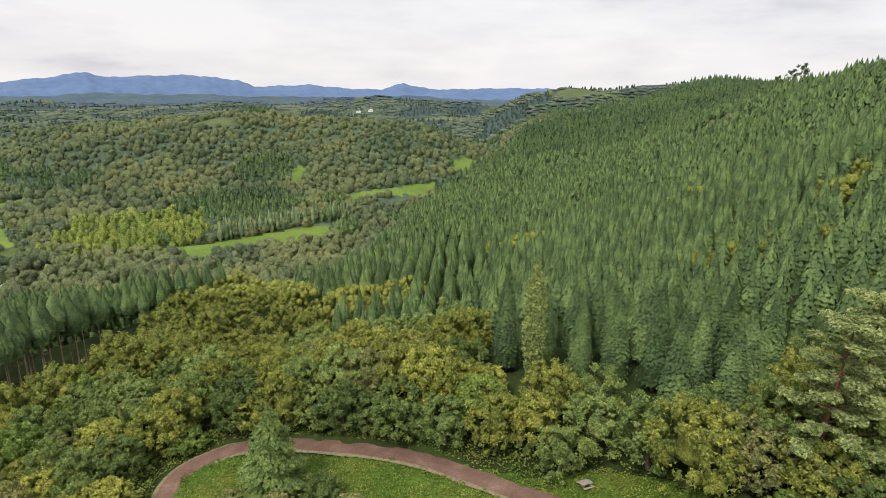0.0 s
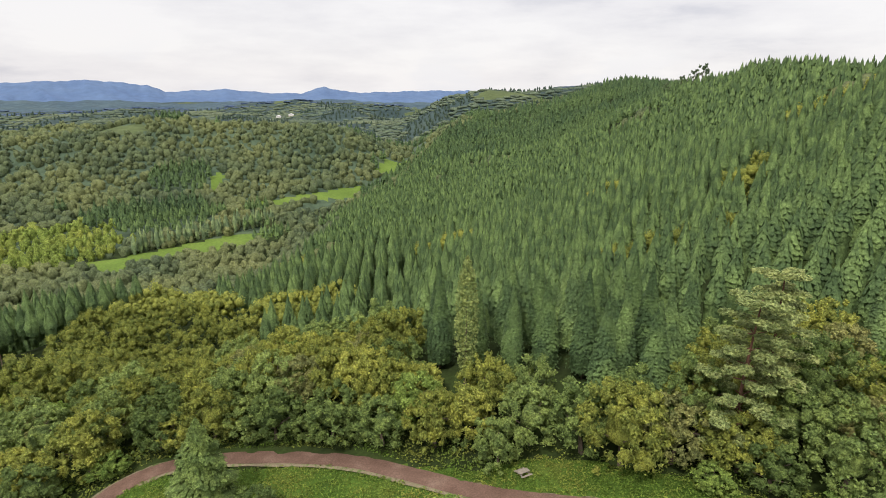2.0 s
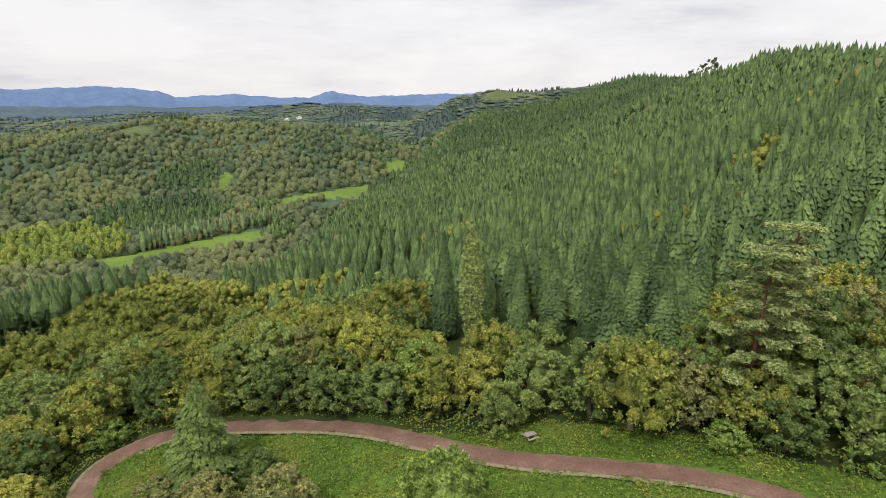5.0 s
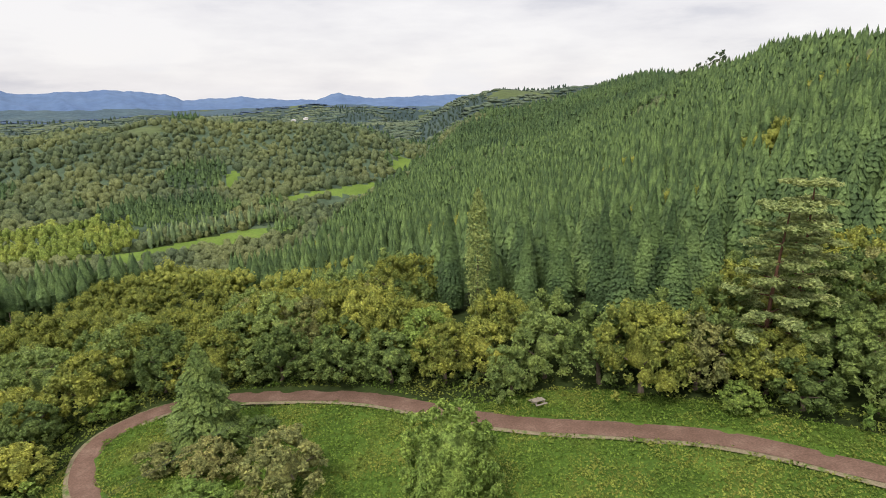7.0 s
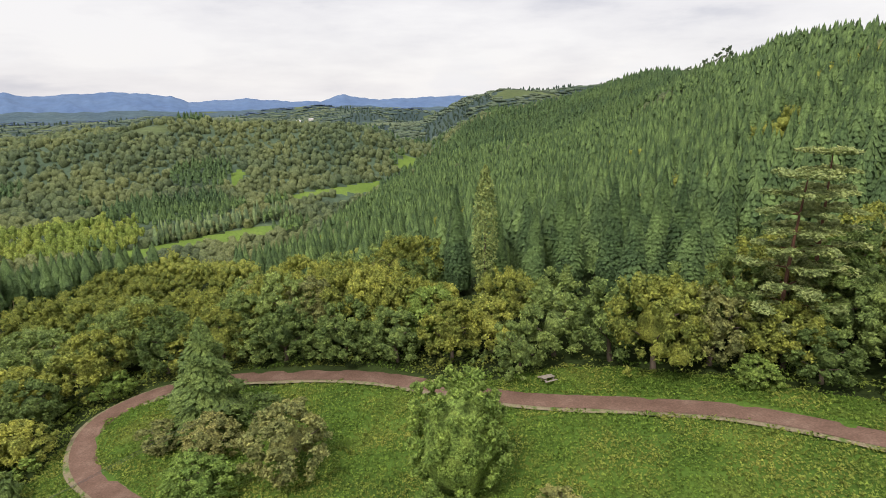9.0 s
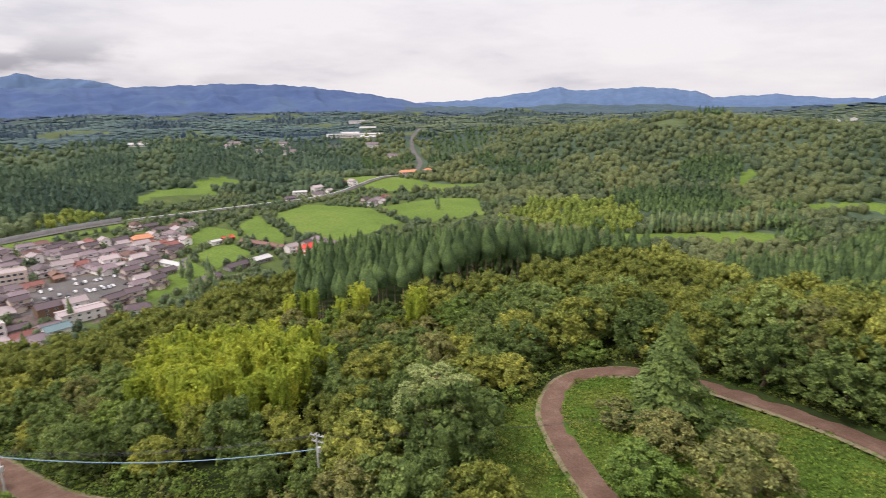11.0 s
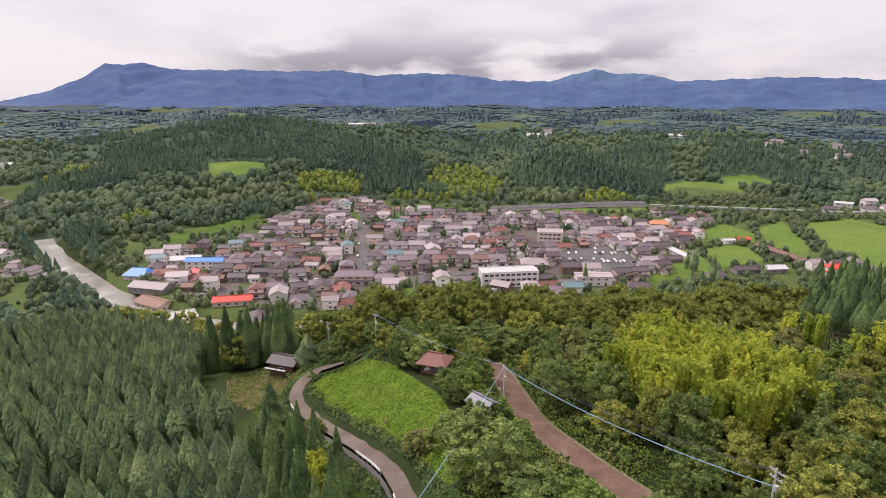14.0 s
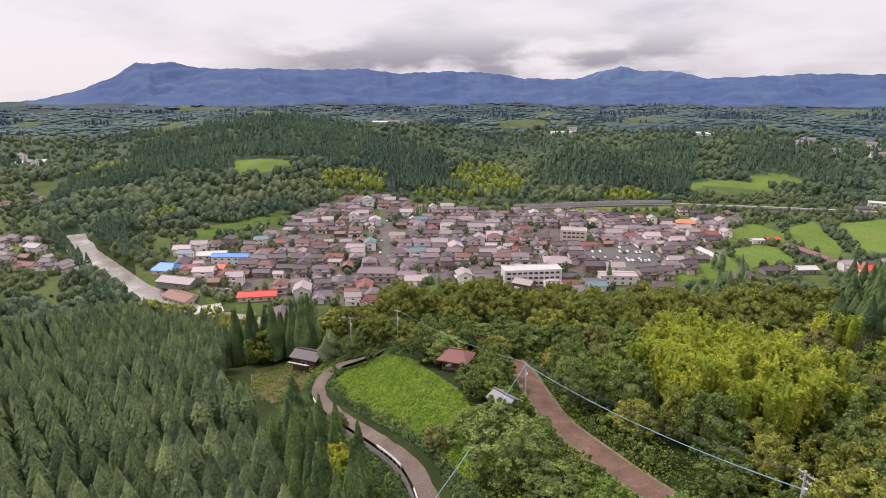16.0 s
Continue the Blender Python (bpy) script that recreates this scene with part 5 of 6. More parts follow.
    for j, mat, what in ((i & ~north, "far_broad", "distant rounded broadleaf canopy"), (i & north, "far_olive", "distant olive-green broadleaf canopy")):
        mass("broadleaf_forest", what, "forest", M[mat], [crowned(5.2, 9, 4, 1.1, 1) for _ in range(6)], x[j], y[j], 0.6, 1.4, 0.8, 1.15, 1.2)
    # 4: 1300 m to the foot of the ranges
    x, y = scatter(1300, 2300, 0.0080, 2.0)
    ok = wooded(x, y)
    ced = cedar_far(x, y)
    i = ok & ced
    north = y > 0.9 * np.abs(x)
    for j, mat, what in ((i & ~north, "hazed_cedar", "remote conifer woods, tinted blue for haze"), (i & north, "north_cedar", "conifer woods on the northern plateau")):
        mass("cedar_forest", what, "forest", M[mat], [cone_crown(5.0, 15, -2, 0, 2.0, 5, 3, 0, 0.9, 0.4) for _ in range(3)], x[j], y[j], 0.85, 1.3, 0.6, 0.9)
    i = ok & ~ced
    for j, mat, what in ((i & ~north, "hazed_broad", "remote broadleaf canopy, tinted blue for haze"), (i & north, "north_broad", "broadleaf canopy on the northern plateau")):
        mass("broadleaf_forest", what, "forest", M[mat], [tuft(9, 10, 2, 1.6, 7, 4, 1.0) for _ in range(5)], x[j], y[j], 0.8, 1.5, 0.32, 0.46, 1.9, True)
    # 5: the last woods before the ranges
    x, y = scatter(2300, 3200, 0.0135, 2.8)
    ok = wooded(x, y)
    mass("remote_forest", "remote woods below the mountains, tinted blue for haze", "forest", M["remote"], [tuft(16, 11, 8, 4.5, 5, 3, 0.9) for _ in range(3)], x[ok], y[ok], 0.9, 1.8, 0.26, 0.38, 2.3, True)


far_woods()


# ---- the town ----
ROOFS = {
    "grey": coated("grey_roof_tiles", (0.168, 0.126, 0.136), 0.6, 0, 0.35, 3, (1, 6, 1), 0.4, 0.35),
    "dark": coated("dark_roof_tiles", (0.086, 0.060, 0.066), 0.55, 0, 0.35, 3, (1, 6, 1), 0.4, 0.3),
    "pale": coated("pale_roof_sheet", (0.33, 0.268, 0.268), 0.55, 0, 0.25, 2, (1, 5, 1), 0.4, 0.25),
    "brown": coated("brown_roof_tiles", (0.16, 0.086, 0.07), 0.65, 0, 0.35, 3, (1, 6, 1), 0.3, 0.3),
    "rust": coated("rusty_roof_sheet", (0.25, 0.145, 0.11), 0.7, 0, 0.4, 2, (1, 5, 1), 0.3, 0.2),
    "maroon": coated("maroon_roof_sheet", (0.20, 0.075, 0.062), 0.6, 0, 0.35, 2, (1, 5, 1), 0.3, 0.25),
    "red": coated("red_painted_roof", (0.56, 0.05, 0.03), 0.55, 0, 0.2, 1.5, None, 0.4),
    "blue": coated("blue_painted_roof", (0.05, 0.20, 0.58), 0.5, 0, 0.2, 1.5, None, 0.4),
    "teal": coated("pale_teal_roof", (0.12, 0.19, 0.20), 0.55, 0, 0.2, 1.5),
    "white": coated("white_roof_sheet", (0.46, 0.445, 0.435), 0.5, 0, 0.15, 1.5),
    "orange": coated("orange_roof_tiles", (0.52, 0.22, 0.11), 0.6, 0, 0.25, 1.5),
}
WALLS = {
    "white": coated("white_plaster", (0.76, 0.71, 0.68), 0.8, 0, 0.2, 1.2, None, 0.2, 0.15),
    "cream": coated("cream_plaster", (0.58, 0.49, 0.42), 0.8, 0, 0.2, 1.2, None, 0.2, 0.2),
    "grey": coated("grey_render", (0.22, 0.205, 0.2), 0.8, 0, 0.25, 1.2, None, 0.2, 0.2),
    "wood": coated("brown_boards", (0.15, 0.095, 0.065), 0.8, 0, 0.35, 3, (4, 4, 0.6), 0.2, 0.25),
    "pink": coated("pinkish_render", (0.34, 0.235, 0.205), 0.8, 0, 0.2, 1.2, None, 0.2, 0.1),
}
GLASS = coated("window_glass", (0.05, 0.06, 0.075), 0.12, 0, 0.1, 1.0, None, 0.5)
FRAME = coated("aluminium_frame", (0.55, 0.55, 0.56), 0.45, 0.2, 0.1, 2)
DOOR = coated("brown_door", (0.12, 0.075, 0.05), 0.6, 0, 0.2, 2)


def gable_roof(w, d, pitch, over, thick, hip=0.0):
    """A tiled roof with thickness, over a plan w by d; the ridge runs along x, hipped by the given length."""
    bm = bmesh.new()
    a, b = w / 2 + over, d / 2 + over
    h = b * pitch
    for dz in (0,):
        lo = [(-a, -b, 0), (a, -b, 0), (a, b, 0), (-a, b, 0)]
        ridge = [(-a + hip, 0, h), (a - hip, 0, h)]
        v = [bm.verts.new(p) for p in lo] + [bm.verts.new(p) for p in ridge]
        u = [bm.verts.new((x, y, z - thick)) for x, y, z in lo] + [bm.verts.new((x, y, z - thick)) for x, y, z in ridge]
        for q in ((0, 1, 5, 4), (2, 3, 4, 5), (1, 2, 5), (3, 0, 4)):
            if len(q) == 3 and hip == 0:
                continue
            bm.faces.new([v[i] for i in q])
            bm.faces.new([u[i] for i in q][::-1])
        for i, j in ((0, 1), (1, 2), (2, 3), (3, 0)):
            if hip == 0 and (i, j) in ((1, 2), (3, 0)):
                k = 5 if i == 1 else 4
                for s, t in ((i, k), (k, j)):
                    bm.faces.new([v[s], v[t], u[t], u[s]])
            else:
                bm.faces.new([v[i], v[j], u[j], u[i]])
    # ridge cap
    add_box(bm, -a + hip - 0.1, -0.16, h - 0.05, a - hip + 0.1, 0.16, h + 0.17)
    return bm


def wall_block(w, d, h, gable=0.0):
    bm = bmesh.new()
    x, y = w / 2, d / 2
    v = [bm.verts.new(p) for p in ((-x, -y, -1.2), (x, -y, -1.2), (x, y, -1.2), (-x, y, -1.2), (-x, -y, h), (x, -y, h), (x, y, h), (-x, y, h))]
    for f in ((0, 1, 5, 4), (2, 3, 7, 6)):
        bm.faces.new([v[i] for i in f])
    if gable:
        g0, g1 = bm.verts.new((-x, 0, h + gable)), bm.verts.new((x, 0, h + gable))
        bm.faces.new((v[1], v[2], v[6], g1, v[5]))
        bm.faces.new((v[3], v[0], v[4], g0, v[7]))
    else:
        bm.faces.new((v[1], v[2], v[6], v[5]))
        bm.faces.new((v[3], v[0], v[4], v[7]))
        bm.faces.new((v[4], v[5], v[6], v[7]))
    return bm


def window_mesh(w, h):
    """A sliding window: an aluminium frame round a dark pane."""
    bm = bmesh.new()
    t = 0.09
    for x0, z0, x1, z1 in ((-w / 2, 0, w / 2, t), (-w / 2, h - t, w / 2, h), (-w / 2, t, -w / 2 + t, h - t), (w / 2 - t, t, w / 2, h - t)):
        add_box(bm, x0, -0.07, z0, x1, 0.02, z1)
    n = len(bm.faces)
    add_box(bm, -w / 2 + t, -0.035, t, w / 2 - t, 0.0, h - t)
    bm.faces.ensure_lookup_table()
    for f in bm.faces[n:]:
        f.material_index = 1
    return from_bm("window", bm, [FRAME, GLASS])


WIN = {k: window_mesh(*k) for k in ((1.7, 1.2), (2.6, 1.5), (1.1, 1.0))}
DOOR_MESH = box_mesh("door", (1.6, 0.12, 2.0), DOOR)


def add_window(parent, size, x, y, z, turn):
    part("window", WIN[size], parent).matrix_basis = pose(x, y, z, 0, 0, turn)


def facade(parent, w, d, h0, sides, size, gap):
    """A row of windows on the chosen sides at the height h0."""
    for s in sides:
        length = w if s in "ns" else d
        n = max(1, int((length - 1.0) / gap))
        for k in range(n):
            u = (k - (n - 1) / 2) * gap
            if s == "s":
                add_window(parent, size, u, -d / 2, h0, 0)
            elif s == "n":
                add_window(parent, size, u, d / 2, h0, 180)
            elif s == "e":
                add_window(parent, size, w / 2, u, h0, 90)
            else:
                add_window(parent, size, -w / 2, u, h0, -90)


def house(w, d, storeys, roof, wall, hip, label, skirt=True, name="house", cat="house", pitch=0.48, sides="se", gap=4.7, wing=False):
    """A house of one or two storeys, with an apron roof below the upper floor."""
    ob = thing(name, label, cat)
    h = 2.75 * storeys + 0.3
    over = 0.65
    part("wall", from_bm("wall", wall_block(w, d, h, 0 if hip else d / 2 * pitch * 0.98), WALLS[wall]), ob)
    r = part("roof", from_bm("roof", gable_roof(w, d, pitch, over, 0.2, hip), ROOFS[roof]), ob)
    r.location.z = h - over * pitch + 0.22
    if storeys == 2 and skirt:
        lw, ld = w + 1.9, d + 1.7
        part("wall", from_bm("wall", wall_block(lw, ld, 2.7), WALLS[wall]), ob)
        bm = bmesh.new()
        q = [(-lw / 2 - 0.5, -ld / 2 - 0.5, 2.62), (lw / 2 + 0.5, -ld / 2 - 0.5, 2.62), (lw / 2 + 0.5, ld / 2 + 0.5, 2.62), (-lw / 2 - 0.5, ld / 2 + 0.5, 2.62),
             (-w / 2, -d / 2, 3.3), (w / 2, -d / 2, 3.3), (w / 2, d / 2, 3.3), (-w / 2, d / 2, 3.3)]
        v = [bm.verts.new(p) for p in q]
        u = [bm.verts.new((x, y, z - 0.16)) for x, y, z in q[:4]]
        for i in range(4):
            j = (i + 1) % 4
            bm.faces.new((v[i], v[j], v[j + 4], v[i + 4]))
            bm.faces.new((u[i], u[j], v[j], v[i]))
        part("apron_roof", from_bm("apron_roof", bm, ROOFS[roof]), ob)
        facade(ob, lw, ld, 0.7, sides, (2.6, 1.5), 5.0)
        facade(ob, w, d, 3.9, sides, (1.7, 1.2), gap)
        dy = -ld / 2
    else:
        for s in range(storeys):
            facade(ob, w, d, 0.8 + 2.75 * s, sides, (1.7, 1.2), gap)
        dy = -d / 2
    dr = part("door", DOOR_MESH, ob)
    dr.location = (w * 0.32, dy, 0)
    if wing:
        # a lower wing that stands out to one side, with its ridge across
        ww, wd, wh = w * 0.46, d * 0.5 + 2.4, 2.9
        g = part("wing", from_bm("wing", wall_block(wd, ww, wh, ww / 2 * pitch * 0.98), WALLS[wall]), ob)
        g.matrix_basis = pose(-w * 0.22, -d / 2 - wd / 2 + 1.2, 0, 0, 0, 90)
        r = part("wing_roof", from_bm("wing_roof", gable_roof(wd, ww, pitch, 0.5, 0.2), ROOFS[roof]), ob)
        r.matrix_basis = pose(-w * 0.22, -d / 2 - wd / 2 + 1.2, wh - 0.5 * pitch + 0.22, 0, 0, 90)
    if storeys == 2 and not skirt and w < 13:
        part("balcony", box_mesh("balcony", (w * 0.5, 1.1, 1.0), WALLS["white"]), ob).location = (-w * 0.12, -d / 2 - 0.55, 2.75)
    return ob


def block(w, d, storeys, wall, roof, label, name="building", cat="building", sides="se"):
    """A flat-roofed building with a parapet and bands of windows."""
    ob = thing(name, label, cat)
    h = 3.2 * storeys
    part("wall", from_bm("wall", wall_block(w, d, h), WALLS[wall]), ob)
    bm = bmesh.new()
    for x0, y0, x1, y1 in ((-w / 2, -d / 2, w / 2, -d / 2 + 0.3), (-w / 2, d / 2 - 0.3, w / 2, d / 2), (-w / 2, -d / 2 + 0.3, -w / 2 + 0.3, d / 2 - 0.3), (w / 2 - 0.3, -d / 2 + 0.3, w / 2, d / 2 - 0.3)):
        add_box(bm, x0, y0, h + 0.003, x1, y1, h + 0.6)
    part("parapet", from_bm("parapet", bm, WALLS[wall]), ob)
    bm = bmesh.new()
    add_box(bm, -w / 2 + 0.3, -d / 2 + 0.3, h + 0.004, w / 2 - 0.3, d / 2 - 0.3, h + 0.12)
    part("roof", from_bm("roof", bm, ROOFS[roof]), ob)
    for s in range(storeys):
        facade(ob, w, d, 0.9 + 3.2 * s, sides, (2.6, 1.5), 3.4)
    dr = part("door", DOOR_MESH, ob)
    dr.location = (w * 0.25, -d / 2, 0)
    return ob


TAKEN = []


def stand(ob, x, y, turn, radius, z=None):
    ob.matrix_basis = pose(x, y, (float(height(x, y)) if z is None else z) + 0.02, 0, 0, turn) @ Matrix.Diagonal((*ob.scale, 1))
    TAKEN.append((x, y, radius))
    return ob


# landmarks; a turn of 90 sets the long side across the camera's line, its front to the east
stand(house(25, 9, 2, "blue", "white", 0, "long white two-storey building with a bright blue roof", False, "building", "building", 0.3), -388, -151, 90, 14)
stand(house(15, 14, 1, "blue", "cream", 3, "barn with a faded blue hipped roof by the river", False, "barn", "barn", 0.45), -368, -186, 80, 10)
stand(house(21, 9, 1, "red", "cream", 0, "long low building with a bright red roof", False, "building", "building", 0.35), -319, -110, 100, 12)
stand(house(7, 7, 1, "red", "white", 0, "small house with a bright red roof", False), -371, -150, 70, 5)
stand(house(30, 13, 2, "dark", "wood", 0, "long dark-roofed timber hall beside the cedars", False, "hall", "hall", 0.35), -287, -88, 10, 16)
stand(house(22, 12, 1, "rust", "cream", 0, "workshop with a rusty sheet roof near the river", False, "workshop", "workshop", 0.35), -326, -158, 60, 12)
stand(house(24, 12, 1, "pale", "grey", 0, "workshop with a long pale sheet roof", False, "workshop", "workshop", 0.35), -343, -167, 75, 12)
stand(house(26, 14, 1, "white", "white", 0, "warehouse with a white sheet roof", False, "warehouse", "warehouse", 0.3), -303, -140, 125, 13)
stand(house(20, 12, 1, "white", "cream", 0, "store with a pale cream sheet roof", False, "store", "store", 0.25), -402, -170, 100, 11)
stand(block(36, 12, 3, "white", "white", "white three-storey hotel block with rows of windows", "hotel", "hotel"), -352, 52, 97, 17)
stand(house(11, 9, 2, "pale", "wood", 0, "wing with a pale lean roof before the white hotel", False, "annex", "annex", 0.4), -336, 46, 60, 6)
stand(house(10, 10, 2, "pale", "white", 4.6, "pavilion-like wing with a many-sided pale roof", False, "annex", "annex", 0.5), -334, 63, 90, 6)
stand(block(20, 13, 3, "cream", "pale", "cream concrete town office with a flat roof", "office", "office"), -455, 98, 80, 12)
stand(house(18, 15, 1, "pale", "grey", 6, "low hall with a broad pale hipped roof", False, "hall", "hall", 0.35), -392, 75, 85, 11)
stand(house(24, 10, 2, "grey", "cream", 2.5, "long two-storey inn with a grey tiled roof", True, "inn", "inn"), -356, -45, 90, 13)
stand(house(22, 10, 2, "pale", "white", 0, "white two-storey community building with a pale roof", False, "building", "building", 0.15), -353, 106, 90, 12)
stand(house(14, 9, 2, "dark", "wood", 0, "white-fronted dark-roofed house by the car park", False), -374, 97, 90, 7)
stand(house(17, 9, 1, "dark", "grey", 0, "long grey farm shed with a dark roof", False, "shed", "shed", 0.35), -375, 215, 95, 9)
stand(house(15, 9, 1, "white", "grey", 0, "grey farm shed with a pale roof", False, "shed", "shed", 0.3), -377, 235, 95, 8)
stand(house(46, 7, 1, "brown", "grey", 0, "very long low brown-roofed cattle shed among fields", False, "shed", "shed", 0.35), -414, 262, 12, 10)
stand(house(24, 6, 1, "white", "white", 0, "white-roofed greenhouse between small fields", False, "greenhouse", "greenhouse", 0.4), -415, 187, 10, 8)
stand(house(9, 6, 1, "white", "white", 0, "small white shed at the edge of a rice field", False, "shed", "shed", 0.2), -452, 241, 95, 5)
stand(house(10, 6, 1, "red", "wood", 0, "small red-roofed shed at the edge of a rice field", False, "shed", "shed", 0.3), -455, 254, 95, 5)
stand(house(14, 9, 2, "red", "white", 3, "farmhouse with a bright red roof"), -368, 273, 90, 8)
stand(house(13, 9, 1, "dark", "white", 3, "white one-storey house with a dark hipped roof", False), -340, 131, 75, 7)
stand(house(13, 9, 1, "dark", "white", 3, "white one-storey house with a dark roof among trees", False), -362, 188, 110, 7)
stand(house(15, 10, 2, "orange", "pink", 3, "inn with an orange tiled roof", True, "inn", "inn"), -500, 203, 80, 9)
stand(house(26, 12, 2, "orange", "cream", 3, "orange tiled building beside the main road", False, "building", "building", 0.45), -592, 622, 60, 15)
stand(house(26, 11, 2, "orange", "cream", 3, "orange-roofed wing of the roadside building", False, "building", "building", 0.45), -588, 660, 120, 15)
stand(house(16, 10, 2, "white", "white", 0, "white house near the junction", False, "building", "building", 0.2), -596, 432, 60, 10)

# ordinary houses, on rough rows along the lanes
KINDS = [
    (house(10, 7, 2, "grey", "white", 2.2, "two-storey white house with a grey tiled roof", wing=True), 5),
    (house(9, 7, 2, "dark", "cream", 0, "two-storey cream house with a dark gabled roof", wing=True), 5),
    (house(12, 8, 1, "grey", "white", 2.6, "low white house with a grey tiled roof", False, wing=True), 4),
    (house(9, 8, 2, "brown", "white", 2.4, "two-storey white house with a brown tiled roof"), 3),
    (house(12, 7, 1, "dark", "grey", 0, "low grey house with a dark gabled roof", False), 3),
    (house(10, 8, 2, "pale", "white", 0, "two-storey white house with a pale sheet roof", False), 5),
    (house(11, 7, 1, "maroon", "cream", 0, "low house with a maroon sheet roof", False, wing=True), 3),
    (house(8, 6, 1, "rust", "wood", 0, "small shed with a rusty sheet roof", False, "shed", "shed"), 2),
    (house(8, 7, 2, "grey", "pink", 2.0, "two-storey pinkish house with a grey roof"), 2),
    (house(7, 5, 1, "pale", "white", 0, "small outbuilding with a pale roof", False, "shed", "shed"), 3),
    (house(9, 7, 2, "teal", "white", 0, "two-storey white house with a pale teal roof", False), 1),
]
LEFT_BANK = [(-312, -205), (-352, -238), (-420, -300), (-470, -355), (-420, -370), (-345, -275)]
CAR_PARK = [(-374, 88), (-373, 142), (-418, 156), (-442, 134), (-432, 92), (-400, 94)]
weights = np.array([k for _, k in KINDS], float)
weights /= weights.sum()


def street_gap(x, y):
    return min(float(away(np.array(x), np.array(y), s)) for s in STREETS)


def fill(poly, dx, dy, chance, skew, group):
    xs, ys = [p[0] for p in poly], [p[1] for p in poly]
    x = min(xs)
    while x < max(xs):
        y = min(ys) + rng.uniform(0, 6)
        while y < max(ys):
            px, py = x + (y * skew) + rng.uniform(-2.0, 2.0), y + rng.uniform(-1.5, 1.5)
            y += dy * rng.uniform(0.85, 1.2)
            if not inside(poly, np.array(px), np.array(py)) or inside(CAR_PARK, np.array(px), np.array(py)) or rng.uniform() > chance:
                continue
            if street_gap(px, py) < 7.5 or float(away(np.array(px), np.array(py), RIVER)) < 20 or any((px - a) ** 2 + (py - b) ** 2 < (r + 4.5) ** 2 for a, b, r in TAKEN if r > 5.05):
                continue
            k = int(rng.choice(len(KINDS), p=weights))
            turn = (90 if rng.uniform() < 0.7 else 0) - skew * 57 + rng.uniform(-7, 7)
            s = rng.uniform(0.85, 1.25)
            copy_thing(KINDS[k][0], Matrix.LocRotScale((px, py, float(height(px, py)) + 0.02), Euler((0, 0, radians(turn))), (s, s, rng.uniform(0.92, 1.08))))["group"] = group
            TAKEN.append((px, py, 5.0))
        x += dx


fill(BUILT, 13.0, 12.6, 0.95, -0.06, "houses of the town")
fill(LEFT_BANK, 17, 16, 0.8, 0.2, "houses of the town")
fill([(-560, 400), (-600, 400), (-620, 500), (-560, 520)], 20, 18, 0.6, 0, "houses by the junction")
fill([(-340, 262), (-345, 300), (-395, 300), (-385, 262)], 14, 14, 0.8, 0, "houses by the junction")
fill([(-475, 440), (-500, 440), (-510, 480), (-480, 490)], 16, 16, 0.9, 0, "houses by the junction")
fill([(-520, 205), (-500, 240), (-540, 270), (-570, 210)], 15, 15, 0.9, 0, "houses of the town")
for x, y in ((-501, -347), (-530, -372), (-559, -392), (-600, -430), (-640, -470), (-575, -452), (-520, -430)):
    copy_thing(KINDS[int(rng.integers(7))][0], pose(x, y, float(height(x, y)), 0, 0, rng.uniform(0, 90)))["group"] = "houses of the town"
for o, _ in KINDS:
    drop_proto(o)


def plateau_buildings():
    """Pale works and halls up on the plateau."""
    a = block(62, 22, 2, "white", "white", "long white works building on the plateau", "factory", "factory")
    b = house(40, 18, 1, "white", "white", 0, "white-roofed hall on the plateau", False, "hall", "hall", 0.25)
    c = house(22, 12, 2, "grey", "white", 0, "white house far off on the plateau", False, "house", "house")
    e = house(50, 14, 1, "white", "white", 0, "white greenhouse roof far across the valley", False, "greenhouse", "greenhouse", 0.3)
    for o, x, y, t in ((a, -965, 880, 50), (a, -1010, 850, 60), (b, -985, 920, 40), (b, -1040, 900, 50), (b, -1100, 1010, 40), (a, -1180, 1060, 45), (c, -930, 760, 60), (c, -1000, 700, 40), (c, -905, 640, 70), (c, -985, 620, 60),
                       (c, -1040, 720, 30), (c, -960, 700, 70), (b, -930, 860, 30), (b, -1150, 480, 40), (c, -1190, 495, 50), (c, -1040, 600, 10), (b, -1212, 215, 90), (c, -1235, 240, 60), (e, -230, 1840, 95), (e, -195, 1850, 95), (c, -760, 760, 30), (c, -1300, -130, 90), (c, -1340, -100, 60), (b, -1320, -160, 90), (c, -860, 800, 45), (c, -1090, 640, 50), (c, -880, -640, 60), (b, -900, -655, 120), (c, -930, -690, 40)):
        copy_thing(o, pose(x, y, float(height(x, y)), 0, 0, t))["group"] = "buildings on the plateau"
    for o in (a, b, c, e):
        drop_proto(o)


plateau_buildings()


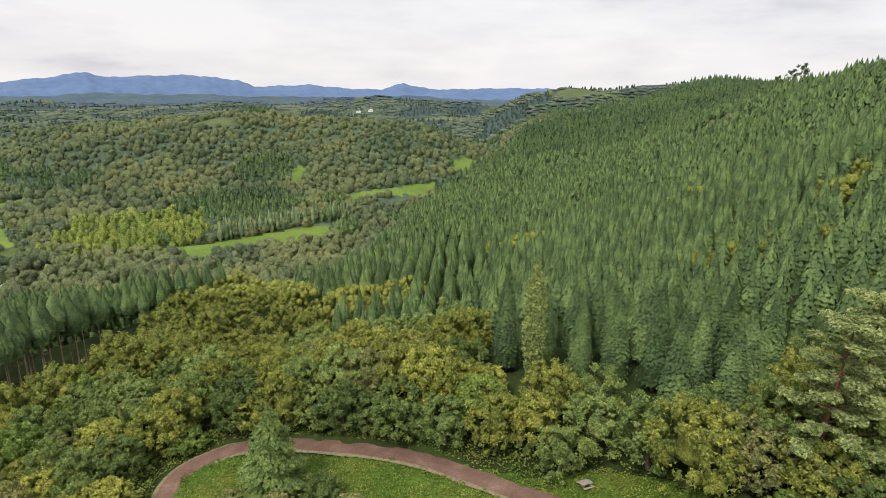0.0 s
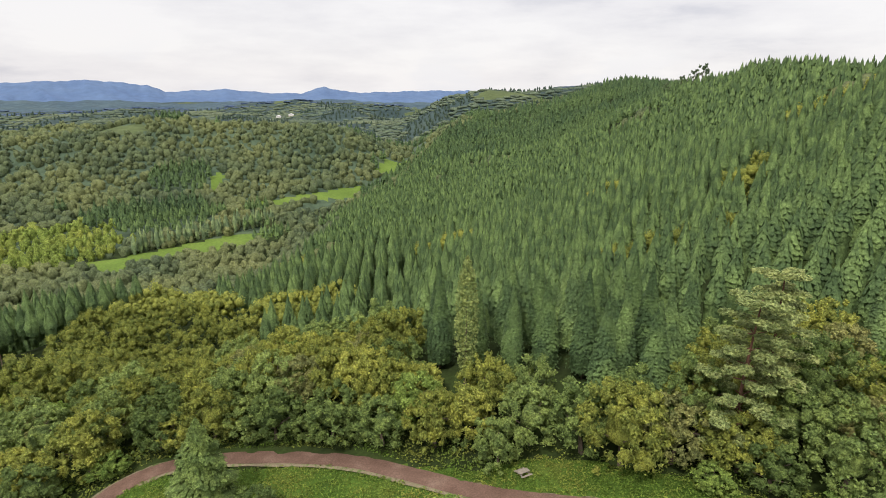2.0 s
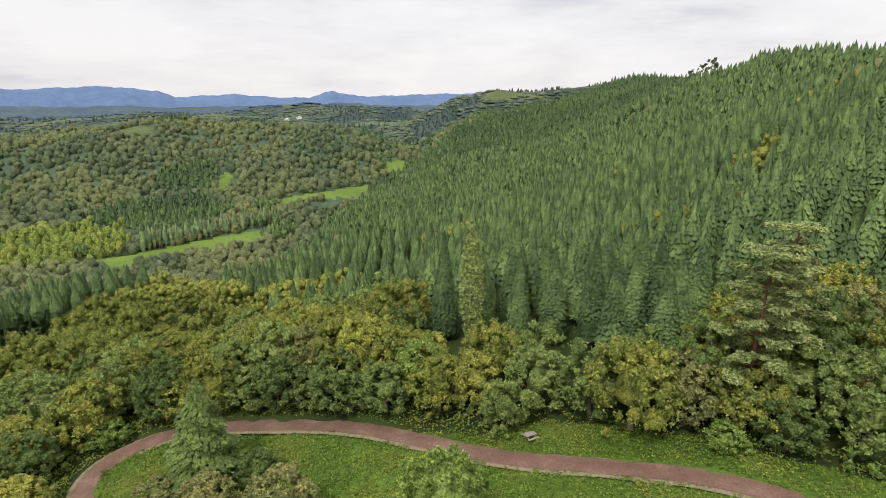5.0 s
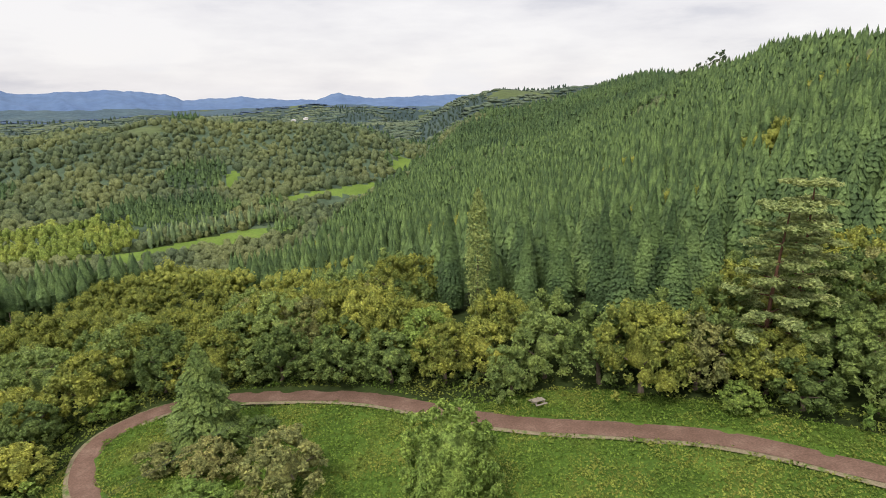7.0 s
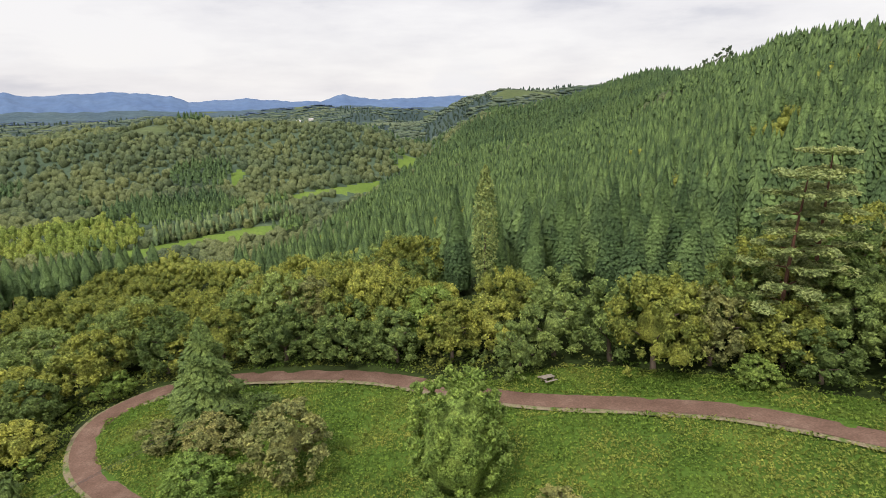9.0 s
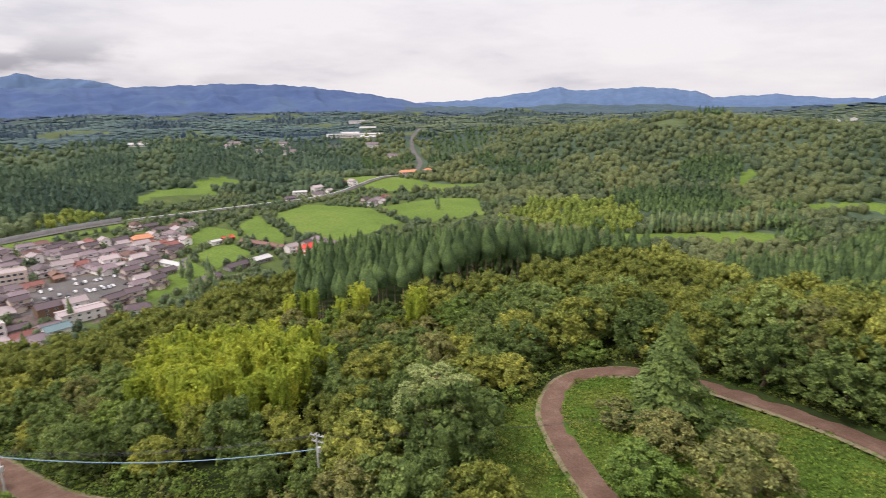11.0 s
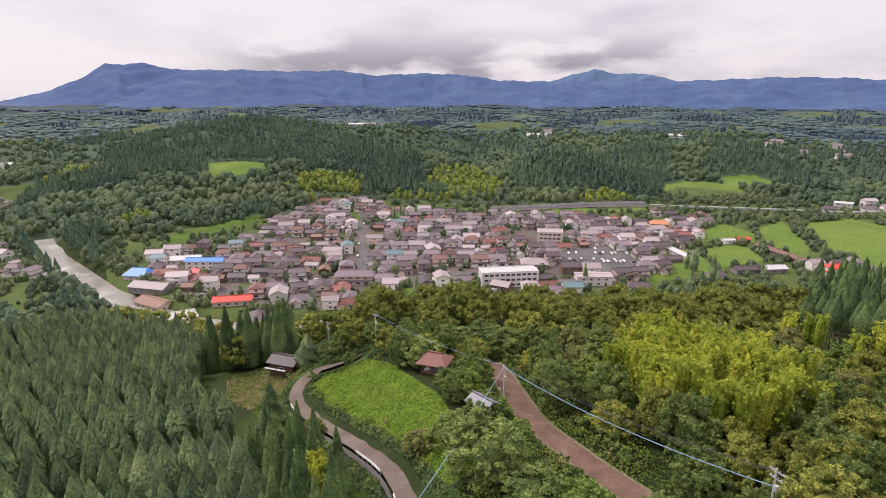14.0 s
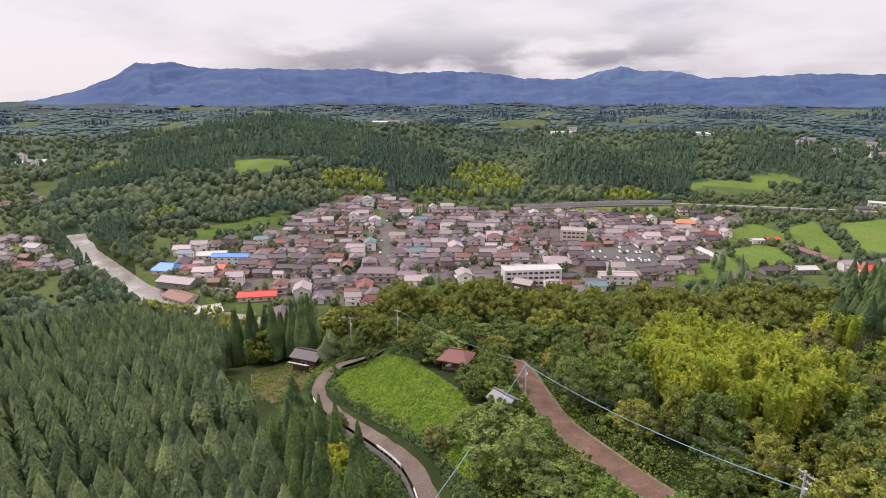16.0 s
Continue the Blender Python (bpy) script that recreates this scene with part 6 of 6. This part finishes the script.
def car_proto(paint, label):
    ob = thing("car", label, "car")
    bm = bmesh.new()
    prof = [(-2.05, 0.35), (2.05, 0.35), (2.05, 0.72), (1.15, 0.92), (0.55, 1.45), (-1.35, 1.48), (-1.95, 0.98), (-2.05, 0.9)]
    L_ = [bm.verts.new((x, -0.8, z)) for x, z in prof]
    R_ = [bm.verts.new((x, 0.8, z)) for x, z in prof]
    bm.faces.new(L_[::-1])
    bm.faces.new(R_)
    for i in range(len(prof)):
        j = (i + 1) % len(prof)
        bm.faces.new((L_[i], L_[j], R_[j], R_[i]))
    part("body", from_bm("body", bm, paint), ob)
    bm = bmesh.new()
    add_box(bm, -1.3, -0.815, 0.98, 0.6, 0.815, 1.32)
    part("window", from_bm("window", bm, GLASS), ob)
    bm = bmesh.new()
    tube(bm, (0, -0.1, 0), (0, 0.1, 0), 0.32, 0.32, 10)
    wh = from_bm("wheel", bm, M["asphalt"])
    for x in (-1.25, 1.25):
        for y in (-0.75, 0.75):
            part("wheel", wh, ob).location = (x, y, 0.32)
    return ob


def cars():
    me = bpy.data.meshes.new("car_park")
    bm = bmesh.new()
    bm.faces.new([bm.verts.new((x, y, -82.83)) for x, y in CAR_PARK])
    bm.to_mesh(me)
    me.materials.append(M["asphalt"])
    tagged(new("car_park", me), "grey asphalt car park in the town", "car park", kind="structure")
    protos = [car_proto(coated("white_car", (0.55, 0.54, 0.55), 0.3, 0, 0.05), "white car parked in the town"), car_proto(coated("dark_car", (0.03, 0.03, 0.035), 0.25, 0, 0.05), "dark car parked in the town"),
              car_proto(coated("silver_car", (0.45, 0.46, 0.48), 0.3, 0.4, 0.05), "silver car parked in the town")]
    for row, (x, y0, y1, t) in enumerate(((-384, 95, 118, 0), (-399, 100, 140, 0), (-405, 100, 140, 180), (-421, 100, 150, 0), (-434, 100, 128, 0))):
        y = y0
        while y < y1:
            y += 2.9
            if rng.uniform() < 0.42:
                ob = copy_thing(protos[int(rng.choice(3, p=(0.55, 0.2, 0.25)))], pose(x + rng.uniform(-1.6, 1.6), y, -82.81, 0, 0, t + rng.uniform(-9, 9)))
                ob["group"] = "cars in the car park"
    for s in STREETS[:3]:
        p, n = sweep(s, 17)
        for k in range(1, len(p) - 1):
            if rng.uniform() < 0.55 and p[k][0] < -318:
                q = p[k][:2] + n[k] * rng.choice((-3.6, 3.6))
                tn = math.degrees(math.atan2(-n[k][0], n[k][1]))
                copy_thing(protos[int(rng.choice(3, p=(0.6, 0.2, 0.2)))], pose(q[0], q[1], float(height(q[0], q[1])) + 0.03, 0, 0, tn))["group"] = "cars along the streets"
    for o in protos:
        drop_proto(o)


cars()


def town_green():
    """Fields, hedges and garden trees of the plain."""
    plots = [[(-352, 140), (-395, 160), (-440, 180), (-428, 205), (-370, 195)], [(-372, 200), (-430, 210), (-446, 236), (-440, 250), (-402, 244), (-385, 205)], [(-400, 272), (-450, 268), (-500, 290), (-530, 330), (-440, 300)],
             [(-375, 310), (-440, 310), (-520, 345), (-540, 400), (-470, 430), (-390, 400)], [(-372, 410), (-465, 440), (-450, 520), (-410, 545), (-350, 480)], [(-460, 215), (-490, 235), (-520, 270), (-480, 280), (-452, 262)],
             [(-325, -20), (-345, -12), (-348, 20), (-332, 24)], [(-480, -175), (-520, -150), (-545, -160), (-470, -215), (-445, -200)], [(-530, -60), (-560, -70), (-590, -100), (-560, -110), (-525, -95)], [(-574, 70), (-586, 150), (-592, 222), (-580, 225), (-566, 150), (-562, 75)],
             [(-405, -312), (-440, -335), (-470, -390), (-430, -420), (-390, -360)]]
    for k, p in enumerate(plots):
        bm = bmesh.new()
        vs = [bm.verts.new((x, y, float(height(x, y)) + 0.13)) for x, y in p]
        f = bm.faces.new(vs)
        bmesh.ops.triangulate(bm, faces=[f])
        me = from_bm("field", bm, M["field"] if k not in (7, 8) else M["meadow"])
        tagged(new("field", me), "flat bright-green rice field", "field", kind="structure")
    protos = [tuft(2.6, 5.0, 40, 0.62) for _ in range(4)]
    box = rng.uniform(0, 1, (13000, 2))
    x, y = -660 + box[:, 0] * 380, -540 + box[:, 1] * 1110
    ok = townish(x, y)
    hedge = np.zeros(len(x), bool)
    for p in plots:
        hedge |= (away(x, y, p + p[:1]) < 4) & ~inside(p, x, y)
    strip = (away(x, y, RIVER) > 17) & (away(x, y, RIVER) < 30)
    ok &= (hedge & (rng.uniform(size=len(x)) < 0.8)) | strip | (rng.uniform(size=len(x)) < 0.48) | ((waves(x, y, 90, 2) > 0.35) & (rng.uniform(size=len(x)) < 0.75) & (y > 170))
    for p in plots:
        ok &= ~inside(p, x, y)
    ok &= ~inside(CAR_PARK, x, y) & (away(x, y, HIGHWAY) > 8) & (away(x, y, RIVER) > 16)
    for s in STREETS:
        ok &= away(x, y, s) > 5
    for a, b, r in TAKEN:
        ok &= np.hypot(x - a, y - b) > max(r, 4.9)
    i = np.where(ok)[0]
    v, f, _ = stamp(protos, x[i], y[i], rng.uniform(0.45, 1.3, len(i)), rng.uniform(0.8, 1.3, len(i)))
    tagged(new("garden_trees", mesh_np("garden_trees", v, f, M["far_broad"])), "garden trees, hedges and bushes of the town", "shrubbery", kind="stuff")
    # a few tall dark cedars in the plain
    protos = [cone_crown(2.8, 16, 0.5, 60, 0.6, 7, 5) for _ in range(3)]
    pts = np.array([(-372, 178), (-378, 182), (-384, 179), (-520, -30), (-527, -25), (-523, -22), (-514, -27), (-350, 100), (-520, 90), (-398, 282), (-405, 470), (-412, 476), (-333, 160), (-345, 172), (-338, 178), (-352, 182), (-318, 70), (-322, -5)])
    q = np.vstack([np.column_stack([np.linspace(-188, -84, 26), np.linspace(503, 596, 26)]) + rng.uniform(-3, 3, (26, 2)), np.column_stack([np.linspace(-186, -90, 24), np.linspace(511, 600, 24)]) + rng.uniform(-3, 3, (24, 2))])
    pts = np.vstack([pts, q])
    v, f, _ = stamp(protos, pts[:, 0], pts[:, 1], rng.uniform(0.8, 1.15, len(pts)), rng.uniform(0.9, 1.2, len(pts)))
    tagged(new("cedar_row", mesh_np("cedar_row", v, f, M["cedar"])), "rows of tall dark cedars beside the fields", "conifer", kind="stuff")


town_green()


def highway_wall():
    conc = coated("stained_concrete", (0.30, 0.285, 0.28), 0.9, 0, 0.35, 0.15, None, 0.1)
    me = ribbon("wall", [(-582, 62), (-597, 150), (-606, 232)], (0, 0.02, 0.6, 0.62), (-1.0, 3.4, 3.4, -1.0), conc, 6)
    tagged(new("wall_highway", me), "long grey concrete retaining wall along the main road", "retaining wall", kind="structure")
    rail = coated("galvanised_rail", (0.62, 0.62, 0.62), 0.5, 0.3, 0.1)
    me = ribbon("rail", HIGHWAY[2:7], (4.3, 4.34, 4.4, 4.44), (0.6, 1.3, 1.3, 0.6), rail, 6)
    tagged(new("guard_rail", me), "pale guard rail along the main road", "guard rail")


highway_wall()


# ---- things on the spur ----
def picnic_table(x, y, turn):
    wood = coated("weathered_planks", (0.30, 0.26, 0.21), 0.85, 0, 0.4, 4, (0.6, 5, 5), 0.2)
    ob = thing("picnic_table", "weathered wooden picnic table lying askew on the grass", "table", at=pose(x, y, float(height(x, y)) + 0.05, 0, 4, turn))
    for k in range(4):
        part("plank", box_mesh("plank", (2.0, 0.2, 0.06), wood, 0.01), ob).location = (0, -0.33 + 0.22 * k, 0.66)
    for s in (-1, 1):
        part("bench", box_mesh("bench", (2.0, 0.3, 0.06), wood, 0.01), ob).location = (0, s * 0.85, 0.38)
        part("leg", box_mesh("leg", (0.09, 1.5, 0.09), wood), ob).location = (s * 0.7, 0, 0.3)
        for q in (-1, 1):
            part("leg", box_mesh("leg", (0.09, 0.09, 0.68), wood), ob).location = (s * 0.7 + 0.1, q * 0.4, -0.03)


picnic_table(22.9, 72.8, 25)


def pavilion(x, y):
    post = coated("pavilion_timber", (0.17, 0.09, 0.065), 0.8, 0, 0.3, 3)
    roof = coated("reddish_roof_shingles", (0.23, 0.105, 0.085), 0.75, 0, 0.35, 2.5, (1, 6, 1))
    ob = thing("pavilion", "open timber rest pavilion with a reddish hipped roof", "pavilion", at=pose(x, y, float(height(x, y)), 0, 0, 70))
    for a in (-2.3, 2.3):
        for b in (-1.9, 1.9):
            part("post", box_mesh("post", (0.2, 0.2, 3.0), post), ob).location = (a, b, -0.3)
    part("roof", from_bm("roof", gable_roof(5.4, 4.8, 0.55, 0.6, 0.16, 2.0), roof), ob).location.z = 2.7
    for s in (-1, 1):
        part("rail", box_mesh("rail", (4.6, 0.1, 0.5), post), ob).location = (0, s * 1.9, 0.3)
    part("floor", box_mesh("floor", (5.0, 4.2, 0.5), WALLS["grey"]), ob).location.z = -0.4
    part("bench", box_mesh("bench", (3.2, 0.45, 0.45), post), ob).location = (0, 1.4, 0.1)


pavilion(-111.5, 5.2)


def toilet_hut(x, y):
    tin = coated("grey_sheet_roof", (0.17, 0.165, 0.18), 0.5, 0.1, 0.2, 2, (1, 6, 1))
    ob = thing("hut", "small white hut with a grey gabled sheet roof", "hut", at=pose(x, y, float(height(x, y)), 0, 0, 40))
    part("wall", from_bm("wall", wall_block(4.0, 3.2, 2.5, 0.8), WALLS["white"]), ob)
    part("roof", from_bm("roof", gable_roof(4.0, 3.2, 0.5, 0.45, 0.12), tin), ob).location.z = 2.45
    part("door", DOOR_MESH, ob).location = (-0.6, -1.6, 0)
    add_window(ob, (1.1, 1.0), 1.2, -1.6, 1.1, 0)
    add_window(ob, (1.1, 1.0), 2.0, 0, 1.1, 90)


toilet_hut(-89.0, 13.2)


def lower_hut(x, y):
    ob = stand(house(7.5, 5.5, 1, "dark", "wood", 0, "dark-roofed timber hut at the end of the lane", False, "hut", "hut", 0.4), x, y, 70, 6)
    aw = part("awning", box_mesh("awning", (6.5, 1.2, 0.08), ROOFS["white"]), ob, "white sheet awning")
    aw.matrix_basis = pose(-0.6, -4.6, 2.1, -15, 0, 0)


lower_hut(-150, -36)


def pole(x, y, h, turn, label, arms=2):
    conc = coated("pole_concrete", (0.46, 0.45, 0.43), 0.8, 0, 0.2, 2)
    steel = coated("pole_steel", (0.55, 0.56, 0.57), 0.5, 0.4, 0.1)
    ob = thing("utility_pole", label, "utility pole", at=pose(x, y, float(height(x, y)), 0, 0, turn))
    bm = bmesh.new()
    tube(bm, (0, 0, -0.5), (0, 0, h), 0.17, 0.10, 10)
    part("post", from_bm("post", bm, conc), ob)
    for k in range(arms):
        part("crossarm", box_mesh("crossarm", (1.9 - 0.3 * k, 0.10, 0.10), steel), ob).location = (0, 0.12, h - 0.5 - 0.8 * k)
        for u in (-0.75, -0.3, 0.3, 0.75):
            bm = bmesh.new()
            tube(bm, (0, 0, 0), (0, 0, 0.12), 0.07, 0.05, 8)
            tube(bm, (0, 0, 0.12), (0, 0, 0.24), 0.09, 0.03, 8)
            part("insulator", from_bm("insulator", bm, ROOFS["white"]), ob).location = (u * (1 - 0.15 * k), 0.12, h - 0.4 - 0.8 * k)
    bm = bmesh.new()
    tube(bm, (0.28, 0, h - 2.6), (0.28, 0, h - 1.9), 0.22, 0.22, 12)
    part("transformer", from_bm("transformer", bm, steel), ob)
    return Vector((x, y, float(height(x, y)) + h))


def cable(name, a, b, sag, r, col, label):
    a, b = Vector(a), Vector(b)
    bm = bmesh.new()
    n, k = 20, 5
    side = (b - a).cross(Vector((0, 0, 1))).normalized()
    rings = []
    for i in range(n + 1):
        p = a.lerp(b, i / n) - Vector((0, 0, sag * 4 * (i / n) * (1 - i / n)))
        rings.append([bm.verts.new(p + side * math.cos(2 * math.pi * j / k) * r + Vector((0, 0, math.sin(2 * math.pi * j / k) * r))) for j in range(k)])
    for u, v in zip(rings, rings[1:]):
        for j in range(k):
            bm.faces.new((u[j], u[(j + 1) % k], v[(j + 1) % k], v[j]))
    tagged(new(name, from_bm(name, bm, col)), label, "cable")


def power_lines():
    a = pole(-53.0, 41.0, 9.8, 20, "grey concrete utility pole with crossarms and a transformer")
    b = pole(-92.5, 17.2, 8.0, 20, "grey concrete utility pole beside the dirt track", 1)
    c = pole(-131, -9, 8.5, 60, "thin grey utility pole above the grassy dome", 1)
    d = pole(-150, -24, 8.0, 60, "thin grey utility pole near the lower hut", 1)
    blue = coated("blue_cable_sheath", (0.22, 0.34, 0.46), 0.5, 0, 0.1)
    black = coated("black_cable", (0.05, 0.05, 0.055), 0.5, 0, 0.1)
    cable("cable", a - Vector((0, 0, 2.2)), b - Vector((0, 0, 0.4)), 1.4, 0.055, blue, "blue-sheathed cable slung between the poles")
    for k in (-0.7, 0.0, 0.7):
        cable("cable", a + Vector((k * 0.4, k, -0.35)), b + Vector((k * 0.4, k, 0.2)), 1.2, 0.018, black, "thin black power line between the poles")
    cable("cable", b, c, 1.2, 0.03, blue, "pale cable over the grassy dome")
    cable("cable", c, d, 0.6, 0.025, black, "thin black line to the lower pole")
    cable("cable", b, Vector((-36, -4, -4)), 1.0, 0.045, blue, "blue-grey cable running down past the trees")
    for k in (-0.7, 0.7):
        cable("cable", a + Vector((0, k, -0.35)), Vector((-20 + k, 75, -1)), 1.0, 0.018, black, "thin black power line over the wood")


power_lines()


def lane_edges():
    rail = coated("white_guard_rail", (0.70, 0.69, 0.67), 0.5, 0.1, 0.15)
    post = coated("rail_post", (0.62, 0.61, 0.60), 0.5, 0.1, 0.15)
    stone = coated("dark_retaining_stone", (0.12, 0.105, 0.10), 0.9, 0, 0.4, 1.2)
    p, n = sweep(LANE, 1.0)
    for a, b in ((12, 22), (29, 41), (60, 66), (72, 80)):
        seg = p[a:b] + n[a:b] * 2.15
        if len(seg) < 4:
            continue
        ob = thing("guard_rail", "white steel guard rail along the lane", "guard rail")
        bm = bmesh.new()
        z = height(p[a:b, 0], p[a:b, 1]) + 0.2
        for k in range(len(seg) - 1):
            q0, q1 = Vector((*seg[k], z[k] + 0.72)), Vector((*seg[k + 1], z[k + 1] + 0.72))
            for dz in (0, -0.28):
                tube(bm, q0 + Vector((0, 0, dz)), q1 + Vector((0, 0, dz)), 0.085, 0.085, 6)
        part("beam", from_bm("beam", bm, rail), ob)
        for k in range(0, len(seg), 2):
            bm = bmesh.new()
            tube(bm, (*seg[k], z[k] - 1.2), (*seg[k], z[k] + 0.8), 0.06, 0.06, 6)
            part("post", from_bm("post", bm, post), ob)
    me = ribbon("wall", LANE[1:8], (2.25, 2.27, 2.5, 2.55), (-3.2, 0.12, 0.12, -3.2), stone, 1.0)
    tagged(new("wall_lane", me), "dark stone retaining wall under the lane", "retaining wall", kind="structure")


lane_edges()


# ---- weeds, bushes and verges ----
def weeds():
    """Leafy weeds that cover the meadow and the dome."""
    def cover(poly, n, size, mat, name, label, tall):
        xs, ys = [p[0] for p in poly], [p[1] for p in poly]
        x, y = rng.uniform(min(xs), max(xs), n * 3), rng.uniform(min(ys), max(ys), n * 3)
        ok = inside(poly, x, y) & clear_of_roads(x, y, 1.75) & (np.hypot(x, y) > 25)
        x, y = x[ok][:n], y[ok][:n]
        h = (0.15 + tall * (0.6 + 0.5 * waves(x, y, 9, 2) + 0.4 * waves(x, y, 3.1, 4))).clip(0.06, 2)
        c = np.column_stack([x, y, height(x, y) + h * rng.uniform(0.35, 1.0, len(x))])
        v, f = sprays(c, np.tile([0, 0, 1.0], (len(x), 1)), size, 0.7)
        tagged(new(name, mesh_np(name, v, f, mat)), label, "weeds", kind="stuff")
    cover(MEADOW, 150000, 0.15, M["grass"], "meadow_weeds", "knee-high bright green weeds over the meadow", 0.42)
    cover(DOME, 60000, 0.125, M["dome"], "dome_weeds", "bright green weeds over the grassy dome", 0.35)
    cover(STAND_EDGE, 26000, 0.26, M["dome"], "stand_scrub", "bright green scrub before the cedar stand", 0.9)
    cover(CLEARING, 5000, 0.18, M["grass"], "clearing_grass", "thin grass over a reddish clearing", 0.15)
    # a ragged hedge along the lane
    n = 260000
    x, y = rng.uniform(-142, -40, n), rng.uniform(-36, 14, n)
    d = away(x, y, LANE)
    ok = (d > 2.1) & (d < 5.6) & clear_of_roads(x, y, 2.0) & ~(inside(DOME, x, y) & (d > 3.4))
    x, y, d = x[ok], y[ok], d[ok]
    z = height(x, y) + (0.45 + 0.6 * np.sin((d - 2.1) / 3.5 * math.pi) * (1 + 0.5 * waves(x, y, 4, 2))).clip(0.1, 2) * rng.uniform(0.3, 1.0, len(x))
    v, f = sprays(np.column_stack([x, y, z]), np.tile([0, 0, 1.0], (len(x), 1)), 0.19, 0.8)
    tagged(new("lane_hedge", mesh_np("lane_hedge", v, f, M["dark_cedar"])), "ragged low dark green hedge along the lane", "hedge", kind="stuff")
    # thicket: the low green tangle along tracks and wood edges
    n = 420000
    x, y = rng.uniform(-165, 90, n), rng.uniform(-60, 120, n)
    d = np.minimum(np.minimum(away(x, y, TRACK_NORTH), away(x, y, TRACK_WEST)), away(x, y, LANE))
    az = np.degrees(np.arctan2(-x, y))
    ok = (d > 2.4) & (d < 10) & (az > -50) & (az < 128) & (np.hypot(x, y) > 40) & ~meadowy(x, y)
    x, y, d = x[ok], y[ok], d[ok]
    h = (0.3 + 0.20 * (d - 2.4)) * (1 + 0.6 * waves(x, y, 5, 1))
    c = np.column_stack([x, y, height(x, y) + h.clip(0.1, 2.5) * rng.uniform(0.4, 1, len(x))])
    v, f = sprays(c, np.tile([0, 0, 1.0], (len(x), 1)), 0.20, 0.6)
    tagged(new("thicket", mesh_np("thicket", v, f, M["grass"])), "low green tangle along the tracks and wood edge", "undergrowth", kind="stuff")


weeds()


def shrubs():
    protos = [round_crown(1.5, 2.4, 0.0, 7, 34, 0.2, 5, 3) for _ in range(3)]
    me = [mesh_np("shrub", v, f, [M[m], M["twigs"]], False, w) for (v, f, w), m in zip(protos, ("green", "olive", "fresh"))]
    p1, n1 = sweep(TRACK_NORTH, 3.2)
    p2, n2 = sweep(TRACK_WEST, 3.0)
    p3, n3 = sweep(LANE, 2.6)
    spots = []
    for p, n, lo, hi, sides in ((p1, n1, 5.5, 8.5, (-1,)), (p2, n2, 4.5, 6.5, (-1, 1)), (p3, n3, 2.9, 3.6, (-1, 1))):
        for q, m in zip(p, n):
            for s in sides:
                if rng.uniform() < 0.75:
                    spots.append(q[:2] + m * s * rng.uniform(lo, hi))
    for x, y in spots:
        if math.hypot(x, y) < 48 or inside(MEADOW, np.array(x), np.array(y)) or not clear_of_roads(np.array(x), np.array(y), 3.2):
            continue
        k = int(rng.choice(3, p=(0.55, 0.25, 0.2)))
        ob = new("shrub", me[k])
        s = rng.uniform(0.7, 1.3) * (0.7 if x < -66 and y < 4 else 1)
        ob.matrix_basis = Matrix.LocRotScale((x, y, float(height(x, y)) - 0.1), Euler((0, 0, rng.uniform(0, 6.28))), (s, s, s * rng.uniform(0.8, 1.2)))
        tagged(ob, ("dense dark green roadside bush", "dull olive green roadside bush", "bright fresh green roadside bush")[k], "shrub", "roadside bushes")


shrubs()


def ridge_trees():
    """Loose lone trees that stand above the skyline."""
    v, f, _ = round_crown(3.0, 6, 9, 7, 16, 0.6)
    me = mesh_np("crown", v, f, M["far_broad"])
    tr = trunk_mesh("trunk", 12, 0.35, 4, 2.5)
    for x, y, s in ((330, 548, 2.0), (324, 553, 1.6), (316, 560, 1.5), (304, 566, 1.5), (346, 540, 1.45)):
        ob = thing("broadleaf_tree", "lone tall tree with a thin crown on the ridge", "tree", "trees on the ridge", at=pose(x, y, float(height(x, y)), 0, 0, x) @ Matrix.Diagonal((s, s, s, 1)))
        part("trunk", tr, ob)
        part("crown", me, ob)


ridge_trees()
